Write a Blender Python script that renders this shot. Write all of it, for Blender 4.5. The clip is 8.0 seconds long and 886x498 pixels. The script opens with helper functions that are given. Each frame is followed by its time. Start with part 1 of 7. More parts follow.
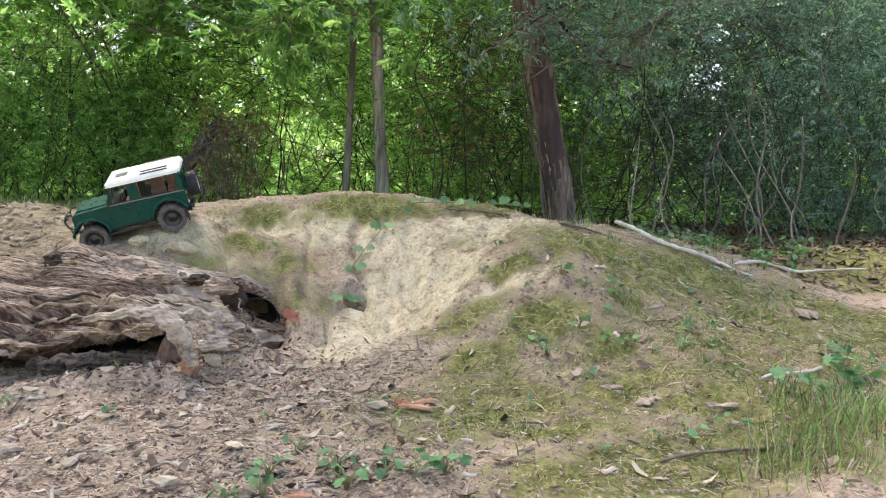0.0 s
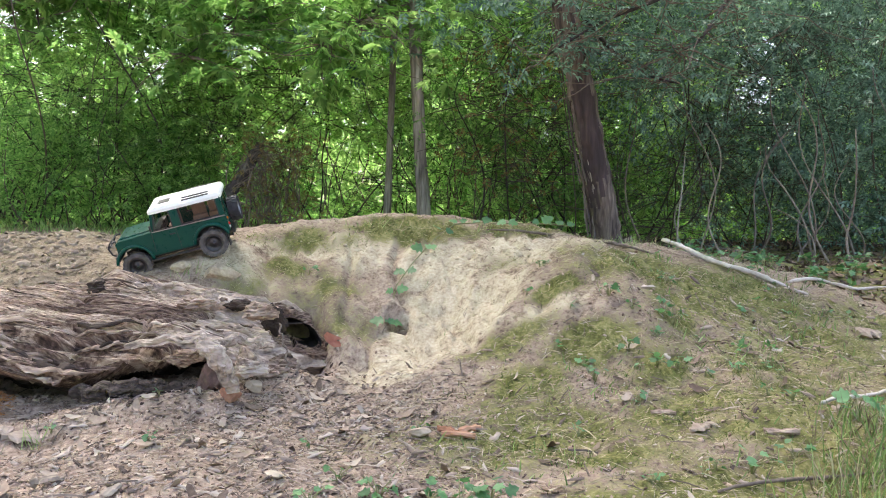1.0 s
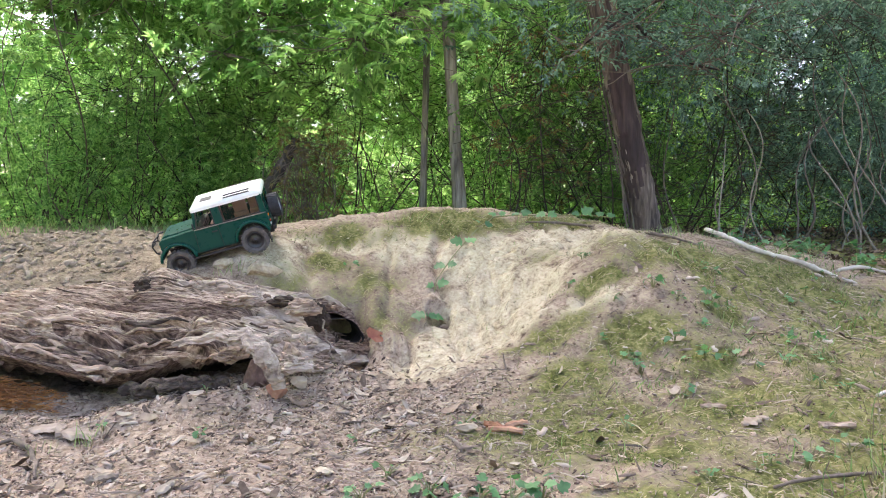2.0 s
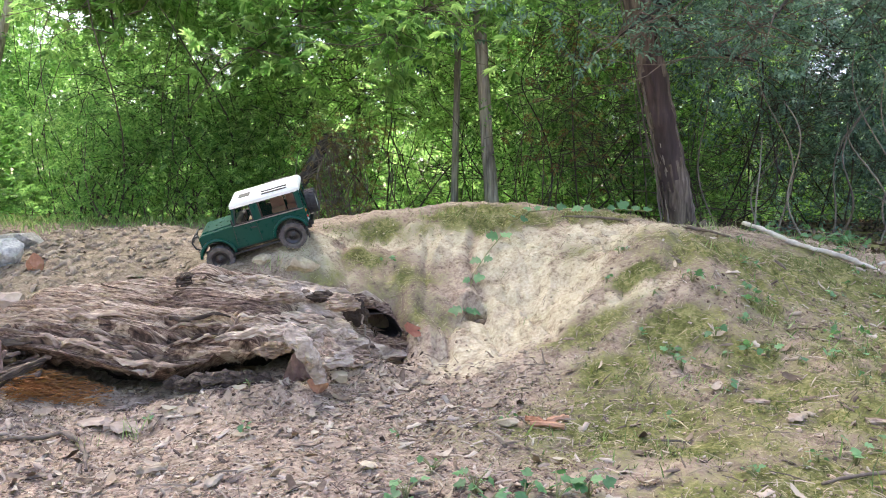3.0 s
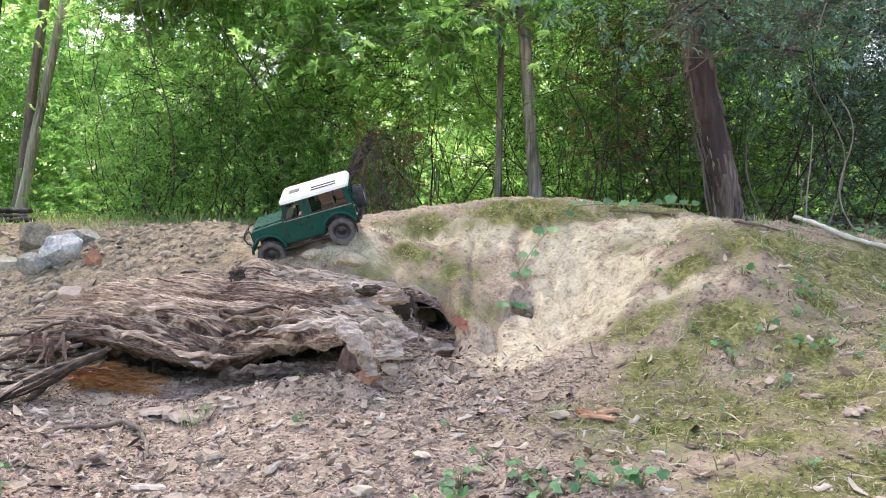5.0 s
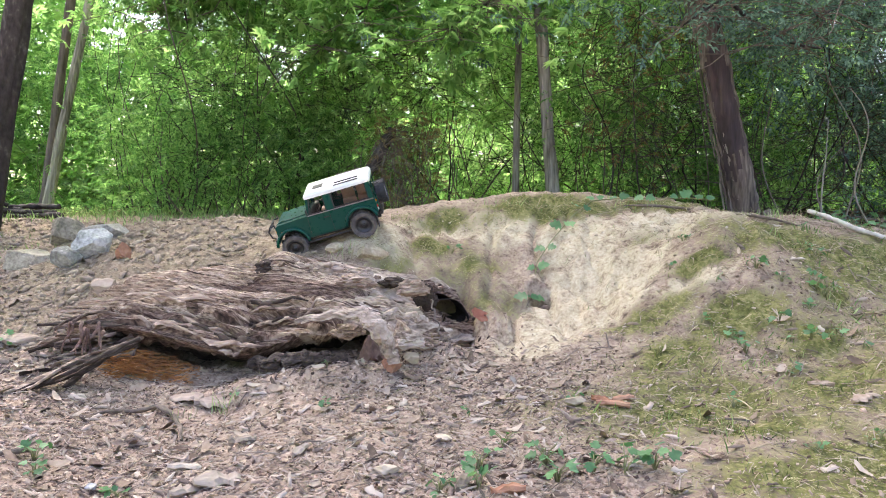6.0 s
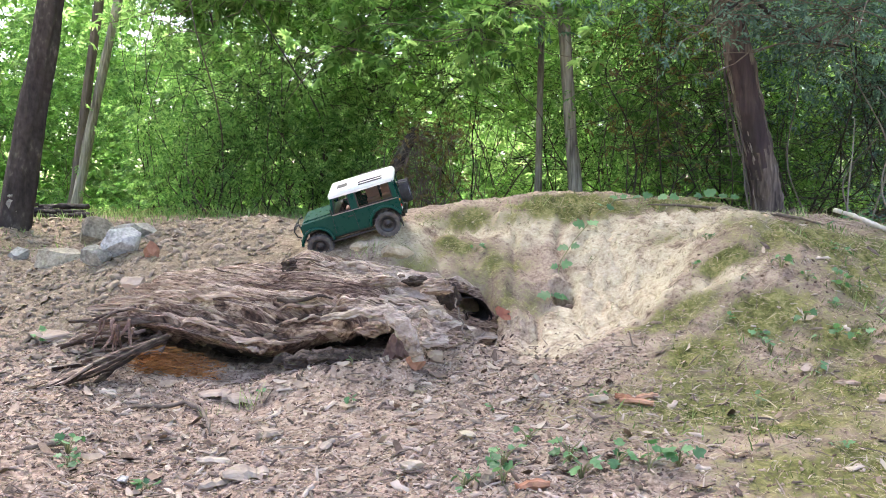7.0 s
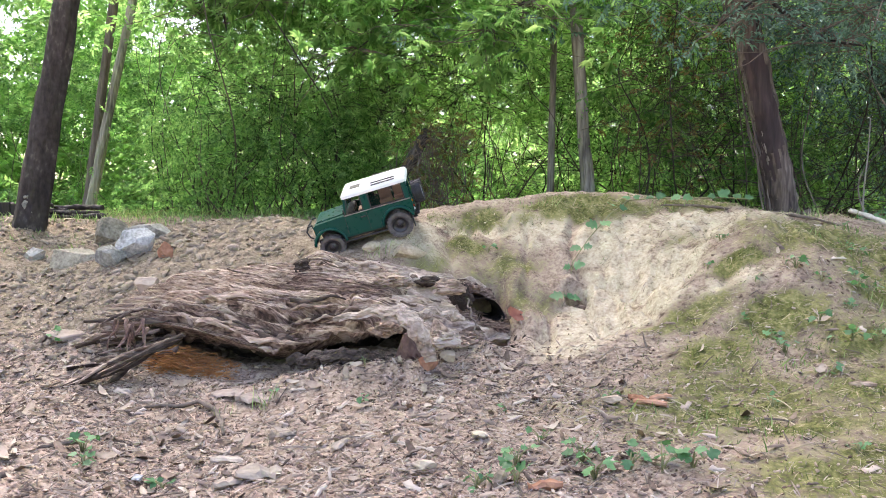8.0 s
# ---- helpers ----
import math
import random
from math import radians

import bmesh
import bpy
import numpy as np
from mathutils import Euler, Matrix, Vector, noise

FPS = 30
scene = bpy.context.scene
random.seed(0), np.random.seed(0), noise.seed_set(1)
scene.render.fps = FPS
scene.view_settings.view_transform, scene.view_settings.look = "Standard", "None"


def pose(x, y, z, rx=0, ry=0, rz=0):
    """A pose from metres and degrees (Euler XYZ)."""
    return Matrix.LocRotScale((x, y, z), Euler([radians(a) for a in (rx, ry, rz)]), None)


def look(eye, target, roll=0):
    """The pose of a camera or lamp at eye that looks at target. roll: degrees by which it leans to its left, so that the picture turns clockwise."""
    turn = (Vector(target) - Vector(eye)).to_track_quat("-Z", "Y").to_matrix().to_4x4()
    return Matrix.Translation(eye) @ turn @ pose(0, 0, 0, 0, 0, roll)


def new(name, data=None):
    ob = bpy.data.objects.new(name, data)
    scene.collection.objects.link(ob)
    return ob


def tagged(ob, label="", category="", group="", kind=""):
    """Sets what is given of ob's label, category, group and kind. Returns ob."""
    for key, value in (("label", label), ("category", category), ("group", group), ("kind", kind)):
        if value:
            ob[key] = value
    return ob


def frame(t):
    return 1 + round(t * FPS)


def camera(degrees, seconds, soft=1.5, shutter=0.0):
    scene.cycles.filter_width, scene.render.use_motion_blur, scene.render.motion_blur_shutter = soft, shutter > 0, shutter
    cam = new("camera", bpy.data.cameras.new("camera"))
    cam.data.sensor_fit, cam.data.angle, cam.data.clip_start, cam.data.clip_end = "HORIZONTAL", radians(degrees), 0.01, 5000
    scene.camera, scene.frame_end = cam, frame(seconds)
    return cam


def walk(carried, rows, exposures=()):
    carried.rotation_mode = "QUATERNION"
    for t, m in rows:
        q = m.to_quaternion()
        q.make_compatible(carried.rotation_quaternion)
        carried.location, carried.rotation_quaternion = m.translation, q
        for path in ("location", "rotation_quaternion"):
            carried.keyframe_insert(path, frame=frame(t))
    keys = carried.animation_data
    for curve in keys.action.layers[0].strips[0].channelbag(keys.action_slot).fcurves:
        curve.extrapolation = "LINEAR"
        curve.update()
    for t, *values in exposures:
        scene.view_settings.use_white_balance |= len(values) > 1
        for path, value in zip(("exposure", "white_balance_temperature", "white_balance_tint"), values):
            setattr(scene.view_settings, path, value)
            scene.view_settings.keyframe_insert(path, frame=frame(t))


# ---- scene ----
cam = camera(58, 8.0, soft=1.0, shutter=0.3)
PATH = [
    (0, (0.0907, 0.0473, 0.5070), (0.5348, 1.9935, 0.3836), 2.63),
    (0.5, (0.0985, 0.0736, 0.5065), (0.4890, 2.0331, 0.4191), 2.30),
    (1, (0.1033, 0.0907, 0.5050), (0.4405, 2.0607, 0.4315), 1.61),
    (1.5, (0.1018, 0.0952, 0.5090), (0.3889, 2.0728, 0.4282), 0.99),
    (2, (0.0770, 0.1040, 0.5123), (0.3366, 2.0847, 0.4152), 0.69),
    (3.5, (0.0392, 0.1006, 0.5184), (0.1987, 2.0908, 0.4012), 0.29),
    (4, (0.0345, 0.1020, 0.5195), (0.1656, 2.0940, 0.3991), 0.20),
    (4.5, (0.0263, 0.1014, 0.5155), (0.1387, 2.0947, 0.3959), 0.16),
    (6, (0.0068, 0.0170, 0.5026), (0.0606, 2.0121, 0.3733), 0.04),
    (6.5, (0.0022, -0.0003, 0.5016), (0.0293, 1.9953, 0.3708), 0.04),
    (7, (0.0000, -0.0000, 0.5000), (-0.0000, 1.9958, 0.3709), -0.00),
    (7.5, (-0.0015, -0.0005, 0.4983), (-0.0206, 1.9954, 0.3712), -0.03),
    (8, (-0.0010, 0.0003, 0.4975), (-0.0312, 1.9960, 0.3715), -0.05),
]
walk(cam, [(t, look(eye, target, roll)) for t, eye, target, roll in PATH], [(0, 2.23, 6800, 19), (1.5, 2.37, 6550, 22), (8, 2.44, 6480, 25)])

# ---- daylight: bright veiled sky, a wide soft sun beyond the wood ----
world = bpy.data.worlds.new("sky")
scene.world = world
world.use_nodes = True
wn = world.node_tree
sky = wn.nodes.new("ShaderNodeTexSky")
sky.sky_type = "NISHITA"
sky.sun_disc = False
sky.sun_elevation = radians(61)
sky.sun_rotation = radians(-29)
sky.air_density = 0.9
sky.dust_density = 4.0
sky.ozone_density = 0.6
wn.nodes["Background"].inputs["Strength"].default_value = 0.15
wn.links.new(sky.outputs[0], wn.nodes["Background"].inputs["Color"])
sun = new("sun", bpy.data.lights.new("sun", "SUN"))
sun.data.energy = 2.3
sun.data.angle = radians(18)
sun.data.color = (1.0, 0.95, 0.86)
sun.matrix_world = look((-8, 14.5, 30), (0, 0, 0))

# ---- small helpers ----


def lattice(ix, iy, seed):
    h = (ix.astype(np.int64) * 374761393 + iy.astype(np.int64) * 668265263 + seed * 974634777) & 0x7FFFFFFF
    h = ((h ^ (h >> 13)) * 1274126177) & 0x7FFFFFFF
    return ((h ^ (h >> 16)) & 0xFFFF) / 65535.0


def vnoise(x, y, seed=0):
    """Smooth noise from 0 to 1 over arrays."""
    x, y = np.asarray(x, float), np.asarray(y, float)
    ix, iy = np.floor(x), np.floor(y)
    fx, fy = x - ix, y - iy
    fx, fy = fx * fx * (3 - 2 * fx), fy * fy * (3 - 2 * fy)
    a, b = lattice(ix, iy, seed), lattice(ix + 1, iy, seed)
    c, d = lattice(ix, iy + 1, seed), lattice(ix + 1, iy + 1, seed)
    return (a * (1 - fx) + b * fx) * (1 - fy) + (c * (1 - fx) + d * fx) * fy


def fbm(x, y, octaves=4, seed=0):
    total, amp, norm = 0, 1.0, 0.0
    for k in range(octaves):
        total = total + amp * vnoise(np.asarray(x) * 2 ** k + 17.3 * k, np.asarray(y) * 2 ** k - 9.1 * k, seed + k)
        norm += amp
        amp *= 0.5
    return total / norm


def smooth(a, b, v):
    t = np.clip((v - a) / (b - a), 0, 1)
    return t * t * (3 - 2 * t)


def mesh_of(name, verts, faces, mat, soft=False):
    me = bpy.data.meshes.new(name)
    me.from_pydata([tuple(v) for v in verts], [], [tuple(f) for f in faces])
    me.update()
    me.materials.append(mat)
    if soft:
        me.polygons.foreach_set("use_smooth", [True] * len(me.polygons))
    return me


def thing(name, label, category, group="", kind="", at=None):
    ob = new(name)
    ob.empty_display_size = 0.05
    if at is not None:
        ob.matrix_world = at
    return tagged(ob, label, category, group, kind)


def part(name, me, parent, label="", at=None):
    """Links a mesh as one object under a thing or a part."""
    ob = new(name, me)
    ob.parent = parent
    if at is not None:
        ob.matrix_local = at
    return tagged(ob, label) if label else ob


def from_bm(name, bm, mat, soft=False, bevel=0.0):
    if bevel:
        bmesh.ops.bevel(bm, geom=bm.edges[:], offset=bevel, segments=2, affect="EDGES", profile=0.6)
    bmesh.ops.recalc_face_normals(bm, faces=bm.faces[:])
    me = bpy.data.meshes.new(name)
    bm.to_mesh(me)
    bm.free()
    me.materials.append(mat)
    if soft:
        me.polygons.foreach_set("use_smooth", [True] * len(me.polygons))
    return me


def tube(points, radii, sides=8, wobble=0.0, seed=0, cap=True):
    """Vertices and faces of a tapering tube along points."""
    pts = np.array(points, float)
    n = len(pts)
    tan = np.gradient(pts, axis=0)
    tan /= np.linalg.norm(tan, axis=1, keepdims=True) + 1e-9
    up = np.array([0.31, 0.57, 0.76])
    a = np.cross(tan, up)
    a /= np.linalg.norm(a, axis=1, keepdims=True) + 1e-9
    b = np.cross(tan, a)
    ang = np.linspace(0, 2 * np.pi, sides, endpoint=False)
    r = np.array(radii, float)[:, None] * np.ones(sides)
    if wobble:
        kk = np.arange(n)[:, None] * 0.35
        r = r * (1 + wobble * (2 * vnoise(np.cos(ang) * 1.6 + 5 + kk * 0.2, np.sin(ang) * 1.6 + kk, seed) - 1))
    v = pts[:, None, :] + r[..., None] * (np.cos(ang)[None, :, None] * a[:, None, :] + np.sin(ang)[None, :, None] * b[:, None, :])
    v = v.reshape(-1, 3)
    f = []
    for i in range(n - 1):
        for j in range(sides):
            k = (j + 1) % sides
            f.append((i * sides + j, i * sides + k, (i + 1) * sides + k, (i + 1) * sides + j))
    if cap:
        f.append(tuple(range(sides - 1, -1, -1)))
        f.append(tuple(range((n - 1) * sides, n * sides)))
    return v, f


def gnarled(vf, size, freq, seed=0):
    """Roughens a tube in and out."""
    v, f = vf
    off = Vector((seed * 3.7, 0, 0))
    out = [Vector(p) + Vector((noise.noise(Vector(p) * freq + off), noise.noise(Vector(p) * freq + off + Vector((9, 0, 0))), noise.noise(Vector(p) * freq + off + Vector((0, 9, 0))))) * size for p in v]
    return [tuple(p) for p in out], f


def joined(pieces):
    """One list of vertices and faces out of several."""
    vs, fs, base = [], [], 0
    for v, f in pieces:
        vs.append(np.asarray(v, float))
        fs += [tuple(i + base for i in q) for q in f]
        base += len(v)
    return np.concatenate(vs), fs


def path_between(a, b, n=8, bend=0.1, seed=0):
    r = np.random.default_rng(seed)
    a, b = np.array(a, float), np.array(b, float)
    t = np.linspace(0, 1, n)[:, None]
    length = np.linalg.norm(b - a)
    off = np.sin(t * np.pi) * r.normal(0, bend, 3) * length + np.sin(t * 2 * np.pi) * r.normal(0, bend * 0.5, 3) * length
    return a + (b - a) * t + off

def ribbon(points, widths, thick, seed=0, rough=0.25):
    """A splintered slab along points: flat, ragged, tapering."""
    r = np.random.default_rng(seed)
    pts = np.array(points, float)
    n = len(pts)
    tan = np.gradient(pts, axis=0)
    tan /= np.linalg.norm(tan, axis=1, keepdims=True) + 1e-9
    side = np.cross(tan, np.array([0.15, -0.55, 0.8]))
    side /= np.linalg.norm(side, axis=1, keepdims=True) + 1e-9
    up = np.cross(side, tan)
    w = np.array(widths)[:, None] * (1 + rough * r.normal(0, 1, (n, 1)))
    th = thick * (1 + 0.3 * r.normal(0, 1, (n, 1)))
    rows = [pts - side * w + up * 0.2 * th, pts - side * w * 0.4 + up * th, pts + side * w * 0.5 + up * th * 0.8, pts + side * w, pts + side * w * 0.3 - up * th, pts - side * w * 0.5 - up * th * 0.9]
    k = len(rows)
    v = np.stack(rows, 1).reshape(-1, 3)
    f = [(i * k + j, i * k + (j + 1) % k, (i + 1) * k + (j + 1) % k, (i + 1) * k + j) for i in range(n - 1) for j in range(k)]
    f += [tuple(range(k - 1, -1, -1)), tuple(range((n - 1) * k, n * k))]
    return v, f

# ---- materials ----


def material(name, colours, scale=20.0, rough=0.8, bump=0.3, fine=120.0, stretch=(1, 1, 1), island=0.0, through_light=0.0, metal=0.0, spread=0.5, per_object=0.0, coords="Object", detail=6.0):
    """A rough natural surface: noise at two scales runs through the colours, and lifts the surface a little."""
    m = bpy.data.materials.new(name)
    m.use_nodes = True
    nt = m.node_tree
    nd, ln = nt.nodes, nt.links
    bsdf = nd["Principled BSDF"]
    co = nd.new("ShaderNodeTexCoord")
    mp = nd.new("ShaderNodeMapping")
    mp.inputs["Scale"].default_value = stretch
    ln.new(co.outputs[coords], mp.inputs["Vector"])
    big = nd.new("ShaderNodeTexNoise")
    big.inputs["Scale"].default_value = scale
    big.inputs["Detail"].default_value = detail
    small = nd.new("ShaderNodeTexNoise")
    small.inputs["Scale"].default_value = fine
    small.inputs["Detail"].default_value = 4.0
    for n in (big, small):
        ln.new(mp.outputs["Vector"], n.inputs["Vector"])
    mix = nd.new("ShaderNodeMath")
    mix.operation = "MULTIPLY_ADD"
    mix.inputs[1].default_value = 0.45
    ln.new(small.outputs["Fac"], mix.inputs[0])
    half = nd.new("ShaderNodeMath")
    half.operation = "MULTIPLY"
    half.inputs[1].default_value = 0.55
    ln.new(big.outputs["Fac"], half.inputs[0])
    ln.new(half.outputs[0], mix.inputs[2])
    value = mix.outputs[0]
    if island or per_object:
        if island:
            geo = nd.new("ShaderNodeNewGeometry")
            rnd = geo.outputs["Random Per Island"]
        else:
            info = nd.new("ShaderNodeObjectInfo")
            rnd = info.outputs["Random"]
        shift = nd.new("ShaderNodeMath")
        shift.operation = "MULTIPLY_ADD"
        shift.inputs[1].default_value = island or per_object
        ln.new(rnd, shift.inputs[0])
        off = nd.new("ShaderNodeMath")
        off.operation = "SUBTRACT"
        off.inputs[1].default_value = (island or per_object) * 0.5
        ln.new(value, off.inputs[0])
        ln.new(off.outputs[0], shift.inputs[2])
        value = shift.outputs[0]
    ramp = nd.new("ShaderNodeValToRGB")
    e = ramp.color_ramp.elements
    n = len(colours)
    while len(e) < n:
        e.new(0.5)
    for i, c in enumerate(colours):
        e[i].position = 0.5 + spread * (i / (n - 1) - 0.5) if n > 1 else 0.5
        e[i].color = (*c, 1)
    ln.new(value, ramp.inputs["Fac"])
    ln.new(ramp.outputs["Color"], bsdf.inputs["Base Color"])
    bsdf.inputs["Roughness"].default_value = rough
    bsdf.inputs["Metallic"].default_value = metal
    if bump:
        bp = nd.new("ShaderNodeBump")
        bp.inputs["Strength"].default_value = bump
        bp.inputs["Distance"].default_value = 0.01
        ln.new(mix.outputs[0], bp.inputs["Height"])
        ln.new(bp.outputs["Normal"], bsdf.inputs["Normal"])
    if through_light:
        tr = nd.new("ShaderNodeBsdfTranslucent")
        bright = nd.new("ShaderNodeMix")
        bright.data_type = "RGBA"
        bright.blend_type = "MULTIPLY"
        bright.inputs["Factor"].default_value = 1.0
        bright.inputs["B"].default_value = (1.38, 1.45, 1.12, 1)
        ln.new(ramp.outputs["Color"], bright.inputs["A"])
        ln.new(bright.outputs["Result"], tr.inputs["Color"])
        both = nd.new("ShaderNodeMixShader")
        both.inputs[0].default_value = through_light
        ln.new(bsdf.outputs[0], both.inputs[1])
        ln.new(tr.outputs[0], both.inputs[2])
        ln.new(both.outputs[0], nd["Material Output"].inputs["Surface"])
    return m


def plain(name, colour, rough=0.5, metal=0.0, coat=0.0, speck=0.06, scale=60.0):
    """Paint, rubber or metal: one colour with slight uneven dirt and gloss."""
    m = bpy.data.materials.new(name)
    m.use_nodes = True
    nt = m.node_tree
    nd, ln = nt.nodes, nt.links
    bsdf = nd["Principled BSDF"]
    co = nd.new("ShaderNodeTexCoord")
    nz = nd.new("ShaderNodeTexNoise")
    nz.inputs["Scale"].default_value = scale
    nz.inputs["Detail"].default_value = 5
    ln.new(co.outputs["Object"], nz.inputs["Vector"])
    ramp = nd.new("ShaderNodeValToRGB")
    ramp.color_ramp.elements[0].position = 0.35
    ramp.color_ramp.elements[1].position = 0.7
    ramp.color_ramp.elements[0].color = (*[c * (1 - speck) for c in colour], 1)
    ramp.color_ramp.elements[1].color = (*[min(1, c * (1 + speck) + speck * 0.05) for c in colour], 1)
    ln.new(nz.outputs["Fac"], ramp.inputs["Fac"])
    ln.new(ramp.outputs["Color"], bsdf.inputs["Base Color"])
    rr = nd.new("ShaderNodeMapRange")
    rr.inputs["To Min"].default_value = max(0.02, rough - 0.12)
    rr.inputs["To Max"].default_value = min(1.0, rough + 0.12)
    ln.new(nz.outputs["Fac"], rr.inputs["Value"])
    ln.new(rr.outputs["Result"], bsdf.inputs["Roughness"])
    bsdf.inputs["Metallic"].default_value = metal
    bsdf.inputs["Coat Weight"].default_value = coat
    return m


def ground_material():
    """Litter soil, bare pale clay and moss, mixed by the shares stored on the ground's points."""
    m = bpy.data.materials.new("soil")
    m.use_nodes = True
    nt = m.node_tree
    nd, ln = nt.nodes, nt.links
    bsdf = nd["Principled BSDF"]
    co = nd.new("ShaderNodeTexCoord")

    def noise_at(scale, detail=6.0, rough=0.6):
        n = nd.new("ShaderNodeTexNoise")
        n.inputs["Scale"].default_value = scale
        n.inputs["Detail"].default_value = detail
        n.inputs["Roughness"].default_value = rough
        ln.new(co.outputs["Object"], n.inputs["Vector"])
        return n.outputs["Fac"]

    def ramp_of(value, stops):
        r = nd.new("ShaderNodeValToRGB")
        e = r.color_ramp.elements
        while len(e) < len(stops):
            e.new(0.5)
        for i, (p, c) in enumerate(stops):
            e[i].position, e[i].color = p, (*c, 1)
        ln.new(value, r.inputs["Fac"])
        return r.outputs["Color"]

    fine, mid = noise_at(95, 5), noise_at(22, 6)
    both = nd.new("ShaderNodeMath")
    both.operation = "MULTIPLY_ADD"
    both.inputs[1].default_value = 0.5
    ln.new(fine, both.inputs[0])
    halfm = nd.new("ShaderNodeMath")
    halfm.operation = "MULTIPLY"
    halfm.inputs[1].default_value = 0.5
    ln.new(mid, halfm.inputs[0])
    ln.new(halfm.outputs[0], both.inputs[2])
    soil = ramp_of(both.outputs[0], [(0.36, (0.105, 0.072, 0.053)), (0.47, (0.272, 0.201, 0.153)), (0.56, (0.38, 0.294, 0.227)), (0.64, (0.49, 0.395, 0.305))])
    clay = ramp_of(both.outputs[0], [(0.36, (0.235, 0.180, 0.125)), (0.47, (0.425, 0.352, 0.250)), (0.60, (0.55, 0.481, 0.358))])
    moss = ramp_of(both.outputs[0], [(0.37, (0.045, 0.05, 0.015)), (0.49, (0.125, 0.128, 0.04)), (0.62, (0.26, 0.235, 0.105))])

    def share(name, value, a, contrast):
        """The stored share, broken up at its edges by noise."""
        at = nd.new("ShaderNodeAttribute")
        at.attribute_name = name
        add = nd.new("ShaderNodeMath")
        add.operation = "MULTIPLY_ADD"
        add.inputs[1].default_value = contrast
        ln.new(value, add.inputs[0])
        ln.new(at.outputs["Fac"], add.inputs[2])
        r = nd.new("ShaderNodeMapRange")
        r.inputs["From Min"].default_value = a
        r.inputs["From Max"].default_value = a + 0.35
        ln.new(add.outputs[0], r.inputs["Value"])
        return r.outputs["Result"]

    def blend(fac, a, b):
        x = nd.new("ShaderNodeMix")
        x.data_type = "RGBA"
        ln.new(fac, x.inputs["Factor"])
        ln.new(a, x.inputs["A"])
        ln.new(b, x.inputs["B"])
        return x.outputs["Result"]

    col = blend(share("clay", mid, 0.6, 0.8), soil, clay)
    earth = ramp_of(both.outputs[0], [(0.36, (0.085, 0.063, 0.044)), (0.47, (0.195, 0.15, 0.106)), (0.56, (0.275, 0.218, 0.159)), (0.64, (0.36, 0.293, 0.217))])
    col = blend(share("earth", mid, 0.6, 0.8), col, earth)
    col = blend(share("moss", both.outputs[0], 1.1, 1.7), col, moss)
    ln.new(col, bsdf.inputs["Base Color"])
    bsdf.inputs["Roughness"].default_value = 0.95
    bsdf.inputs["Specular IOR Level"].default_value = 0.15
    bp = nd.new("ShaderNodeBump")
    bp.inputs["Strength"].default_value = 0.9
    bp.inputs["Distance"].default_value = 0.012
    ln.new(both.outputs[0], bp.inputs["Height"])
    ln.new(bp.outputs["Normal"], bsdf.inputs["Normal"])
    return m


SOIL = ground_material()
WOOD_LOG = material("split_rotten_wood", [(0.05, 0.029, 0.021), (0.32, 0.222, 0.163), (0.55, 0.42, 0.325), (0.72, 0.595, 0.48)], 1.0, 0.92, 1.0, 2.4, (34, 75, 1), spread=0.26, coords="UV", detail=5.0)
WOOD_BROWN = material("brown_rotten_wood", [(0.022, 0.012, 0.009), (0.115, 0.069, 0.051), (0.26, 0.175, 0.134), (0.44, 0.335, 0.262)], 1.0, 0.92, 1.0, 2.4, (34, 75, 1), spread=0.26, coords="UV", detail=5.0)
WOOD_DUSTY = material("dusty_rotten_wood", [(0.15, 0.105, 0.08), (0.36, 0.275, 0.217), (0.50, 0.405, 0.33), (0.62, 0.525, 0.44)], 20, 0.95, 1.0, 90, (0.45, 1, 1), spread=0.30, detail=5.0)
STRAND_TONES = [(0.04, 0.026, 0.02), (0.15, 0.105, 0.08), (0.29, 0.22, 0.175), (0.45, 0.365, 0.30)]
STRAND_ONE = material("wood_strand", STRAND_TONES, 30, 0.92, 0.8, 120, (0.15, 1, 1), per_object=0.4, spread=0.55)
BARK_GREY = material("grey_bark", [(0.04, 0.036, 0.03), (0.15, 0.135, 0.112), (0.27, 0.25, 0.21), (0.40, 0.375, 0.325)], 14, 0.9, 1.0, 90, (1, 1, 0.10), spread=0.34)
BARK_DARK = material("dark_bark", [(0.008, 0.006, 0.0055), (0.025, 0.018, 0.016), (0.048, 0.038, 0.034), (0.14, 0.12, 0.105)], 12, 0.9, 1.0, 60, (1, 1, 0.5), spread=0.36)
BARK_CEDAR = material("fibrous_cedar_bark", [(0.02, 0.014, 0.012), (0.07, 0.05, 0.042), (0.15, 0.115, 0.095), (0.27, 0.225, 0.19)], 9, 0.9, 1.0, 70, (1, 1, 0.10), spread=0.32)
BARK_STRIP = material("grey_bark_strip", [(0.05, 0.04, 0.034), (0.15, 0.122, 0.105), (0.30, 0.255, 0.22)], 14, 0.9, 0.8, 90, (1, 1, 0.12), per_object=0.3)
RED_WOOD = material("bare_red_cedar_wood", [(0.014, 0.008, 0.009), (0.044, 0.026, 0.026), (0.095, 0.060, 0.055)], 8, 0.8, 0.8, 60, (1, 1, 0.10), spread=0.34)
WOOD_ROTTEN = material("weathered_rotten_wood", [(0.04, 0.025, 0.018), (0.20, 0.136, 0.10), (0.35, 0.26, 0.20), (0.48, 0.39, 0.31)], 16, 0.92, 1.0, 95, (0.22, 1, 1), spread=0.30)
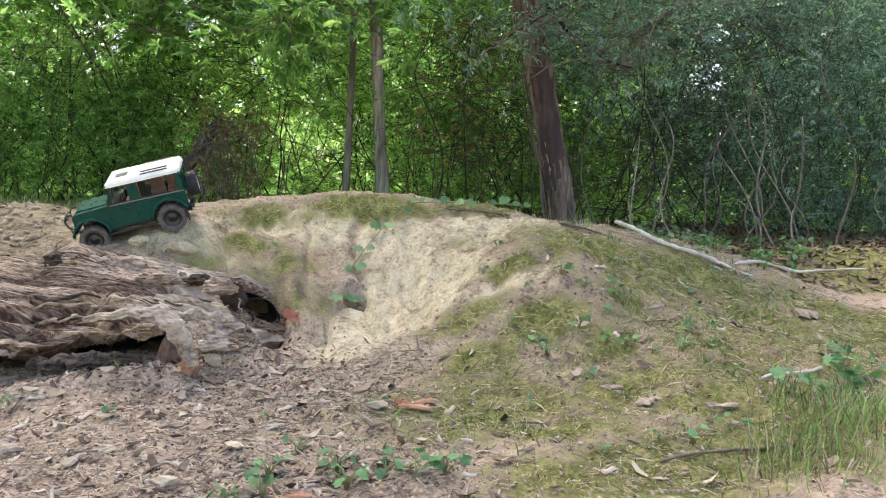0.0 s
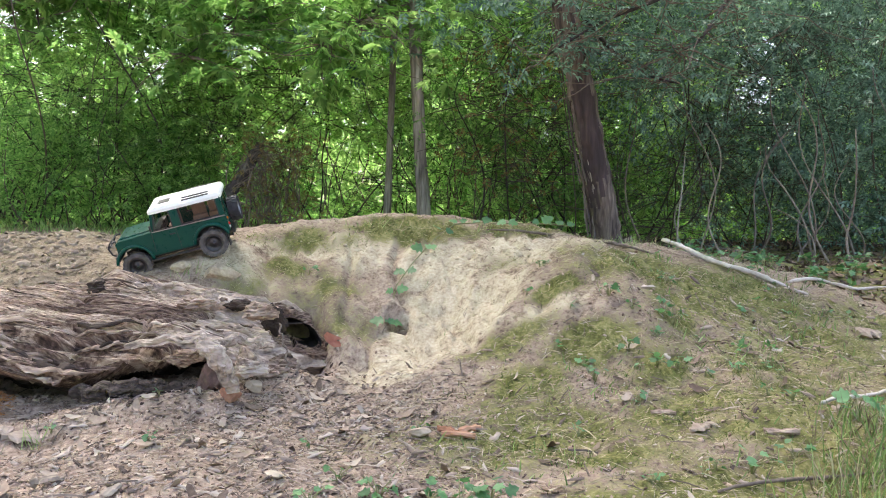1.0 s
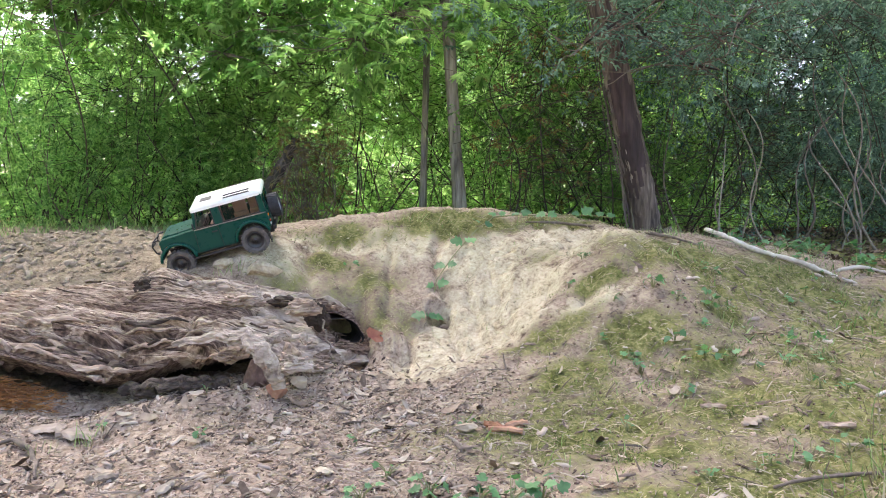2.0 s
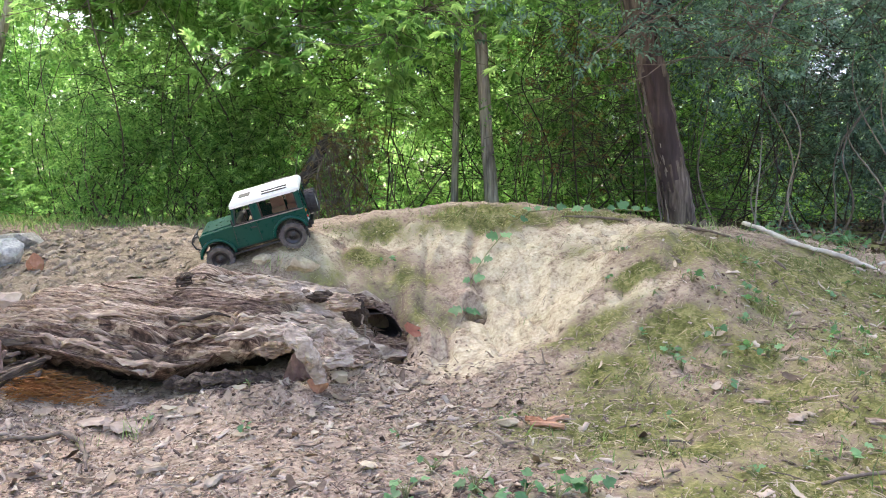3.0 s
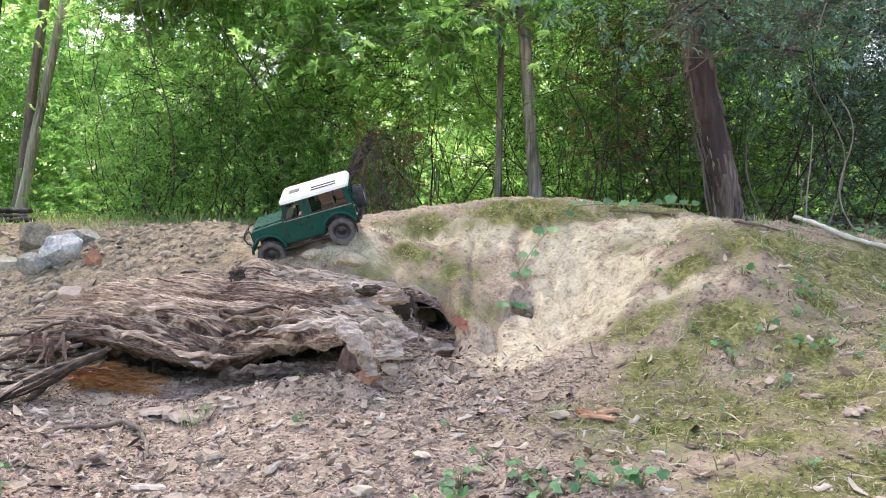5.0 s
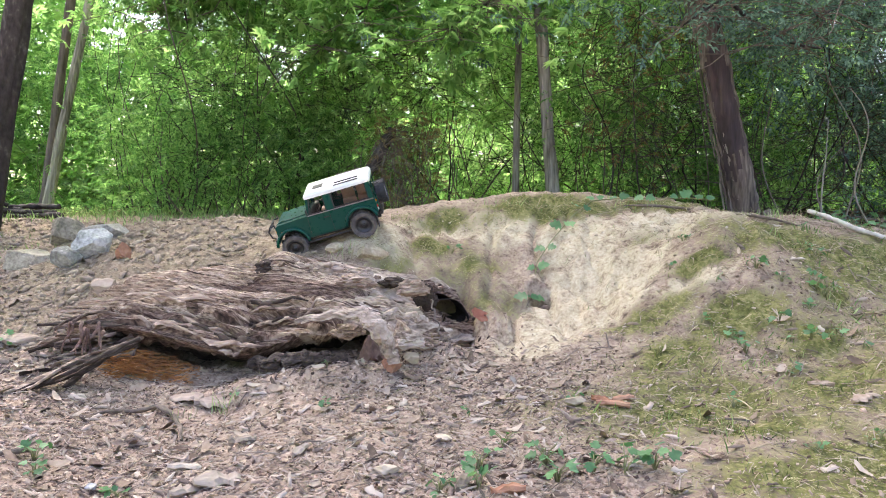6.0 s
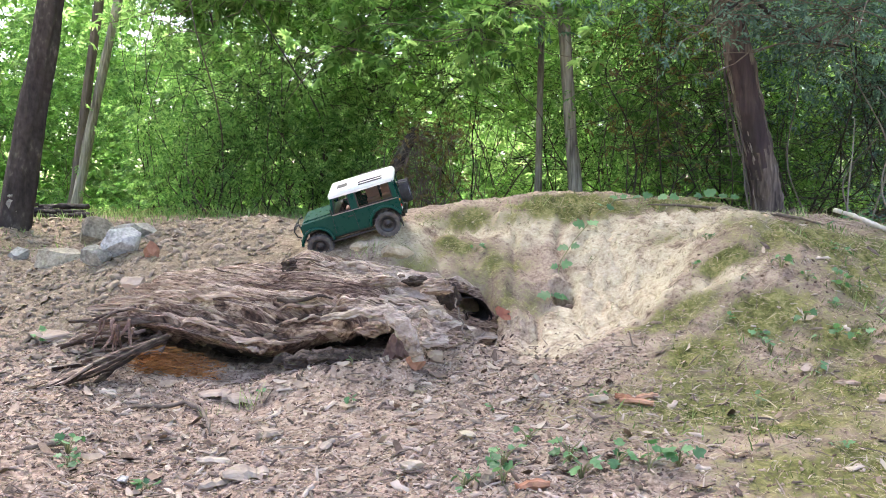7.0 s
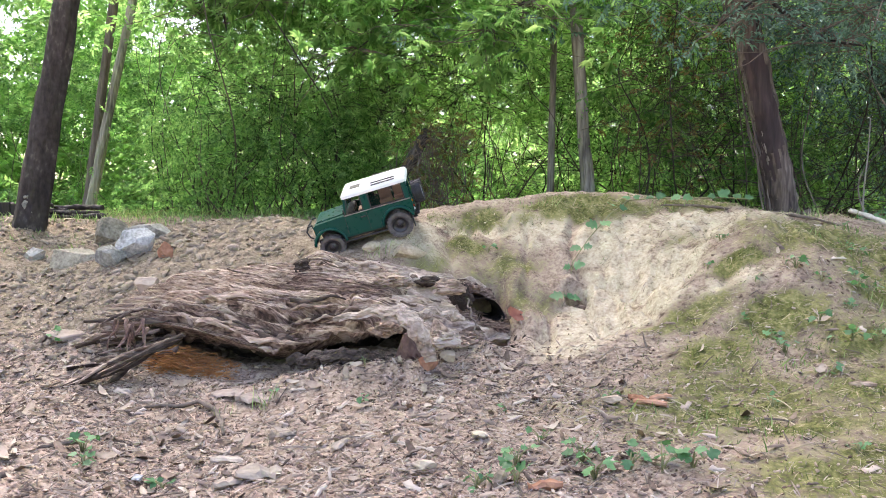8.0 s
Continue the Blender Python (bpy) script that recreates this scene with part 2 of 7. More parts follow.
WOOD_ROLL = material("brown_bark_roll", [(0.014, 0.01, 0.008), (0.055, 0.039, 0.031), (0.13, 0.098, 0.078)], 60, 0.95, 1.0, 180, (0.5, 1, 1), spread=0.35)
# near-black that paints the shade inside the log's burrow
HOLLOW_SHADE = material("hollow_shade", [(0.006, 0.004, 0.003), (0.016, 0.011, 0.009), (0.035, 0.025, 0.02)], 40, 0.95, 0.8, 120)
WOOD_MID = material("brown_splintered_wood", [(0.022, 0.014, 0.011), (0.085, 0.056, 0.044), (0.18, 0.128, 0.102), (0.34, 0.265, 0.215)], 22, 0.93, 1.0, 110, (0.25, 1, 1), spread=0.34, per_object=0.2)
FIBRE_RED = material("reddish_root_fibre", [(0.07, 0.038, 0.03), (0.19, 0.115, 0.092), (0.33, 0.225, 0.18)], 30, 0.9, 0.6, 120, per_object=0.3)
WOOD_PALE = material("pale_weathered_root", [(0.11, 0.08, 0.062), (0.31, 0.24, 0.19), (0.46, 0.37, 0.305), (0.58, 0.49, 0.415)], 16, 0.92, 1.0, 95, (0.3, 1, 1), spread=0.30)
WOOD_DARK = material("dark_rotten_wood_and_lip_shade", [(0.012, 0.008, 0.006), (0.042, 0.028, 0.021), (0.11, 0.078, 0.057)], 16, 0.95, 1.0, 90, (0.3, 1, 1))
WOOD_ORANGE = material("orange_rotten_heartwood", [(0.08, 0.032, 0.014), (0.36, 0.155, 0.05), (0.62, 0.33, 0.115)], 25, 0.9, 1.0, 110, (0.2, 1, 1))
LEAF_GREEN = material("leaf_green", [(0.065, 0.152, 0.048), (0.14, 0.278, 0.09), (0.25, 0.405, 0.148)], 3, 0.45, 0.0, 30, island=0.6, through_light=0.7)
# lighter copy of the green leaf, with sunlight painted into its colour
LEAF_BRIGHT = material("leaf_green_painted_sun", [(0.13, 0.25, 0.09), (0.24, 0.39, 0.16), (0.39, 0.53, 0.25)], 3, 0.5, 0.0, 30, island=0.6, through_light=0.85)
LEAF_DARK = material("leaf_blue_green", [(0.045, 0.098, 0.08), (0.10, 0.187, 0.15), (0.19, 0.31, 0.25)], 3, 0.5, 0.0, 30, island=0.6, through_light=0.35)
LEAF_BROWN = material("dead_leaf_brown", [(0.10, 0.065, 0.03), (0.19, 0.13, 0.055), (0.28, 0.24, 0.08)], 3, 0.7, 0.0, 30, island=0.5, through_light=0.3)
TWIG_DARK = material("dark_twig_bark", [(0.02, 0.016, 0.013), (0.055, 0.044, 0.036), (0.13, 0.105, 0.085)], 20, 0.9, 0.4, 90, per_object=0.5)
TWIG = material("twig_bark", [(0.05, 0.04, 0.03), (0.13, 0.10, 0.08), (0.24, 0.19, 0.15)], 20, 0.9, 0.4, 90, island=0.4)
PAINT_GREEN = plain("dark_green_paint", (0.0005, 0.055, 0.042), 0.30, 0.0, 0.0, 0.03)
PAINT_GREEN.node_tree.nodes["Principled BSDF"].inputs["Specular IOR Level"].default_value = 0.22
PAINT_WHITE = plain("white_paint", (0.78, 0.78, 0.76), 0.45, speck=0.05)
RUBBER = plain("dusty_rubber", (0.10, 0.092, 0.09), 0.9, speck=0.3)
RUBBER_DARK = plain("black_rubber", (0.03, 0.03, 0.036), 0.75, speck=0.2)
PLASTIC_BLACK = plain("black_plastic", (0.018, 0.018, 0.02), 0.5, speck=0.2)
# ---- the ground: a litter floor, a clay bank and a terrace behind it, out to the horizon ----
# centre x, y, half-widths x, y, height
HILLS = [(1.05, 2.65, 1.0, 0.6, 0.205), (0.15, 3.1, 0.6, 0.25, 0.085), (1.2, 1.9, 0.4, 0.6, 0.066), (0.3, 2.35, 0.25, 0.4, -0.067),
         (-1.65, 3.25, 0.4, 0.6, -0.122), (-0.6, 4.15, 1.0, 0.4, -0.073), (2.1, 3.85, 1.0, 0.6, -0.129), (-0.6, 1.75, 0.25, 0.6, -0.058),
         (0.9, 2.35, 0.25, 0.25, 0.114), (2.4, 1.75, 1.0, 0.6, 0.172), (0.6, 3.55, 0.4, 0.6, 0.055), (-0.3, 2.65, 0.25, 0.25, 0.075),
         (0.6, 2.5, 0.25, 0.25, -0.072), (2.1, 3.55, 0.25, 0.25, 0.094), (2.25, 2.95, 0.25, 0.4, -0.06), (-0.45, 4.15, 0.25, 0.6, -0.055), (0.08, 2.41, 0.12, 0.11, -0.085), (-0.16, 2.82, 0.14, 0.14, 0.052), (-0.43, 2.79, 0.1, 0.1, 0.016), (0.21, 2.46, 0.06, 0.07, 0.05), (0.06, 2.27, 0.10, 0.06, 0.035)]
# bare pale clay: x, y, half-widths
CLAY = [(-0.12, 2.72, 0.12, 0.05), (0.56, 2.75, 0.14, 0.14), (0.53, 2.56, 0.12, 0.14), (0.43, 2.42, 0.12, 0.12), (0.33, 2.30, 0.12, 0.10), (0.88, 2.72, 0.2, 0.13), (0.79, 2.29, 0.12, 0.04),
        (-0.17, 2.8, 0.12, 0.07), (0.12, 2.93, 0.2, 0.06), (0.30, 2.88, 0.12, 0.08), (0.57, 2.38, 0.12, 0.08), (0.68, 2.52, 0.11, 0.13)]
MOSS = [(0.85, 2.37, 0.11, 0.045), (1.53, 2.46, 0.22, 0.2), (1.14, 2.18, 0.08, 0.05), (0.66, 2.04, 0.13, 0.10), (0.73, 1.60, 0.12, 0.08), (1.01, 1.60, 0.07, 0.05), (0.56, 1.74, 0.06, 0.05), (0.87, 2.13, 0.16, 0.08),
        (0.42, 3.0, 0.22, 0.08), (0.06, 2.98, 0.16, 0.07), (1.0, 2.0, 0.16, 0.1), (1.25, 1.92, 0.22, 0.13), (0.9, 1.76, 0.13, 0.07), (1.08, 2.36, 0.09, 0.06), (1.05, 1.40, 0.2, 0.1)]
# thin olive growth between the bare parts
STRAWY = [(-0.08, 2.68, 0.16, 0.10), (0.16, 2.72, 0.17, 0.14), (0.22, 2.55, 0.12, 0.10), (0.74, 2.66, 0.09, 0.07), (0.66, 2.24, 0.17, 0.08), (1.0, 2.55, 0.2, 0.1)]
THIN = [(1.25, 1.62, 0.6, 0.4), (1.7, 1.9, 0.5, 0.5), (0.05, 2.80, 0.10, 0.06), (0.9, 2.97, 0.3, 0.1), (1.5, 2.0, 0.5, 0.5), (0.55, 1.8, 0.3, 0.25), (0.55, 2.95, 0.4, 0.08), (1.3, 1.5, 0.6, 0.3), (1.25, 2.45, 0.4, 0.3), (0.8, 1.35, 0.35, 0.2), (1.9, 2.2, 0.5, 0.5)]


def blobs(x, y, spots):
    out = np.zeros_like(np.asarray(x, float))
    for cx, cy, rx, ry in spots:
        out = np.maximum(out, np.exp(-((x - cx) / rx) ** 2 - ((y - cy) / ry) ** 2))
    return out


def land(x, y):
    """Height of the land without its crumbs."""
    h = 0.40 * smooth(1.9, 3.5, y)
    for cx, cy, rx, ry, up in HILLS:
        h = h + up * np.exp(-((x - cx) / rx) ** 2 - ((y - cy) / ry) ** 2)
    far = np.maximum(np.hypot(x, y - 3) - 9, 0)
    return h + 0.02 * far


def height(x, y):
    x, y = np.asarray(x, float), np.asarray(y, float)
    near = smooth(14, 6, np.hypot(x, y))
    clay = blobs(x, y, CLAY)
    h = land(x, y) + 0.045 * (fbm(x * 2.3, y * 2.3, 3, 11) - 0.5)
    crumb = smooth(-0.3, -0.8, x) * smooth(2.2, 2.5, y) * smooth(4.2, 3.4, y)
    h = h + crumb * 0.024 * (fbm(x * 26, y * 26, 3, 51) - 0.5)
    h = h + near * (0.030 * (fbm(x * 9, y * 9, 4, 21) - 0.5) + 0.012 * (fbm(x * 38, y * 38, 3, 31) - 0.5))
    h = h + smooth(2.15, 2.4, y) * smooth(3.6, 3.1, y) * smooth(-0.5, -0.2, x) * 0.016 * (fbm(x * 24, y * 24, 3, 61) - 0.5)
    tuft_share = blobs(x, y, MOSS)
    h = h + 0.034 * tuft_share * (fbm(x * 20, y * 20, 3, 62) - 0.5) + 0.05 * smooth(0.4, 0.9, x) * smooth(3.0, 2.6, y) * (fbm(x * 6, y * 6, 3, 63) - 0.5)
    # rills that the rain has cut down the bare face
    rill = np.abs(fbm(x * 7 + 0.6 * y, y * 2.6, 3, 41) - 0.5)
    face = smooth(2.2, 2.4, y) * smooth(3.1, 2.85, y) * smooth(-0.3, 0.1, x) * smooth(1.5, 1.1, x)
    h = h + 0.036 * face * (fbm(x * 13, y * 8, 4, 47) - 0.5) + 0.013 * face * (fbm(x * 31, y * 24, 3, 48) - 0.5)
    h = h - 0.025 * face * np.exp(-(rill / 0.05) ** 2)
    h = h - 0.02 * clay * face * np.exp(-(np.abs(fbm(x * 16, y * 6, 3, 45) - 0.5) / 0.06) ** 2)
    # crumbs banked up before the log, and the ground sunk away under it
    h = h + 0.034 * np.exp(-((x + 0.34) / 0.26) ** 4 - ((y - 2.10) / 0.055) ** 2)
    h = h - 0.13 * np.exp(-((x + 0.42) / 0.46) ** 4 - ((y - 2.47) / 0.16) ** 4)
    # the small hollow in the bank, and the burrow under the log's end
    h = h - 0.14 * np.exp(-((x - 0.395) / 0.035) ** 4 - ((y - 2.575) / 0.035) ** 4)
    h = h - 0.15 * np.exp(-((x - 0.095) / 0.062) ** 4 - ((y - 2.54) / 0.10) ** 4)
    return h


def spread_axis(lo, hi, step, reach, grow=1.12):
    core = list(np.arange(lo, hi + step / 2, step))
    s, v = step, hi
    right = []
    while v < reach:
        s *= grow
        v += s
        right.append(v)
    s, v = step, lo
    left = []
    while v > -reach:
        s *= grow
        v -= s
        left.append(v)
    return np.array(left[::-1] + core + right)


def sheet():
    xs = spread_axis(-1.9, 2.1, 0.0105, 600)
    ys = spread_axis(1.2, 3.3, 0.0105, 600)
    gx, gy = np.meshgrid(xs, ys)
    x, y = gx.ravel(), gy.ravel()
    z = height(x, y)
    nx, ny = len(xs), len(ys)
    me = bpy.data.meshes.new("ground")
    me.vertices.add(nx * ny)
    me.vertices.foreach_set("co", np.stack([x, y, z], 1).astype(np.float32).ravel())
    i, j = np.meshgrid(np.arange(nx - 1), np.arange(ny - 1))
    a = (j * nx + i).ravel()
    quads = np.stack([a, a + 1, a + nx + 1, a + nx], 1).astype(np.int32)
    me.loops.add(quads.size)
    me.loops.foreach_set("vertex_index", quads.ravel())
    me.polygons.add(len(quads))
    me.polygons.foreach_set("loop_start", np.arange(0, quads.size, 4, dtype=np.int32))
    me.polygons.foreach_set("use_smooth", np.ones(len(quads), dtype=bool))
    me.update(calc_edges=True)
    me.materials.append(SOIL)
    clay = me.attributes.new("clay", "FLOAT", "POINT")
    clay.data.foreach_set("value", blobs(x, y, CLAY).astype(np.float32))
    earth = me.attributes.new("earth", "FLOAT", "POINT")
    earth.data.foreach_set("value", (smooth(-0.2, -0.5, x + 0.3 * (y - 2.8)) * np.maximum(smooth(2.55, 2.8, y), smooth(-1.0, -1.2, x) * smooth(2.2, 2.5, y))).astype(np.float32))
    moss = me.attributes.new("moss", "FLOAT", "POINT")
    far_green = np.maximum(0.8 * smooth(4.3, 5.2, y) * smooth(1.5, 0.5, x), smooth(3.5, 7.0, np.hypot(x, y - 2)) * smooth(3.0, 4.5, y) * (0.4 + fbm(x * 0.8, y * 0.8, 3, 134)))
    patchy = np.maximum(blobs(x, y, MOSS), np.maximum(0.92 * blobs(x, y, THIN), 0.62 * blobs(x, y, STRAWY))) * (1.0 * fbm(x * 7, y * 7, 4, 131) + 0.9 * fbm(x * 24, y * 24, 3, 132) - 0.1)
    moss.data.foreach_set("value", np.maximum(np.maximum(patchy, far_green), 0.75 * smooth(0.0, 0.5, y - 2.9 + 0.5 * (x - 1.6) + 0.9 * (fbm(x * 2, y * 2, 3, 133) - 0.5)) * smooth(1.2, 1.8, x)).astype(np.float32))
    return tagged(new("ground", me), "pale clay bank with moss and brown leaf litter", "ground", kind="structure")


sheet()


def on_ground(x, y, up=0.0):
    return Vector((x, y, float(height(np.array([x]), np.array([y]))[0]) + up))


# ---- leaves in bulk ----
LEAF_V = np.array([(0, 0, 0), (0.32, 0.28, 0.06), (0.27, 0.66, 0.05), (0, 1, -0.06), (-0.27, 0.66, 0.05), (-0.32, 0.28, 0.06)])
LEAF_F = np.array([(0, 1, 2), (0, 2, 3), (0, 3, 4), (0, 4, 5)])


def leaflets(rows, length, width):
    """Leaflets set on one stalk: rows of (x, y, angle from the stalk, length share)."""
    v, f = [], []
    for x, y, a, share in rows:
        b = len(v)
        dx, dy = math.sin(a), math.cos(a)
        for along, across, lift in ((0, 0, 0), (0.38, 0.5, 0.10), (1.0, 0, -0.22), (0.38, -0.5, 0.10)):
            v.append((x + length * share * along * dx + width * share * across * dy, y + length * share * along * dy - width * share * across * dx, lift * length * share))
        f += [(b, b + 1, b + 2), (b, b + 2, b + 3)]
    return np.array(v), np.array(f)


# a feathered leaf, a fingered leaf, and a drooping shoot of narrow leaves
FEATHER = leaflets([(0.0, 0.15 + 0.2 * k, side * 1.05, 1.0 - 0.08 * abs(k - 1)) for k in range(3) for side in (1, -1)] + [(0, 0.66, 0.0, 1.0)], 0.40, 0.17)
FINGER = leaflets([(0, 0.25, a, q) for a, q in ((-1.9, 0.55), (-1.0, 0.85), (-0.4, 0.95), (0.05, 1.05), (0.5, 0.95), (1.05, 0.85), (1.95, 0.5))], 0.72, 0.24)
SHOOT = leaflets([(0.0, 0.08 + 0.15 * k, (1 if k % 2 else -1) * 0.75, 0.85 + 0.15 * math.sin(k * 2.0)) for k in range(5)] + [(0, 0.75, 0.1, 0.9)], 0.40, 0.15)


def turns(n, r, tilt=1.0):
    """Random frames: hanging mostly flat at tilt 0, any way at 1."""
    yaw = r.uniform(0, 2 * np.pi, n)
    pitch = r.normal(-0.35, 0.25 + 0.6 * tilt, n)
    roll = r.normal(0, 0.2 + 0.7 * tilt, n)
    cy, sy, cp, sp, cr, sr = np.cos(yaw), np.sin(yaw), np.cos(pitch), np.sin(pitch), np.cos(roll), np.sin(roll)
    z = np.zeros(n)
    o = np.ones(n)
    rz = np.stack([np.stack([cy, -sy, z], 1), np.stack([sy, cy, z], 1), np.stack([z, z, o], 1)], 1)
    rx = np.stack([np.stack([o, z, z], 1), np.stack([z, cp, -sp], 1), np.stack([z, sp, cp], 1)], 1)
    ry = np.stack([np.stack([cr, z, sr], 1), np.stack([z, o, z], 1), np.stack([-sr, z, cr], 1)], 1)
    return rz @ rx @ ry


def bulk(name, places, sizes, mat, r, shape=(LEAF_V, LEAF_F), tilt=1.0, narrow=1.0, frames=None):
    """One mesh of many small pieces at the given places."""
    V, F = shape
    n = len(places)
    sizes = np.broadcast_to(np.asarray(sizes, float), (n,))
    M = turns(n, r, tilt) if frames is None else frames
    v = np.einsum("nij,kj->nki", M, V * np.array([narrow, 1, 1])) * sizes[:, None, None] + np.asarray(places)[:, None, :]
    f = (F[None] + (np.arange(n) * len(V))[:, None, None]).reshape(-1, F.shape[1])
    me = bpy.data.meshes.new(name)
    me.vertices.add(n * len(V))
    me.vertices.foreach_set("co", v.astype(np.float32).ravel())
    k = F.shape[1]
    me.loops.add(f.size)
    me.loops.foreach_set("vertex_index", f.astype(np.int32).ravel())
    me.polygons.add(len(f))
    me.polygons.foreach_set("loop_start", np.arange(0, f.size, k, dtype=np.int32))
    me.update(calc_edges=True)
    me.materials.append(mat)
    return me


def clumps(n_clumps, per, lo, hi, spread, r, voids=1.7):
    """Leaf places gathered in clumps inside a box."""
    c = r.uniform(lo, hi, (int(n_clumps * voids), 3))
    mass = fbm(c[:, 0] * 1.5 + 31.7 + 3 * r.uniform(), c[:, 2] * 1.7 + 12.3, 2, 141)
    c = c[np.argsort(mass + r.normal(0, 0.05, len(c)))[-n_clumps:]]
    p = c[:, None, :] + r.normal(0, 1, (len(c), per, 3)) * np.array(spread)
    return p.reshape(-1, 3)


# a flake of wood or bark, and a small lump of earth
CHIP_V = np.array([(-0.5, -0.28, 0), (0.1, -0.42, 0), (0.55, -0.12, 0), (0.42, 0.3, 0), (-0.12, 0.36, 0), (-0.55, 0.1, 0),
                   (-0.47, -0.24, 0.07), (0.1, -0.38, 0.11), (0.5, -0.1, 0.06), (0.38, 0.27, 0.10), (-0.1, 0.32, 0.13), (-0.5, 0.08, 0.06)])
CHIP_F = np.array([(6, 7, 8), (6, 8, 9), (6, 9, 10), (6, 10, 11)] + [q for i in range(6) for q in ((i, (i + 1) % 6, 6 + (i + 1) % 6), (i, 6 + (i + 1) % 6, 6 + i))])
CLOD_V = np.array([(0, 0, 0.26), (0.55, 0.02, 0.05), (0.10, 0.40, 0.10), (-0.52, 0.22, 0.0), (-0.38, -0.36, 0.12), (0.26, -0.42, 0.02), (0.05, 0.02, -0.3), (0.36, 0.22, 0.24), (-0.30, 0.02, 0.30)])
CLOD_F = np.array([(0, 1, 7), (0, 7, 2), (0, 2, 8), (8, 2, 3), (8, 3, 4), (0, 8, 4), (0, 4, 5), (0, 5, 1), (1, 2, 7), (6, 2, 1), (6, 3, 2), (6, 4, 3), (6, 5, 4), (6, 1, 5)])
SHARD_V = np.array([(-0.58, -0.16, 0.0), (-0.1, -0.34, 0.04), (0.62, -0.2, 0.0), (0.40, 0.22, 0.03), (-0.05, 0.16, 0.0), (-0.34, 0.36, 0.05),
                    (-0.52, -0.12, 0.09), (-0.1, -0.28, 0.14), (0.50, -0.17, 0.08), (0.36, 0.18, 0.15), (-0.05, 0.12, 0.10), (-0.3, 0.30, 0.16)])
SHARD_F = np.array([(6, 7, 10), (7, 8, 9), (7, 9, 10), (6, 10, 11)] + [q for i in range(6) for q in ((i, (i + 1) % 6, 6 + (i + 1) % 6), (i, 6 + (i + 1) % 6, 6 + i))])
CURL_V = np.array([(-0.5, -0.2, 0.16), (0, -0.26, 0.03), (0.5, -0.12, 0.2), (-0.62, 0, 0.2), (0, 0, 0), (0.62, 0.02, 0.26), (-0.45, 0.2, 0.22), (0, 0.28, 0.08), (0.42, 0.18, 0.14)])
CURL_F = np.array([(0, 1, 4), (0, 4, 3), (1, 2, 5), (1, 5, 4), (3, 4, 7), (3, 7, 6), (4, 5, 8), (4, 8, 7)])
STRAW_V = np.array([(-0.5, -0.02, 0), (0, -0.025, 0.05), (0.5, -0.012, 0), (0.5, 0.012, 0.01), (0, 0.025, 0.06), (-0.5, 0.02, 0.012), (-0.5, 0, 0.04), (0, 0, 0.09), (0.5, 0, 0.035)])
STRAW_F = np.array([(0, 1, 7), (0, 7, 6), (1, 2, 8), (1, 8, 7), (6, 7, 4), (6, 4, 5), (7, 8, 3), (7, 3, 4)])
BLADE_V = np.array([(-0.05, 0, 0), (0.05, 0, 0), (0.045, 0.08, 0.5), (-0.045, 0.08, 0.5), (0, 0.3, 1.0)])
BLADE_F = np.array([(0, 1, 2), (0, 2, 3), (3, 2, 4)])


def along_x(n, r, tilt=0.25):
    a, b, c = r.normal(0, tilt, n), r.normal(0, tilt, n), r.uniform(-np.pi, np.pi, n)
    z, o = np.zeros(n), np.ones(n)
    rz = np.stack([np.stack([np.cos(a), -np.sin(a), z], 1), np.stack([np.sin(a), np.cos(a), z], 1), np.stack([z, z, o], 1)], 1)
    ry = np.stack([np.stack([np.cos(b), z, np.sin(b)], 1), np.stack([z, o, z], 1), np.stack([-np.sin(b), z, np.cos(b)], 1)], 1)
    rx = np.stack([np.stack([o, z, z], 1), np.stack([z, np.cos(c), -np.sin(c)], 1), np.stack([z, np.sin(c), np.cos(c)], 1)], 1)
    return rz @ ry @ rx


def lying(x, y, r, tilt=0.25):
    """Frames of things that lie on the slope, turned any way."""
    n = len(x)
    e = 0.012
    gx = (height(x + e, y) - height(x - e, y)) / (2 * e)
    gy = (height(x, y + e) - height(x, y - e)) / (2 * e)
    nz = np.stack([-gx + r.normal(0, tilt, n), -gy + r.normal(0, tilt, n), np.ones(n)], 1)
    nz /= np.linalg.norm(nz, axis=1, keepdims=True)
    a = r.uniform(0, 2 * np.pi, n)
    ax = np.stack([np.cos(a), np.sin(a), np.zeros(n)], 1)
    ax -= nz * (ax * nz).sum(1, keepdims=True)
    ax /= np.linalg.norm(ax, axis=1, keepdims=True)
    ay = np.cross(nz, ax)
    return np.stack([ax, ay, nz], 2)


def upright(n, r, tilt=0.3):
    a = r.uniform(0, 2 * np.pi, n)
    nz = np.stack([r.normal(0, tilt, n), r.normal(0, tilt, n), np.ones(n)], 1)
    nz /= np.linalg.norm(nz, axis=1, keepdims=True)
    ax = np.stack([np.cos(a), np.sin(a), np.zeros(n)], 1)
    ax -= nz * (ax * nz).sum(1, keepdims=True)
    ax /= np.linalg.norm(ax, axis=1, keepdims=True)
    return np.stack([ax, np.cross(nz, ax), nz], 2)


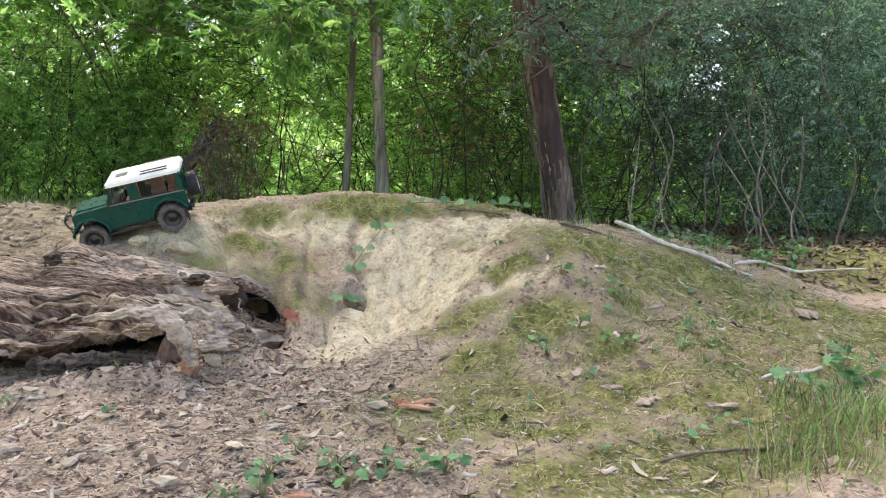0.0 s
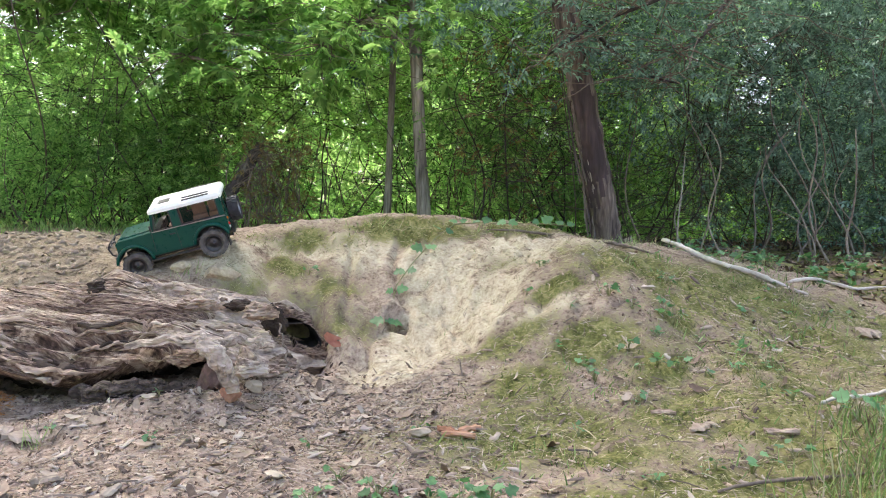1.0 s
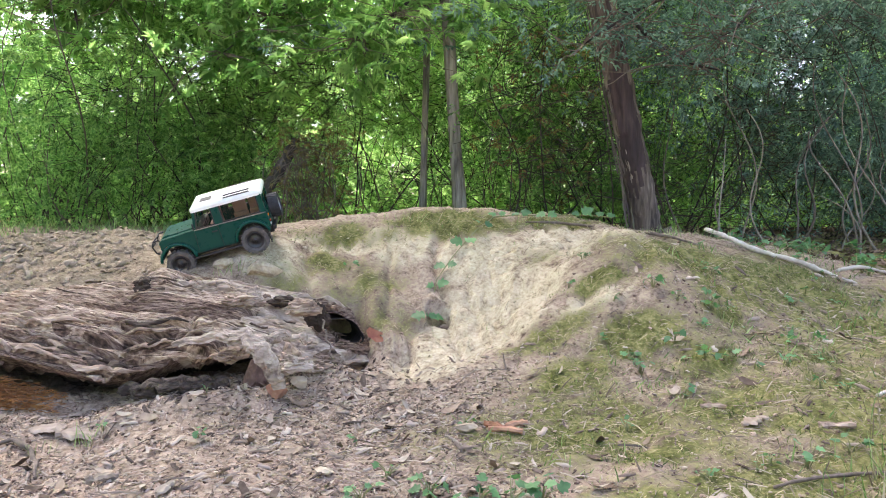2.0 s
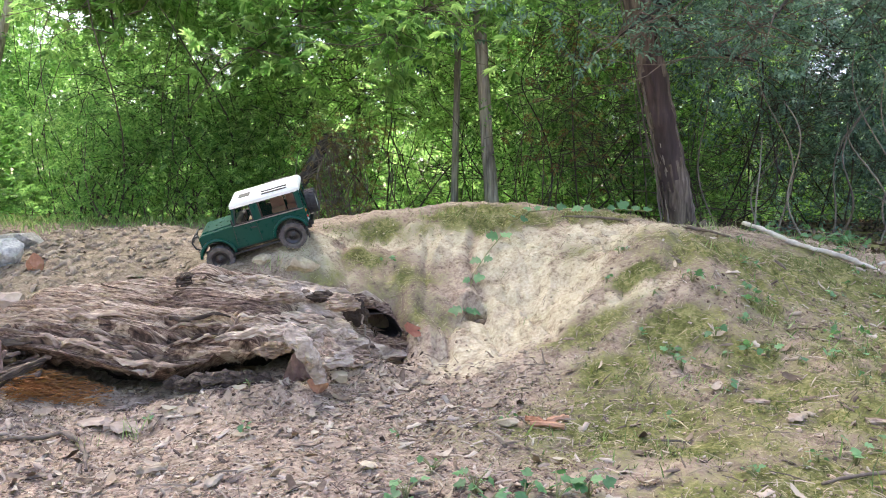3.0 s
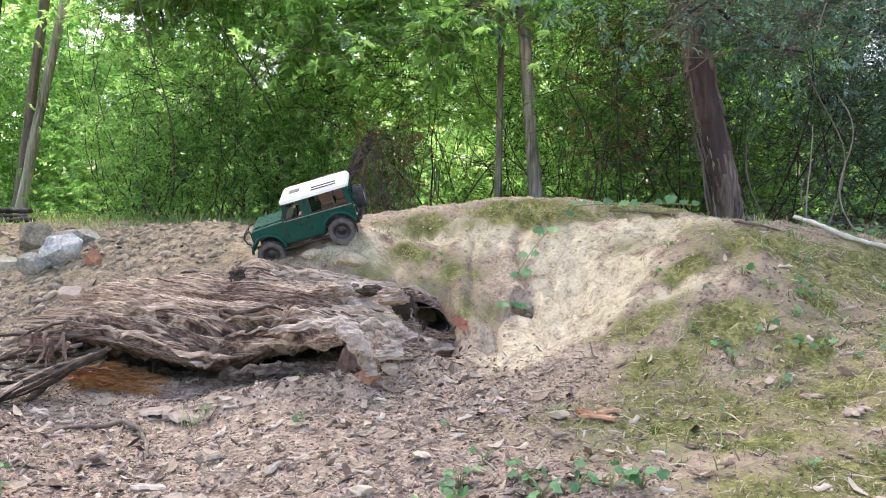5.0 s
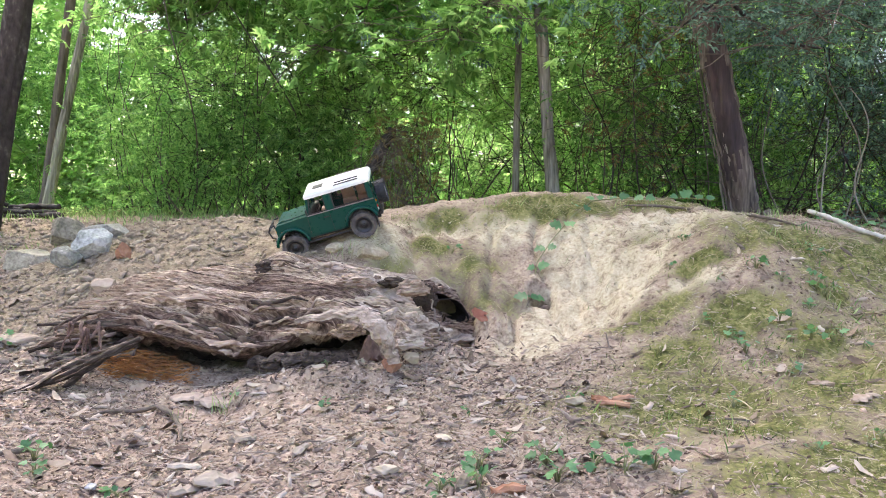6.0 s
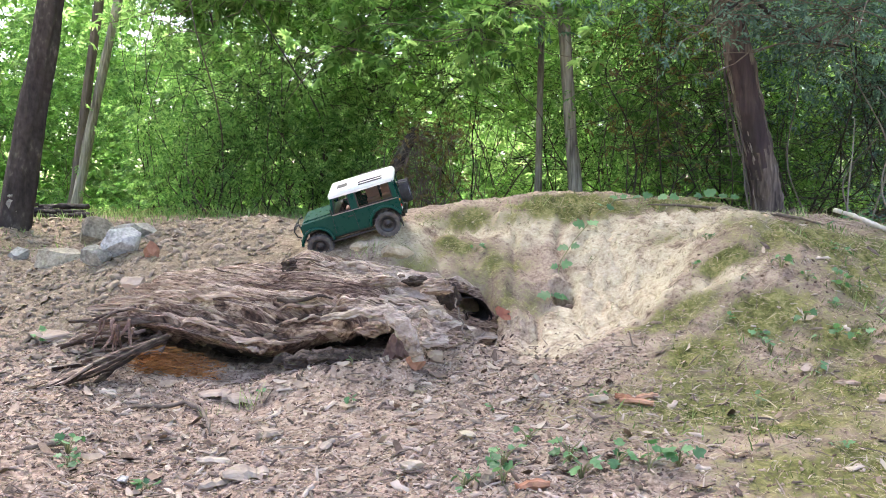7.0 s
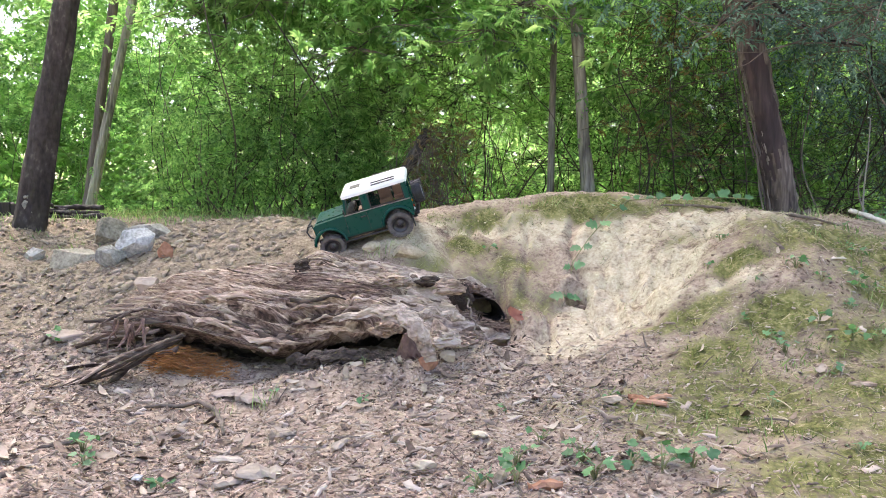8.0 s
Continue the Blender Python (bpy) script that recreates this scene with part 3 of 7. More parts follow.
# ---- trees ----
def tree(label, base, lean, top, radius, bark, crown=None, limbs=6, leaf=LEAF_GREEN, size=0.1, seed=1, rings=90, flare=1.35, group="trees of the wood", shade_canopy=None):
    """A tapered, leaning trunk with limbs, and a crown of single leaves: crown is (clumps, leaves each, low z, high z, reach)."""
    r = np.random.default_rng(seed)
    x, y = base
    foot = on_ground(x, y, -0.08)
    t = thing("tree", label, "tree", group, at=Matrix.Translation(foot))
    n = rings
    zz = np.linspace(0, top, n)
    s = zz / top
    px = lean[0] * zz + 0.05 * radius * 10 * np.sin(zz * 2.1 + seed) * s
    py = lean[1] * zz + 0.03 * np.sin(zz * 1.7 + seed * 2)
    pts = np.stack([px, py, zz], 1)
    rad = radius * (1 - 0.6 * s) * (1 + (flare - 1) * np.exp(-zz / 0.18))
    v, f = tube(pts, rad, 36, 0.10, seed)
    vv = np.asarray(v).reshape(n, 36, 3)
    ang = np.linspace(0, 2 * np.pi, 36, endpoint=False)[None, :]
    furrow = fbm(np.cos(ang) * 5 + 9, np.sin(ang) * 5 + zz[:, None] * 1.1, 3, seed + 200) - 0.5 + 0.6 * (fbm(np.cos(ang) * 11 + 9, np.sin(ang) * 11 + zz[:, None] * 5, 2, seed + 210) - 0.5)
    centre = pts[:, None, :]
    v = (centre + (vv - centre) * (1 + 0.38 * furrow)[..., None]).reshape(-1, 3)
    part("trunk", mesh_of("trunk", v, f, bark, True), t)
    for k in range(limbs):
        i = int(r.integers(n // 3, n - 6))
        a = pts[i]
        ang = r.uniform(0, 2 * np.pi)
        length = r.uniform(0.5, 1.3) * (0.4 + 0.15 * top)
        b = a + np.array([np.cos(ang) * length, np.sin(ang) * length, length * r.uniform(0.15, 0.8)])
        pp = path_between(a, b, 8, 0.08, seed * 31 + k)
        v, f = tube(pp, np.linspace(rad[i] * 0.45, 0.006, 8), 6)
        part("limb", mesh_of("limb", v, f, bark, True), t)
    if crown:
        nc, per, zlo, zhi, reach = crown
        p = clumps(nc, int(per * 0.5), (-reach + lean[0] * zhi * 0.6, -reach, zlo), (reach + lean[0] * zhi * 0.6, reach, zhi), (0.16, 0.16, 0.07), r)
        part("crown", bulk("crown", p, r.uniform(0.6, 1.25, len(p)) * size * 1.9, leaf, r, FEATHER, tilt=0.45), t)
    # unseen leaves overhead, added only to shade the ground in front
    if shade_canopy:
        nc, reach, forward = shade_canopy
        p = clumps(nc, 10, (-reach, -reach - forward, 2.6), (reach, reach - forward, 4.8), (0.2, 0.2, 0.08), r)
        part("upper_crown", bulk("upper_crown", p, r.uniform(0.7, 1.3, len(p)) * 0.20, leaf, r, FEATHER, tilt=0.3), t)
    return t


tree("dark slender tree with lichen patches at its foot", (-2.0, 3.7), (0.19, 0.0), 5.0, 0.064, BARK_DARK, (160, 26, 2.0, 4.2, 1.1), 5, LEAF_GREEN, 0.06, 3, flare=1.2, shade_canopy=(90, 1.6, 1.2))
tree("grey leaning tree beside its twin", (-2.80, 6.0), (0.17, 0.0), 6.0, 0.036, BARK_STRIP, (150, 26, 2.1, 4.6, 1.6), 6, LEAF_BRIGHT, 0.062, 4)
tree("pale grey leaning tree beside its twin", (-2.72, 5.9), (0.21, 0.03), 6.0, 0.034, BARK_GREY, (130, 26, 2.2, 4.6, 1.5), 6, LEAF_BRIGHT, 0.062, 5)
tree("straight grey tree on top of the bank", (0.765, 4.55), (-0.075, 0.0), 5.5, 0.036, BARK_GREY, (60, 26, 1.3, 4.2, 1.3), 6, LEAF_GREEN, 0.07, 6, shade_canopy=(110, 1.7, 1.5))
tree("thin dark tree behind the bank", (0.57, 4.8), (0.01, 0.0), 5.0, 0.022, BARK_GREY, (140, 26, 1.3, 4.0, 1.2), 5, LEAF_BRIGHT, 0.06, 7)
cedar = tree("reddish cedar with torn hanging bark on the bank", (1.585, 3.8), (-0.225, 0.0), 4.5, 0.069, BARK_CEDAR, (153, 26, 1.1, 3.5, 1.3), 6, LEAF_DARK, 0.055, 8, rings=420, flare=1.18, shade_canopy=(75, 1.7, 1.2))
tree("tall thin tree at the edge of the clearing", (-4.1, 6.6), (0.05, 0.0), 6.5, 0.09, BARK_GREY, (130, 26, 1.2, 5.0, 1.8), 6, LEAF_BRIGHT, 0.065, 9)


def torn_bark(owner):
    """Bares the red wood on the cedar's front, between long loose strips of grey bark."""
    trunk = [o for o in owner.children if o.name.startswith("trunk")][0].data
    trunk.materials.append(RED_WOOD)
    mids = np.empty(len(trunk.polygons) * 3)
    trunk.polygons.foreach_get("center", mids)
    mids = mids.reshape(-1, 3)
    across = (mids[:, 0] + 0.235 * mids[:, 2]) / 0.08
    ragged = 1.1 * (fbm(across * 5, mids[:, 2] * 6, 4, 301) - 0.5)
    bare = (mids[:, 1] < 0.01) & (np.abs(across + 0.08 + ragged) < 0.62 * smooth(0.38, 0.52, mids[:, 2] + ragged * 0.4) * smooth(1.02, 0.82, mids[:, 2]))
    bare |= (mids[:, 1] < 0.01) & (np.abs(across - 0.05 + ragged) < 0.45) & (mids[:, 2] > 1.08) & (mids[:, 2] < 1.22 + ragged)
    trunk.polygons.foreach_set("material_index", bare.astype(np.int32))
    r = np.random.default_rng(302)
    for k in range(44):
        a = r.uniform(-math.pi, 0)
        z0 = r.uniform(0.05, 1.1)
        tall = r.uniform(0.12, 0.45)
        zz = np.linspace(z0, z0 + tall, 12)
        if 0.42 < z0 < 0.85 and abs(math.cos(a)) < 0.4:
            continue
        rad = 0.069 * (1 - 0.13 * zz) * (1 + 0.18 * np.exp(-zz / 0.18)) + 0.004 + 0.012 * r.uniform() * np.linspace(1, 0, 12) ** 2
        q = np.stack([-0.235 * zz + rad * math.cos(a) + 0.006 * np.sin(zz * 14 + k), rad * math.sin(a), zz], 1)
        v, f = ribbon(q, np.interp(np.linspace(0, 1, 12), [0, 0.4, 1], [0.003, r.uniform(0.005, 0.011), 0.002]), 0.003, 310 + k, 0.3)
        part("bark_strip", mesh_of("bark_strip", v, f, BARK_STRIP, False), owner, "loose grey bark strip")
    for k in range(5):
        a = -math.pi / 2 + (k - 2) * 0.75
        q = [(0.085 * math.cos(a) - 0.02, 0.085 * math.sin(a), 0.2), (0.10 * math.cos(a), 0.10 * math.sin(a), 0.1), (0.14 * math.cos(a) + 0.01, 0.13 * math.sin(a), 0.03), (0.19 * math.cos(a) + 0.02, 0.17 * math.sin(a), 0.0)]
        v, f = tube(path_between(q[0], q[1], 4, 0.02, k).tolist() + path_between(q[2], q[3], 4, 0.04, k).tolist(), np.linspace(0.022, 0.006, 8), 8, 0.3, k)
        part("root", mesh_of("root", v, f, BARK_CEDAR, True), owner)


def shrub(label, base, size, n_clumps, per, leaf, leaf_size, seed, stems=9, spread=(0.13, 0.13, 0.07), low=0.1, bark=TWIG, group="shrubs of the wood", voids=1.7, shape=FEATHER):
    """A thicket: thin crooked stems from one foot, and clumps of leaves."""
    r = np.random.default_rng(seed)
    t = thing("shrub", label, "shrub", group, at=Matrix.Translation(on_ground(*base, -0.05)))
    sx, sy, sz = size
    for k in range(stems):
        a = (r.normal(0, sx * 0.4), r.normal(0, sy * 0.3), 0)
        b = (a[0] + r.normal(0, 0.17) * sz, a[1] + r.normal(0, sy * 0.3), sz * r.uniform(0.4, 1.0))
        pp = path_between(a, b, 16, 0.13, seed * 57 + k) + 0.012 * np.sin(np.linspace(0, 1, 16) * r.uniform(8, 20) + k)[:, None]
        v, f = tube(pp, np.linspace(r.uniform(0.0025, 0.007), 0.0012, 16), 5)
        part("stem", mesh_of("stem", v, f, bark, True), t)
    p = clumps(n_clumps, int(per * 0.45), (-sx, -sy, low), (sx, sy, sz), spread, r, voids)
    part("crown", bulk("crown", p, r.uniform(0.55, 1.3, len(p)) * leaf_size * 1.9, leaf, r, shape, tilt=0.5), t)
    return t


torn_bark(cedar)

# left: light, open wood
shrub("airy bright green undergrowth", (-3.6, 7.6), (1.6, 0.7, 1.7), 190, 26, LEAF_GREEN, 0.058, 21)
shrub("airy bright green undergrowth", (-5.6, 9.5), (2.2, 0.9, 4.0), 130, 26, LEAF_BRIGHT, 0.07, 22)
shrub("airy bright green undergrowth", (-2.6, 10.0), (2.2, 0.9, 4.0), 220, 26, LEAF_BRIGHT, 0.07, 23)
# middle: leafy thicket behind the terrace
shrub("low dense hedge of small leaves", (-1.15, 5.05), (0.7, 0.25, 0.75), 230, 26, LEAF_GREEN, 0.032, 71, 26, bark=TWIG_DARK, voids=1.15)
shrub("low dense hedge of small leaves", (-1.72, 5.5), (0.42, 0.25, 0.7), 110, 26, LEAF_GREEN, 0.034, 72, 18, bark=TWIG_DARK, voids=1.2)
shrub("low dense hedge of small leaves", (-0.45, 5.0), (0.35, 0.2, 0.6), 70, 26, LEAF_BRIGHT, 0.030, 73, 18, bark=TWIG_DARK, voids=1.2)
shrub("dense green thicket on thin stems", (-1.25, 5.6), (0.72, 0.5, 2.6), 500, 26, LEAF_GREEN, 0.044, 24, 22, bark=TWIG_DARK, voids=1.4)
# same thicket in the lighter leaf copy, to look better lit
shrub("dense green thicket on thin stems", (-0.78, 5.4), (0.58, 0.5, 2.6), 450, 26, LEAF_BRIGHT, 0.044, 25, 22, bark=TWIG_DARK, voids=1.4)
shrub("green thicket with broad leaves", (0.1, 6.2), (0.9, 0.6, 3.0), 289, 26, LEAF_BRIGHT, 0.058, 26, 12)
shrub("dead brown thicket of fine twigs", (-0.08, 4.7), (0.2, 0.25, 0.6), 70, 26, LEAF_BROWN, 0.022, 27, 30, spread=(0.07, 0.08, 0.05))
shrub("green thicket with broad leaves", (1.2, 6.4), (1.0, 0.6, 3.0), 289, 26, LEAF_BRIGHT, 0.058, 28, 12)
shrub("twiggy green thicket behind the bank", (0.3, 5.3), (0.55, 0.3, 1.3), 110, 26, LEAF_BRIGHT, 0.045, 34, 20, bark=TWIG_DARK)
shrub("brown twiggy thicket beside the cedar", (1.15, 4.6), (0.35, 0.3, 1.2), 22, 26, LEAF_BROWN, 0.035, 35, 12, bark=TWIG_DARK)
# right: dark tangled thicket
for k, (x, y, half, tall, n, leaf_size) in enumerate([(1.55, 4.9, 0.8, 2.2, 330, 0.036), (2.5, 4.7, 0.8, 2.3, 360, 0.036), (3.5, 4.5, 0.8, 2.4, 360, 0.036), (4.5, 4.5, 0.8, 2.4, 330, 0.036),
        (2.0, 5.5, 0.9, 3.0, 420, 0.044), (3.4, 5.5, 0.9, 3.0, 420, 0.044), (4.8, 5.5, 0.9, 3.0, 400, 0.044), (5.6, 4.9, 0.8, 2.8, 330, 0.044), (1.1, 5.7, 0.7, 2.6, 150, 0.044)]):
    # lighter or darker leaf copies put each thicket's light into its leaf colour
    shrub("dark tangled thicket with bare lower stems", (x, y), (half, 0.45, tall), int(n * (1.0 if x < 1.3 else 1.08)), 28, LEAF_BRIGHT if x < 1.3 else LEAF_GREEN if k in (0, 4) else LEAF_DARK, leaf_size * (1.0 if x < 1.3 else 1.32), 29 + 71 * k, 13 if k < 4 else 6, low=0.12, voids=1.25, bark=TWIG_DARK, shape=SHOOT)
shrub("green thicket in the light beyond", (2.4, 7.4), (1.8, 0.7, 2.8), 200, 26, LEAF_BRIGHT, 0.058, 32, 10)
shrub("green thicket in the light beyond", (4.6, 7.2), (1.8, 0.7, 2.8), 255, 26, LEAF_BRIGHT, 0.058, 33, 10)


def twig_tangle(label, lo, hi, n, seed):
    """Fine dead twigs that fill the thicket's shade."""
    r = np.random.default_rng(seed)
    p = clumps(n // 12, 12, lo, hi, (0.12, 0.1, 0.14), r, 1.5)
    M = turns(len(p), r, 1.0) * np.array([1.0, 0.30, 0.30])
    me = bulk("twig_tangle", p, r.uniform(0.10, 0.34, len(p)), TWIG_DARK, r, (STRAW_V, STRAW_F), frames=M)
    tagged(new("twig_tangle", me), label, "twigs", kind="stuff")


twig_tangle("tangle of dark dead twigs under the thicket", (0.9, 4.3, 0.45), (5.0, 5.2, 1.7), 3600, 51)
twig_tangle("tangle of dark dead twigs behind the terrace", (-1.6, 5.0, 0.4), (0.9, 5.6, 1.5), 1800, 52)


def dead_tree():
    t = thing("dead_tree", "dark dead tree leaning under brown twigs", "dead tree")
    a = on_ground(-0.55, 4.6, -0.05)
    pts = path_between(tuple(a), (-0.16, 4.7, 0.90), 30, 0.02, 3)
    v, f = gnarled(tube(pts, np.linspace(0.040, 0.024, 30), 16, 0.25, 4), 0.012, 30, 2)
    part("trunk", mesh_of("trunk", v, f, BARK_DARK, True), t)
    r = np.random.default_rng(41)
    for k in range(80):
        i = int(r.integers(10, 29))
        c = np.array(pts[i])
        b = c + np.array([r.normal(0.14, 0.13), r.normal(0, 0.12), r.uniform(-0.36, 0.12)])
        m = (c + b) / 2 + np.array([r.normal(0, 0.05), 0, 0.12])
        s = np.linspace(0, 1, 10)[:, None]
        q = (1 - s) ** 2 * c + 2 * s * (1 - s) * m + s ** 2 * b
        v, f = tube(q, np.linspace(0.0032, 0.001, 10), 4)
        part("twig", mesh_of("twig", v, f, TWIG, True), t)


dead_tree()


def leafy_bough(label, a, b, n, size, leaf, seed, reach=0.28):
    """A bough that hangs into the clearing, with broad leaves on short shoots."""
    r = np.random.default_rng(seed)
    t = thing("leafy_bough", label, "branch", "overhanging boughs")
    main = path_between(a, b, 16, 0.06, seed)
    v, f = tube(main, np.linspace(0.016, 0.004, 16), 6)
    part("branch", mesh_of("branch", v, f, BARK_DARK, True), t)
    places = []
    for k in range(n):
        c = main[int(r.integers(3, 16))]
        tip = c + r.normal(0, reach, 3) * np.array([1, 0.8, 0.45])
        v, f = tube(path_between(c, tip, 6, 0.08, seed * 9 + k), np.linspace(0.004, 0.0015, 6), 4)
        part("shoot", mesh_of("shoot", v, f, TWIG, True), t)
        for i in range(6):
            places.append(c + (tip - c) * r.uniform(0.3, 1.1) + r.normal(0, 0.05, 3))
    p = np.array(places)
    part("foliage", bulk("foliage", p, r.uniform(0.7, 1.25, len(p)) * size, leaf, r, SHOOT if leaf is LEAF_DARK else FINGER, tilt=0.4), t)


leafy_bough("overhanging bough with broad bright leaves", (0.5, 5.2, 2.4), (-0.55, 4.6, 1.35), 130, 0.10, LEAF_BRIGHT, 61)
leafy_bough("overhanging bough with broad bright leaves", (-0.2, 5.2, 2.7), (-1.5, 4.9, 1.7), 110, 0.10, LEAF_BRIGHT, 62)
leafy_bough("bough of blue-green leaves before the cedar", (1.2, 4.0, 1.9), (1.75, 3.5, 1.15), 70, 0.075, LEAF_DARK, 63, 0.22)
leafy_bough("bough of blue-green leaves before the cedar", (2.4, 4.0, 1.9), (1.75, 3.55, 1.30), 60, 0.075, LEAF_DARK, 64, 0.24)
leafy_bough("bough of blue-green leaves before the cedar", (2.0, 3.75, 1.85), (1.1, 3.42, 1.22), 40, 0.08, LEAF_DARK, 66, 0.3)
leafy_bough("overhanging bough with broad bright leaves", (1.0, 4.8, 2.1), (0.15, 4.35, 1.4), 90, 0.095, LEAF_BRIGHT, 67)
leafy_bough("airy bough with light green leaves", (-1.85, 5.3, 2.4), (-1.35, 4.8, 1.45), 60, 0.085, LEAF_BRIGHT, 65, 0.24)


def climber(label, x, y, tall, seed):
    """A pale bare vine that curls up out of the leaf litter."""
    r = np.random.default_rng(seed)
    foot = on_ground(x, y, -0.02)
    s = np.linspace(0, 1, 28)
    q = np.stack([x + r.normal(0, 0.25) * s + 0.06 * np.sin(s * r.uniform(4, 9) + seed), y + 0.1 * s + 0.04 * np.cos(s * 7 + seed), foot.z + tall * s], 1)
    v, f = tube(q, np.linspace(r.uniform(0.004, 0.008), 0.002, 28), 6)
    tagged(new("bare_vine", mesh_of("bare_vine", v, f, VINE, True)), label, "vine", "bare vines of the thicket")


VINE = material("pale_vine_bark", [(0.05, 0.042, 0.034), (0.12, 0.10, 0.084), (0.26, 0.225, 0.19)], 20, 0.9, 0.4, 90, per_object=0.5)
for k in range(14):
    climber("pale bare vine climbing out of the litter", 1.85 + 0.1 * k + 0.08 * math.sin(k * 5.1), 3.75 + 0.35 * math.sin(k * 2.3), 0.5 + 0.5 * abs(math.sin(k * 1.7)), 800 + k)


def far_wood():
    """The crowns of the woods beyond, with gaps of sky between them."""
    r = np.random.default_rng(90)
    n = 68000
    ang = np.concatenate([r.uniform(-1.25, 1.15, n - 6000), r.uniform(1.15, 2 * np.pi - 1.25, 6000)])
    d = r.uniform(9, 17, n)
    z = 0.1 + 0.55 * d * r.power(0.8, n)
    rise = z / d
    mass = 0.6 * vnoise(ang * 13, rise * 13 + 3, 5) + 0.4 * vnoise(ang * 31, rise * 31, 6)
    keep = mass > 0.20 + 0.11 * smooth(0.10, 0.30, rise) + 0.18 * np.exp(-((ang + 0.56) / 0.09) ** 2 - ((rise - 0.17) / 0.14) ** 2)
    keep &= ~((np.cos(ang) < 0.2) & (np.arange(n) % 2 == 0))
    p = np.stack([np.sin(ang) * d, np.cos(ang) * d, z], 1)[keep]
    # far leaves take the lighter copy, so their sunlight is partly colour
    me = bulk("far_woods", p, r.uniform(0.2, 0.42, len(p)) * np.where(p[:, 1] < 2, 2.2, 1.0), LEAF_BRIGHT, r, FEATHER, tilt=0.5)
    tagged(new("far_woods", me), "sunlit green leaves of the woods beyond", "woods", kind="stuff")


far_wood()


def undergrowth():
    """Low leaves that cover the wood's floor."""
    r = np.random.default_rng(92)
    n = 16000
    x, y = r.uniform(-7, 8, n), r.uniform(5.0, 12, n)
    keep = (vnoise(x * 2, y * 2, 6) > 0.3) & (np.abs(x) < 1.0 + 0.75 * y)
    x, y = x[keep], y[keep]
    z = height(x, y) + 0.55 * r.power(0.6, len(x)) * vnoise(x * 1.3, y * 1.3, 7)
    me = bulk("undergrowth", np.stack([x, y, z], 1), r.uniform(0.06, 0.13, len(x)), LEAF_GREEN, r, FEATHER, tilt=0.5)
    tagged(new("undergrowth", me), "low green leaves on the floor of the wood", "undergrowth", kind="stuff")


undergrowth()


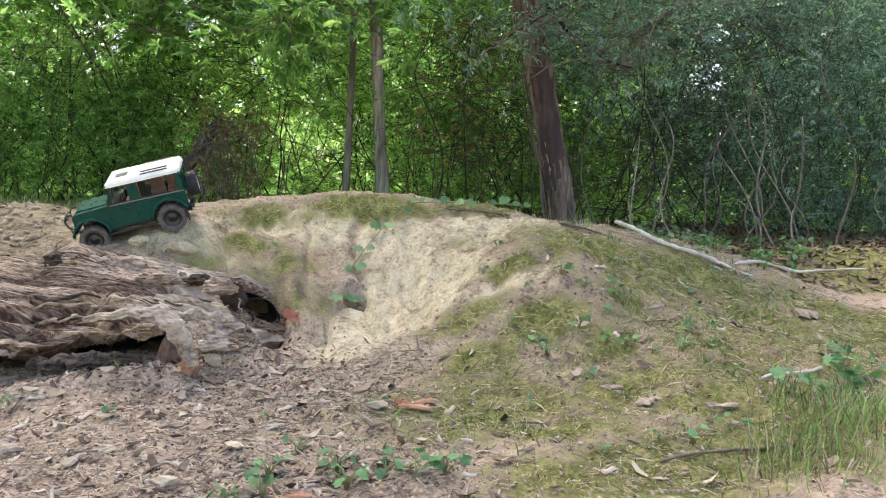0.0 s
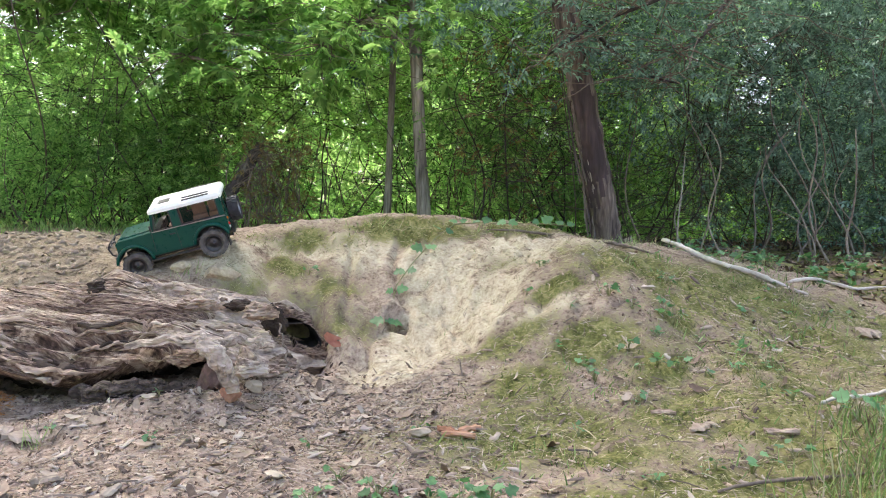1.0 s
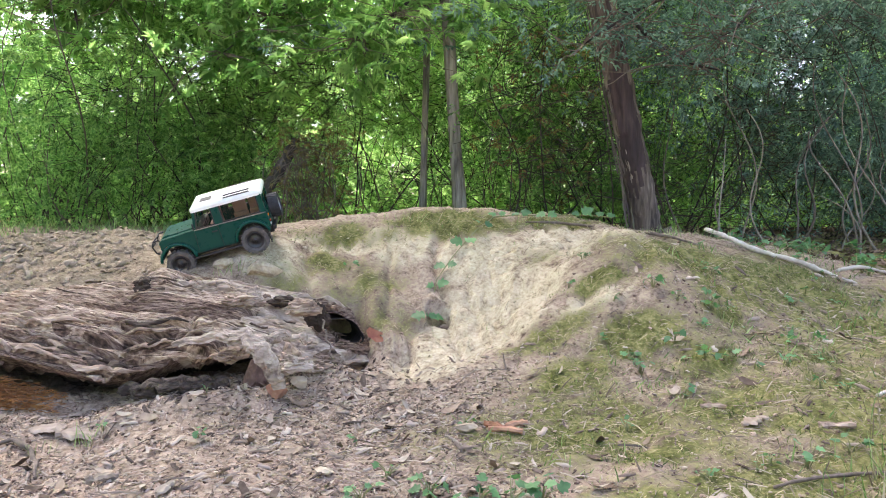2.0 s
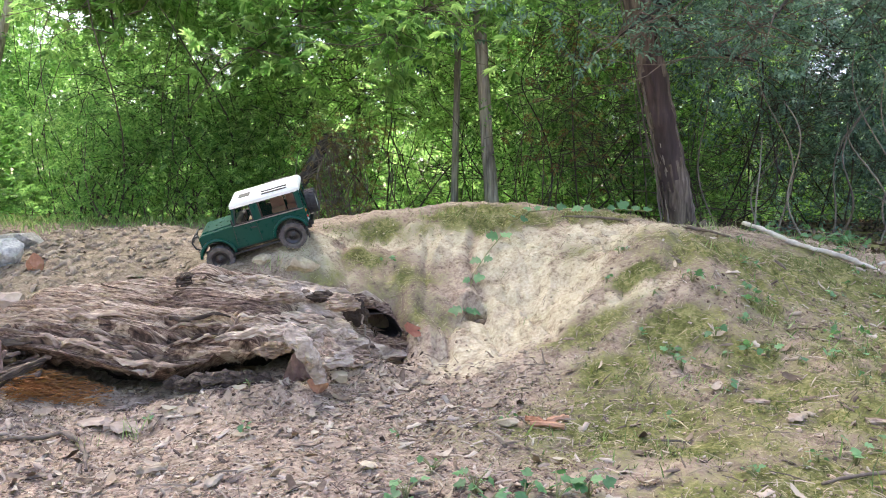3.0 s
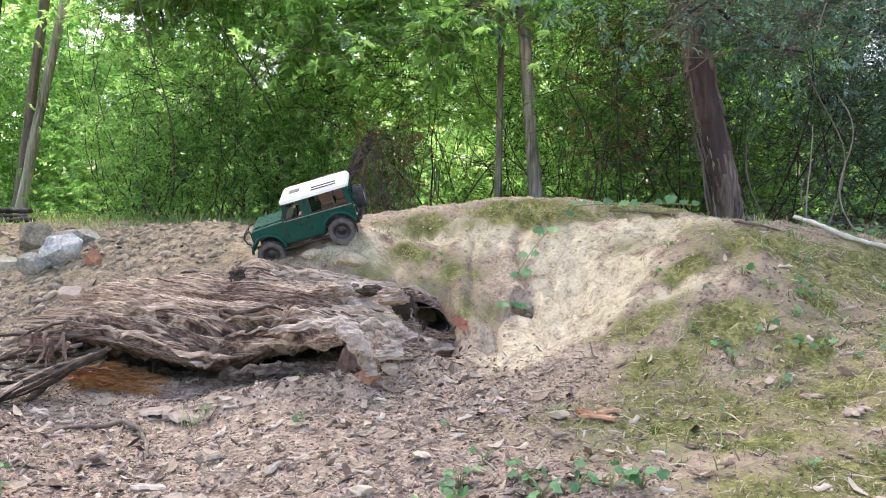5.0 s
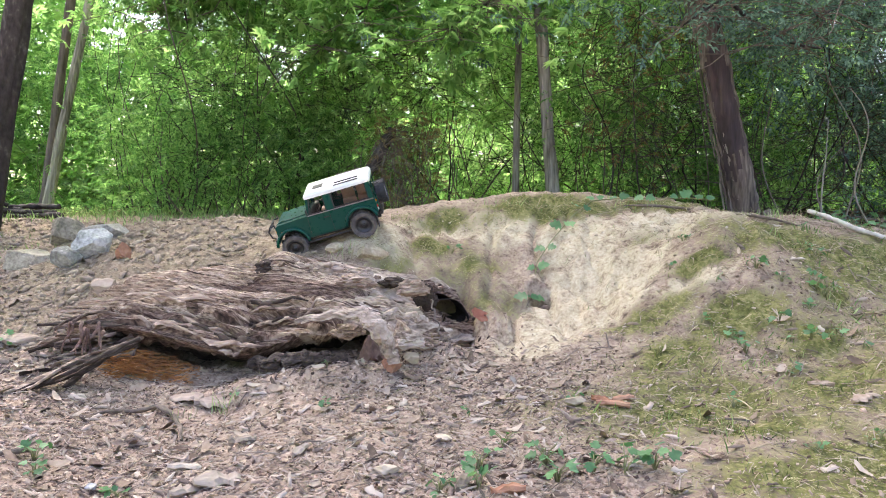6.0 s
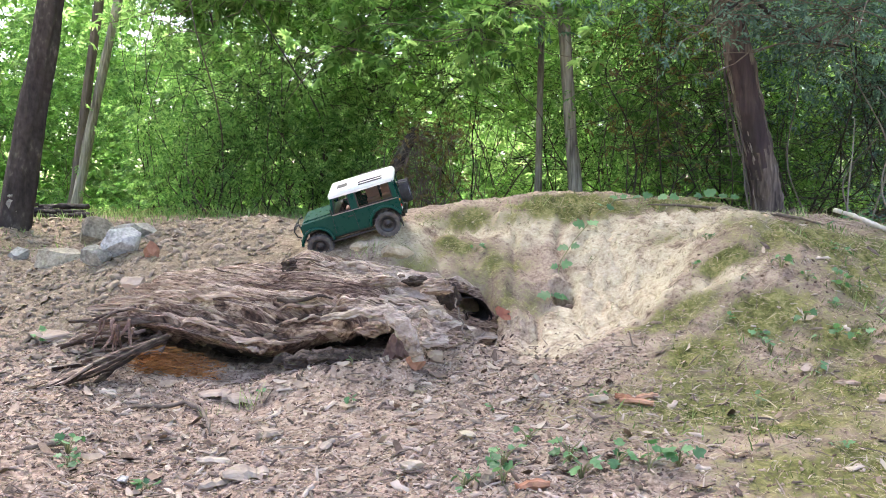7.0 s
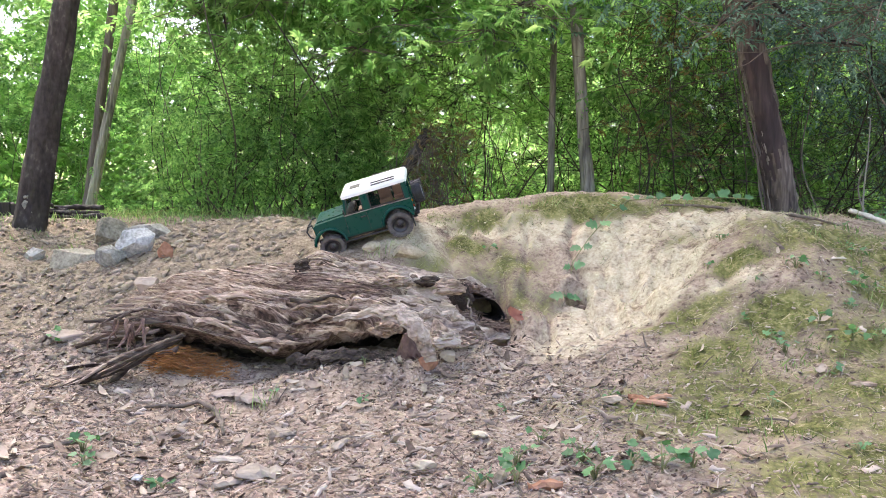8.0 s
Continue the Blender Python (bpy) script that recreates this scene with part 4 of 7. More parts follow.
# ---- the rotten log ----
def fallen_log():
    t = thing("rotten_log", "grey weathered rotting log half sunk in litter", "log", at=Matrix.Translation((0, 0, 0)))
    lip_x = [-1.0, -0.9, -0.72, -0.60, -0.52, -0.46, -0.40, -0.30, -0.20, -0.12, -0.02, 0.035, 0.065, 0.12, 0.17]
    lip_h = [0.10, 0.14, 0.115, 0.09, 0.075, 0.078, 0.095, 0.13, 0.152, 0.14, 0.06, 0.06, 0.065, 0.07, 0.07]
    top_x = [-1.0, -0.93, -0.86, -0.65, -0.50, -0.42, -0.30, -0.07, 0.05, 0.12, 0.17]
    top_h = [0.17, 0.22, 0.265, 0.285, 0.295, 0.305, 0.29, 0.25, 0.235, 0.21, 0.12]
    knots = np.array([0, 0.10, 0.18, 0.24, 0.78, 0.88, 1.0])
    drift_u, drift_f = [0, 0.45, 0.75, 1], [0, 0.46, 0.58, 0.42]

    def surface(u, w):
        """Points of the log's skin: u along it, w from under the lip, over the lip, up the face, over the ridge and down behind."""
        x0 = -1.0 + 1.17 * u
        lz, tz = np.interp(x0, lip_x, lip_h), np.interp(x0, top_x, top_h)
        ly, ty = np.interp(x0, [-1.0, -0.6, -0.25, 0.0, 0.17], [2.30, 2.19, 2.16, 2.30, 2.44]), np.interp(x0, [-1.0, -0.5, 0.17], [2.47, 2.50, 2.55])
        ys = np.stack([ly + 0.30, ly + 0.27, ly + 0.08, ly, ty, ty + 0.10, ty + 0.2])
        zs = np.stack([0 * lz - 0.06, lz - 0.045, lz - 0.03, lz, tz, tz - 0.02, tz - 0.2])
        k = np.clip(np.searchsorted(knots, w, side="right") - 1, 0, len(knots) - 2)
        fr = (w - knots[k]) / (knots[k + 1] - knots[k])
        n = np.arange(len(u))
        yb = ys[k, n] * (1 - fr) + ys[k + 1, n] * fr
        zb = zs[k, n] * (1 - fr) + zs[k + 1, n] * fr
        face = np.clip((w - 0.24) / 0.54, 0, 1)
        flow = (0.75 * zb + 0.6 * (yb - 2.2)) / 0.3 + np.interp(u, drift_u, drift_f) + 0.03 * (fbm(u * 2.5, face * 3, 3, 70) - 0.5)
        d = 0.030 * np.sin(np.pi * np.clip((w - 0.16) / 0.70, 0, 1))
        calm = 1 - 0.75 * smooth(0.55, 0.72, u)
        d = d + 0.040 * (vnoise(u * 2.4, flow * 2, 73) - 0.5) + 0.010 * (vnoise(u * 5, flow * 5, 72) - 0.5)
        d = d + 0.012 * (1.1 - calm) * (fbm(u * 45, face * 18, 3, 61) - 0.5)
        # fine grain, and straight open cracks along it
        d = d + calm * (0.0042 * (vnoise(u * 7, flow * 95, 81) - 0.5) + 0.0030 * (vnoise(u * 22, flow * 140, 82) - 0.5))
        open_part = smooth(0.42, 0.58, fbm(u * 7, flow * 4, 2, 68))
        d = d - calm * 0.015 * open_part * np.exp(-(np.abs(fbm(u * 2.2, flow * 18, 2, 67) - 0.5) / 0.03) ** 2) - calm * 0.010 * np.exp(-(np.abs(vnoise(u * 3.5, flow * 42, 65) - 0.5) / 0.07) ** 2) * smooth(0.40, 0.55, fbm(u * 10, flow * 6, 2, 64)) - calm * 0.006 * np.exp(-(np.abs(vnoise(u * 6, flow * 80, 63) - 0.5) / 0.12) ** 2) * smooth(0.42, 0.55, fbm(u * 14, flow * 9, 2, 62))
        low = smooth(0.65, 0.15, face)
        d = d - 0.026 * low * calm * np.exp(-(np.abs(fbm(u * 2.6, flow * 8, 2, 83) - 0.5) / 0.03) ** 2)
        # torn layers that overhang one another towards the lip
        layer = flow * 8 + 1.6 * fbm(u * 1.4, flow * 2, 2, 84) + 0.2 * vnoise(u * 10, flow * 4, 85)
        d = d + (0.001 + 0.018 * low * calm) * (np.where(np.mod(layer, 1.0) < 0.12, np.mod(layer, 1.0) / 0.12, (1 - np.mod(layer, 1.0)) / 0.88) - 0.5) * smooth(0.15, 0.24, w)
        # one long open split above the lip
        gap = 0.26 + 0.30 * (fbm(u * 3, 0 * u, 3, 78) - 0.5)
        d = d - 0.055 * np.exp(-((face - gap) / 0.035) ** 2) * smooth(0.08, 0.2, u) * smooth(0.64, 0.52, u) * smooth(0.42, 0.55, fbm(u * 5, face, 2, 77))
        # knotty, crumbling part towards the burrow
        d = d + 0.05 * smooth(0.5, 0.72, u) * (fbm(u * 8, face * 4, 5, 86) - 0.5) - 0.03 * smooth(0.55, 0.72, u) * np.exp(-(np.abs(fbm(u * 6, face * 3.5, 3, 66) - 0.5) / 0.025) ** 2)
        # the mouth of the burrow sinks into the end
        d = d - 0.030 * np.exp(-((x0 - 0.065) / 0.085) ** 2 - ((zb - 0.165 + 0.45 * (x0 - 0.095)) / 0.045) ** 2) * smooth(0.24, 0.3, w)
        split = np.abs(fbm(u * 2.6, flow * 5 + 3, 3, 74) - 0.5)
        d = d - (0.018 + 0.034 * low) * (0.4 + 0.6 * calm) * np.exp(-(split / 0.025) ** 2) * smooth(0.2, 0.3, w)
        d = d + np.exp(-((x0 + 0.42) / 0.06) ** 2 - ((w - 0.76) / 0.08) ** 2) * 0.03
        px = x0 + 0.22 * (fbm(w * 14, u * 0.5, 3, 75) - 0.55) * np.exp(-u / 0.10) * smooth(0.92, 0.74, w) + 0.04 * (fbm(w * 10, u * 0.5, 3, 76) - 0.5) * np.exp(-(1 - u) / 0.06)
        wave = 0.010 * (fbm(u * 9, 0 * u, 4, 80) - 0.5) * np.exp(-((w - 0.22) / 0.10) ** 2)
        return np.stack([px, yb - 0.55 * d + wave, zb + 0.83 * d - 0.6 * wave], -1), flow

    nu, nv = 300, 720
    gu, gw = np.meshgrid(np.linspace(0, 1, nu), np.interp(np.linspace(0, 1, nv), [0, 0.07, 0.94, 1], [0, 0.2, 0.82, 1]))
    pts, flow = surface(gu.ravel(), gw.ravel())
    i, j = np.meshgrid(np.arange(nv - 1), np.arange(nu - 1), indexing="ij")
    a = (i * nu + j).ravel()
    quads = np.stack([a, a + 1, a + nu + 1, a + nu], 1)
    mid = pts[a]
    slant = mid[:, 2] - 0.158 + 0.45 * (mid[:, 0] - 0.095)
    ring = ((mid[:, 0] - 0.085) / 0.058) ** 2 + (slant / 0.029) ** 2
    hole = (ring + 0.7 * (fbm(mid[:, 0] * 30, mid[:, 2] * 30, 2, 90) - 0.5) < 1) & (gw[:-1, :-1].ravel() > 0.2) & (gw[:-1, :-1].ravel() < 0.85)
    quads = quads[~hole]
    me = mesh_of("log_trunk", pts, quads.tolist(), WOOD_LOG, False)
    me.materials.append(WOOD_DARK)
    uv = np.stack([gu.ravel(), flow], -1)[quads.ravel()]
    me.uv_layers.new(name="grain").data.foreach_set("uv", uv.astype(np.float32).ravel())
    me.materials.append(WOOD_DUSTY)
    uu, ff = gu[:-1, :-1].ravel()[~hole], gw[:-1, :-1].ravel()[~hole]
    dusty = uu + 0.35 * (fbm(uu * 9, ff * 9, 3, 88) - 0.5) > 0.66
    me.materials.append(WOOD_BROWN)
    # brown wood low on the log, broken up by noise, and round the mouth
    browner = ff + 0.8 * (fbm(uu * 3, ff * 14 + uu * 6, 4, 89) - 0.5) < 0.42
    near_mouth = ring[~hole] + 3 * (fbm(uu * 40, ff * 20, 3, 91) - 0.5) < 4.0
    browner |= near_mouth
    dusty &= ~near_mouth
    # rotten wood under the lip, darkened to paint in the undercut's shade
    me.polygons.foreach_set("material_index", np.where(ff < 0.17, 1, np.where(dusty, 2, np.where(browner, 3, 0))).astype(np.int32))
    part("trunk", me, t)
    # long strands of split wood that lie along the grain, some sprung loose at one end
    r = np.random.default_rng(23)
    for k in range(150):
        u0, c = r.uniform(-0.02, 0.97), r.uniform(0.3, 2.4)
        length = r.choice([r.uniform(0.02, 0.05), r.uniform(0.05, 0.12)])
        uu = np.linspace(u0, u0 + length, 11)
        steps = np.linspace(-0.1, 1.2, 27)
        _, flows = surface(np.clip(np.repeat(uu, 27), 0, 1), np.tile(0.24 + 0.54 * steps, 11))
        face = np.array([np.interp(c, row, steps) for row in np.maximum.accumulate(flows.reshape(11, 27), axis=1)])
        if face.min() < -0.04 or face.max() > 1.12 or (u0 + length > 0.84):
            continue
        q, _ = surface(np.clip(uu, 0, 1), 0.24 + 0.54 * face)
        s = np.linspace(0, 1, 11)
        lift = r.uniform(-0.004, 0.002) + r.choice([0, 0, 0.02]) * np.clip(s - 0.6, 0, 1) * r.uniform(0, 1.5) + r.choice([0, 0, 0.015]) * np.clip(0.3 - s, 0, 1) * 2
        q = q + np.stack([0 * s, -0.55 * lift, 0.83 * lift], 1)
        wide = r.uniform(0.0006, 0.0018) * np.minimum(1, np.minimum(s, 1 - s) * 5 + 0.15)
        piece = ribbon(q, wide, r.uniform(0.0015, 0.0045), 2000 + k, 0.25)
        part("strand", mesh_of("strand", piece[0], piece[1], STRAND_ONE, False), t)

    # torn plates of wood that overlap on the lower face
    for k in range(22):
        u0, f0 = r.uniform(0.02, 0.58), r.uniform(0.0, 0.55) ** 1.2
        uu = np.linspace(u0, u0 + r.uniform(0.06, 0.16), 12)
        q, _ = surface(np.clip(uu, 0, 1), 0.24 + 0.54 * (f0 - 0.35 * (uu - u0)).clip(0, 1))
        s = np.linspace(0, 1, 12)
        q = q + np.array([0, -0.006, 0.004]) + np.stack([0 * s, -0.010 * s * r.uniform(0, 1), 0.004 * np.sin(s * 9 + k)], 1)
        wide = r.uniform(0.004, 0.012) * np.interp(s, [0, 0.15, 0.6, 1], [0.2, 0.8, 1, 0.15])
        v, f = ribbon(q, wide, r.uniform(0.003, 0.006), 1500 + k, 0.35)
        part("bark_plate", mesh_of("bark_plate", v, f, (WOOD_ROTTEN, WOOD_ROTTEN, WOOD_DARK)[k % 3], False), t)

    def root(name, pts, radii, mat=WOOD_ROTTEN, label="", sides=9, seed=1):
        pts = np.array(pts)
        s0, s1 = np.linspace(0, 1, len(pts)), np.linspace(0, 1, 44)
        pts = np.stack([np.interp(s1, s0, pts[:, k]) for k in range(3)], 1)
        radii = np.interp(s1, s0, radii)
        v, f = gnarled(gnarled(tube(pts, radii, 16, 0.35, seed), float(np.max(radii)) * (0.18 if mat is WOOD_PALE else 0.30), 28, seed), float(np.max(radii)) * 0.10, 120, seed)
        r2 = np.random.default_rng(seed + 70)
        strips = [(v, f)]
        for k in range(12 if radii.max() > 0.008 else 0):
            a = 2 * np.pi * k / 12 + r2.normal(0, 0.2)
            i0, i1 = sorted(r2.choice(44, 2, replace=False))
            if i1 - i0 < 8:
                continue
            q = pts[i0:i1] + radii[i0:i1, None] * 1.02 * np.array([0.5 * np.cos(a), -abs(np.cos(a)) * 0.6 - 0.2, np.sin(a)])
            strips.append(ribbon(q, np.full(i1 - i0, radii.max() * 0.28), radii.max() * 0.14, seed * 7 + k, 0.4))
        v, f = joined(strips)
        part(name, mesh_of(name, v, f, mat, False), t, label)

    def curve(*ctrl, n=16):
        c = np.array(ctrl, float)
        s = np.linspace(0, len(c) - 1, n)
        return np.stack([np.interp(s, np.arange(len(c)), c[:, k]) for k in range(3)], 1) + 0.004 * np.sin(s * 7)[:, None]

    # bent root over the front, the bark roll beneath the lip, roots at the broken end
    root("root", curve((-0.33, 2.15, 0.170), (-0.22, 2.11, 0.200), (-0.145, 2.075, 0.198), (-0.105, 2.06, 0.172), (-0.085, 2.07, 0.125), (-0.062, 2.085, 0.070)), np.interp(np.linspace(0, 1, 16), [0, 0.3, 0.5, 0.8, 1], [0.006, 0.014, 0.021, 0.019, 0.015]), WOOD_PALE, seed=3)
    root("root", curve((-0.13, 2.10, 0.172), (-0.07, 2.15, 0.190), (-0.02, 2.19, 0.178), (0.02, 2.23, 0.155)), np.linspace(0.015, 0.006, 16), WOOD_PALE, seed=4)
    root("root", curve((-0.06, 2.24, 0.13), (-0.02, 2.27, 0.09), (0.02, 2.29, 0.06), (0.08, 2.31, 0.05)), np.linspace(0.024, 0.010, 16), seed=6)
    root("bark_roll", curve((-0.46, 2.17, 0.048), (-0.38, 2.145, 0.066), (-0.31, 2.135, 0.070), (-0.25, 2.145, 0.066), (-0.20, 2.165, 0.056)), np.interp(np.linspace(0, 1, 16), [0, 0.3, 0.7, 1], [0.012, 0.024, 0.023, 0.016]), WOOD_ROLL, "dark roll of rotten bark", seed=7)
    root("dangling_rootlet", curve((0.035, 2.33, 0.205), (0.04, 2.30, 0.18), (0.055, 2.28, 0.14), (0.06, 2.27, 0.10), (0.045, 2.26, 0.075)), np.linspace(0.0026, 0.0016, 16), TWIG, "thin pale rootlet", 6, 8)
    # the burrow that runs back under the broken end, its shade painted in near-black
    pts = np.array([(0.092 - 0.03 * s, 2.455 + 0.34 * s, 0.155 - 0.03 * s) for s in np.linspace(0, 1, 12)])
    v, f = tube(pts, np.interp(np.linspace(0, 1, 12), [0, 0.15, 0.9, 1], [0.060, 0.052, 0.035, 0.002]), 24, 0.2, 5)
    v = np.asarray(v)
    v[:, 2] = 0.155 + (v[:, 2] - 0.155) * 0.62 - 0.3 * (v[:, 0] - 0.09)
    f = [q for q in f if len(q) == 4]
    part("hollow", mesh_of("hollow", v, f, HOLLOW_SHADE, True), t, "dark hollow at the broken end")
    # splinters of the torn left end
    r = np.random.default_rng(17)
    for k in range(84):
        z = r.uniform(-0.01, 0.17)
        a = np.array([-0.90 + r.uniform(-0.03, 0.12), 2.27 + 0.6 * z + r.normal(0, 0.03), z + 0.015])
        length = r.uniform(0.04, 0.22)
        b = a + np.array([-length, r.normal(0, 0.04) - 0.02, -length * r.uniform(0.05, 0.45)])
        b[2] = max(b[2], float(height(b[0], b[1])) + 0.006)
        v, f = ribbon(path_between(a, b, 9, 0.05, 300 + k), np.linspace(r.uniform(0.003, 0.012), 0.002, 9), r.uniform(0.003, 0.007), 400 + k, 0.5)
        part("splinter", mesh_of("splinter", v, f, (WOOD_MID, WOOD_MID, WOOD_DARK, WOOD_ROTTEN)[k % 4], False), t)
    # reddish fibres that hang out of the torn end
    for k in range(12):
        a = np.array([-0.88 + r.normal(0, 0.025), 2.16 + r.normal(0, 0.01), 0.155 + r.normal(0, 0.012)])
        b = a + np.array([r.normal(-0.01, 0.012), r.normal(-0.01, 0.008), -r.uniform(0.05, 0.08)])
        v, f = tube(path_between(a, b, 9, 0.12, 900 + k), np.linspace(r.uniform(0.003, 0.006), 0.002, 9), 6)
        part("fibre", mesh_of("fibre", v, f, FIBRE_RED, True), t)
    # one long dark splinter slants down in front of the torn end
    for k in range(9):
        o = 0.006 * (k - 4)
        v, f = ribbon(path_between((-0.80 + 4 * o * r.uniform(0.3, 1), 2.16, 0.10 + o), (-1.0 + 2 * o, 2.03 + r.normal(0, 0.01), -0.005 + 0.6 * o + 0.02), 14, 0.05, 5 + k), np.interp(np.linspace(0, 1, 14), [0, 0.5, 1], [0.004, r.uniform(0.006, 0.010), 0.003]), 0.005, 60 + k, 0.4)
        part("splinter", mesh_of("splinter", v, f, WOOD_DARK if k % 3 else WOOD_ROTTEN, False), t, "dark slanting splinter")
    # broken knots and lumps on the crumbling end and along the ridge
    for k, (x, y, z, sx, sz, mat) in enumerate([(-0.36, 2.47, 0.275, 0.10, 0.05, WOOD_PALE), (-0.46, 2.46, 0.285, 0.09, 0.045, WOOD_DARK), (-0.29, 2.47, 0.28, 0.09, 0.05, WOOD_PALE), (-0.16, 2.42, 0.262, 0.05, 0.05, WOOD_PALE),
            (-0.20, 2.40, 0.25, 0.09, 0.04, WOOD_ROTTEN), (-0.08, 2.44, 0.245, 0.07, 0.03, WOOD_DARK), (-0.02, 2.36, 0.235, 0.09, 0.05, WOOD_ROTTEN), (0.02, 2.42, 0.20, 0.06, 0.07, WOOD_DARK),
            (-0.19, 2.14, 0.145, 0.08, 0.035, WOOD_ROTTEN), (-0.03, 2.18, 0.11, 0.09, 0.05, WOOD_PALE), (0.01, 2.24, 0.09, 0.08, 0.04, WOOD_ROTTEN), (0.05, 2.30, 0.10, 0.07, 0.05, WOOD_ROTTEN)]):
        bm = bmesh.new()
        bmesh.ops.create_icosphere(bm, subdivisions=4, radius=0.5)
        for vert in bm.verts:
            q = vert.co.copy()
            crack = abs(noise.noise(Vector((q.x * 2.5 + k, q.y * 5, q.z * 7))))
            vert.co *= 1 + 0.5 * noise.noise(q * 3 + Vector((k, 0, 0))) + 0.22 * noise.noise(Vector((q.x * 5, q.y * 14, q.z * 14 + k))) - 0.28 * max(0.0, 1 - crack / 0.09)
            vert.co = Vector((x + vert.co.x * sx, y + vert.co.y * sx * 0.6, z + vert.co.z * sz))
        part("wood_lump", from_bm("wood_lump", bm, mat, False), t)
    # broken stubs that stand up along the ridge
    for k in range(16):
        x = -0.43 + r.normal(0, 0.035) if k < 10 else r.uniform(-0.2, 0.1)
        a = np.array([x, 2.47 + r.normal(0, 0.02), float(np.interp(x, top_x, top_h)) - 0.01])
        b = a + np.array([r.normal(0.02, 0.03), r.normal(0, 0.02), r.uniform(0.004, 0.018)])
        v, f = ribbon(path_between(a, b, 7, 0.06, 700 + k), np.linspace(r.uniform(0.008, 0.016), 0.003, 7), r.uniform(0.004, 0.009), 720 + k, 0.4)
        part("splinter", mesh_of("splinter", v, f, WOOD_DARK if k % 2 else WOOD_ROTTEN, False), t)
    # orange heartwood crumbling out at the foot
    n = 1600
    p = np.stack([r.triangular(-0.87, -0.80, -0.60, n), r.uniform(2.16, 2.26, n), r.uniform(-0.005, 0.04, n)], 1)
    p[:, 2] *= smooth(-0.58, -0.78, p[:, 0])
    p[:, 2] += height(p[:, 0], p[:, 1])
    part("heartwood", bulk("heartwood", p, r.uniform(0.005, 0.022, n), WOOD_ORANGE, r, (CHIP_V, CHIP_F), narrow=1.0, frames=along_x(n, r) * np.array([1.3, 0.16, 0.6])), t, "crumbling orange rotten heartwood")
    return t


fallen_log()


# ---- the model truck ----
def box(bm, lo, hi):
    vs = [bm.verts.new((x, y, z)) for x in (lo[0], hi[0]) for y in (lo[1], hi[1]) for z in (lo[2], hi[2])]
    for q in ((0, 1, 3, 2), (4, 6, 7, 5), (0, 4, 5, 1), (2, 3, 7, 6), (0, 2, 6, 4), (1, 5, 7, 3)):
        bm.faces.new([vs[i] for i in q])


def box_mesh(name, lo, hi, mat, bevel=0.0):
    bm = bmesh.new()
    box(bm, lo, hi)
    return from_bm(name, bm, mat, bevel=bevel)



def beam(bm, a, b, w, h):
    """A bar from a to b, w wide along y and h deep."""
    a, b = Vector(a), Vector(b)
    d = (b - a).normalized()
    s = Vector((0, 1, 0)) if abs(d.y) < 0.9 else Vector((0, 0, 1))
    u = d.cross(s).normalized()
    s = u.cross(d).normalized()
    vs = []
    for p in (a, b):
        for i, j in ((-1, -1), (1, -1), (1, 1), (-1, 1)):
            vs.append(bm.verts.new(p + s * (w / 2 * i) + u * (h / 2 * j)))
    for q in ((3, 2, 1, 0), (4, 5, 6, 7), (0, 1, 5, 4), (1, 2, 6, 5), (2, 3, 7, 6), (3, 0, 4, 7)):
        bm.faces.new([vs[i] for i in q])


def beam_mesh(name, a, b, w, h, mat, bevel=0.0008):
    bm = bmesh.new()
    beam(bm, a, b, w, h)
    return from_bm(name, bm, mat, bevel=bevel)


def slab(name, outline, y0, y1, mat, bevel=0.0):
    """A plate with the outline (x, z), from y0 to y1."""
    bm = bmesh.new()
    a = [bm.verts.new((x, y0, z)) for x, z in outline]
    b = [bm.verts.new((x, y1, z)) for x, z in outline]
    n = len(a)
    bm.faces.new(a)
    bm.faces.new(b[::-1])
    for i in range(n):
        bm.faces.new((a[i], b[i], b[(i + 1) % n], a[(i + 1) % n]))
    return from_bm(name, bm, mat, bevel=bevel)


def lathe(name, profile, sides, mat, soft=True):
    """Revolves (radius, y) round the y axis."""
    v, f = [], []
    for k in range(sides):
        c, s = math.cos(2 * math.pi * k / sides), math.sin(2 * math.pi * k / sides)
        v += [(rad * c, y, rad * s) for rad, y in profile]
    m = len(profile)
    for k in range(sides):
        q = (k + 1) % sides
        for i in range(m - 1):
            f.append((k * m + i, k * m + i + 1, q * m + i + 1, q * m + i))
    return mesh_of(name, v, f, mat, soft)


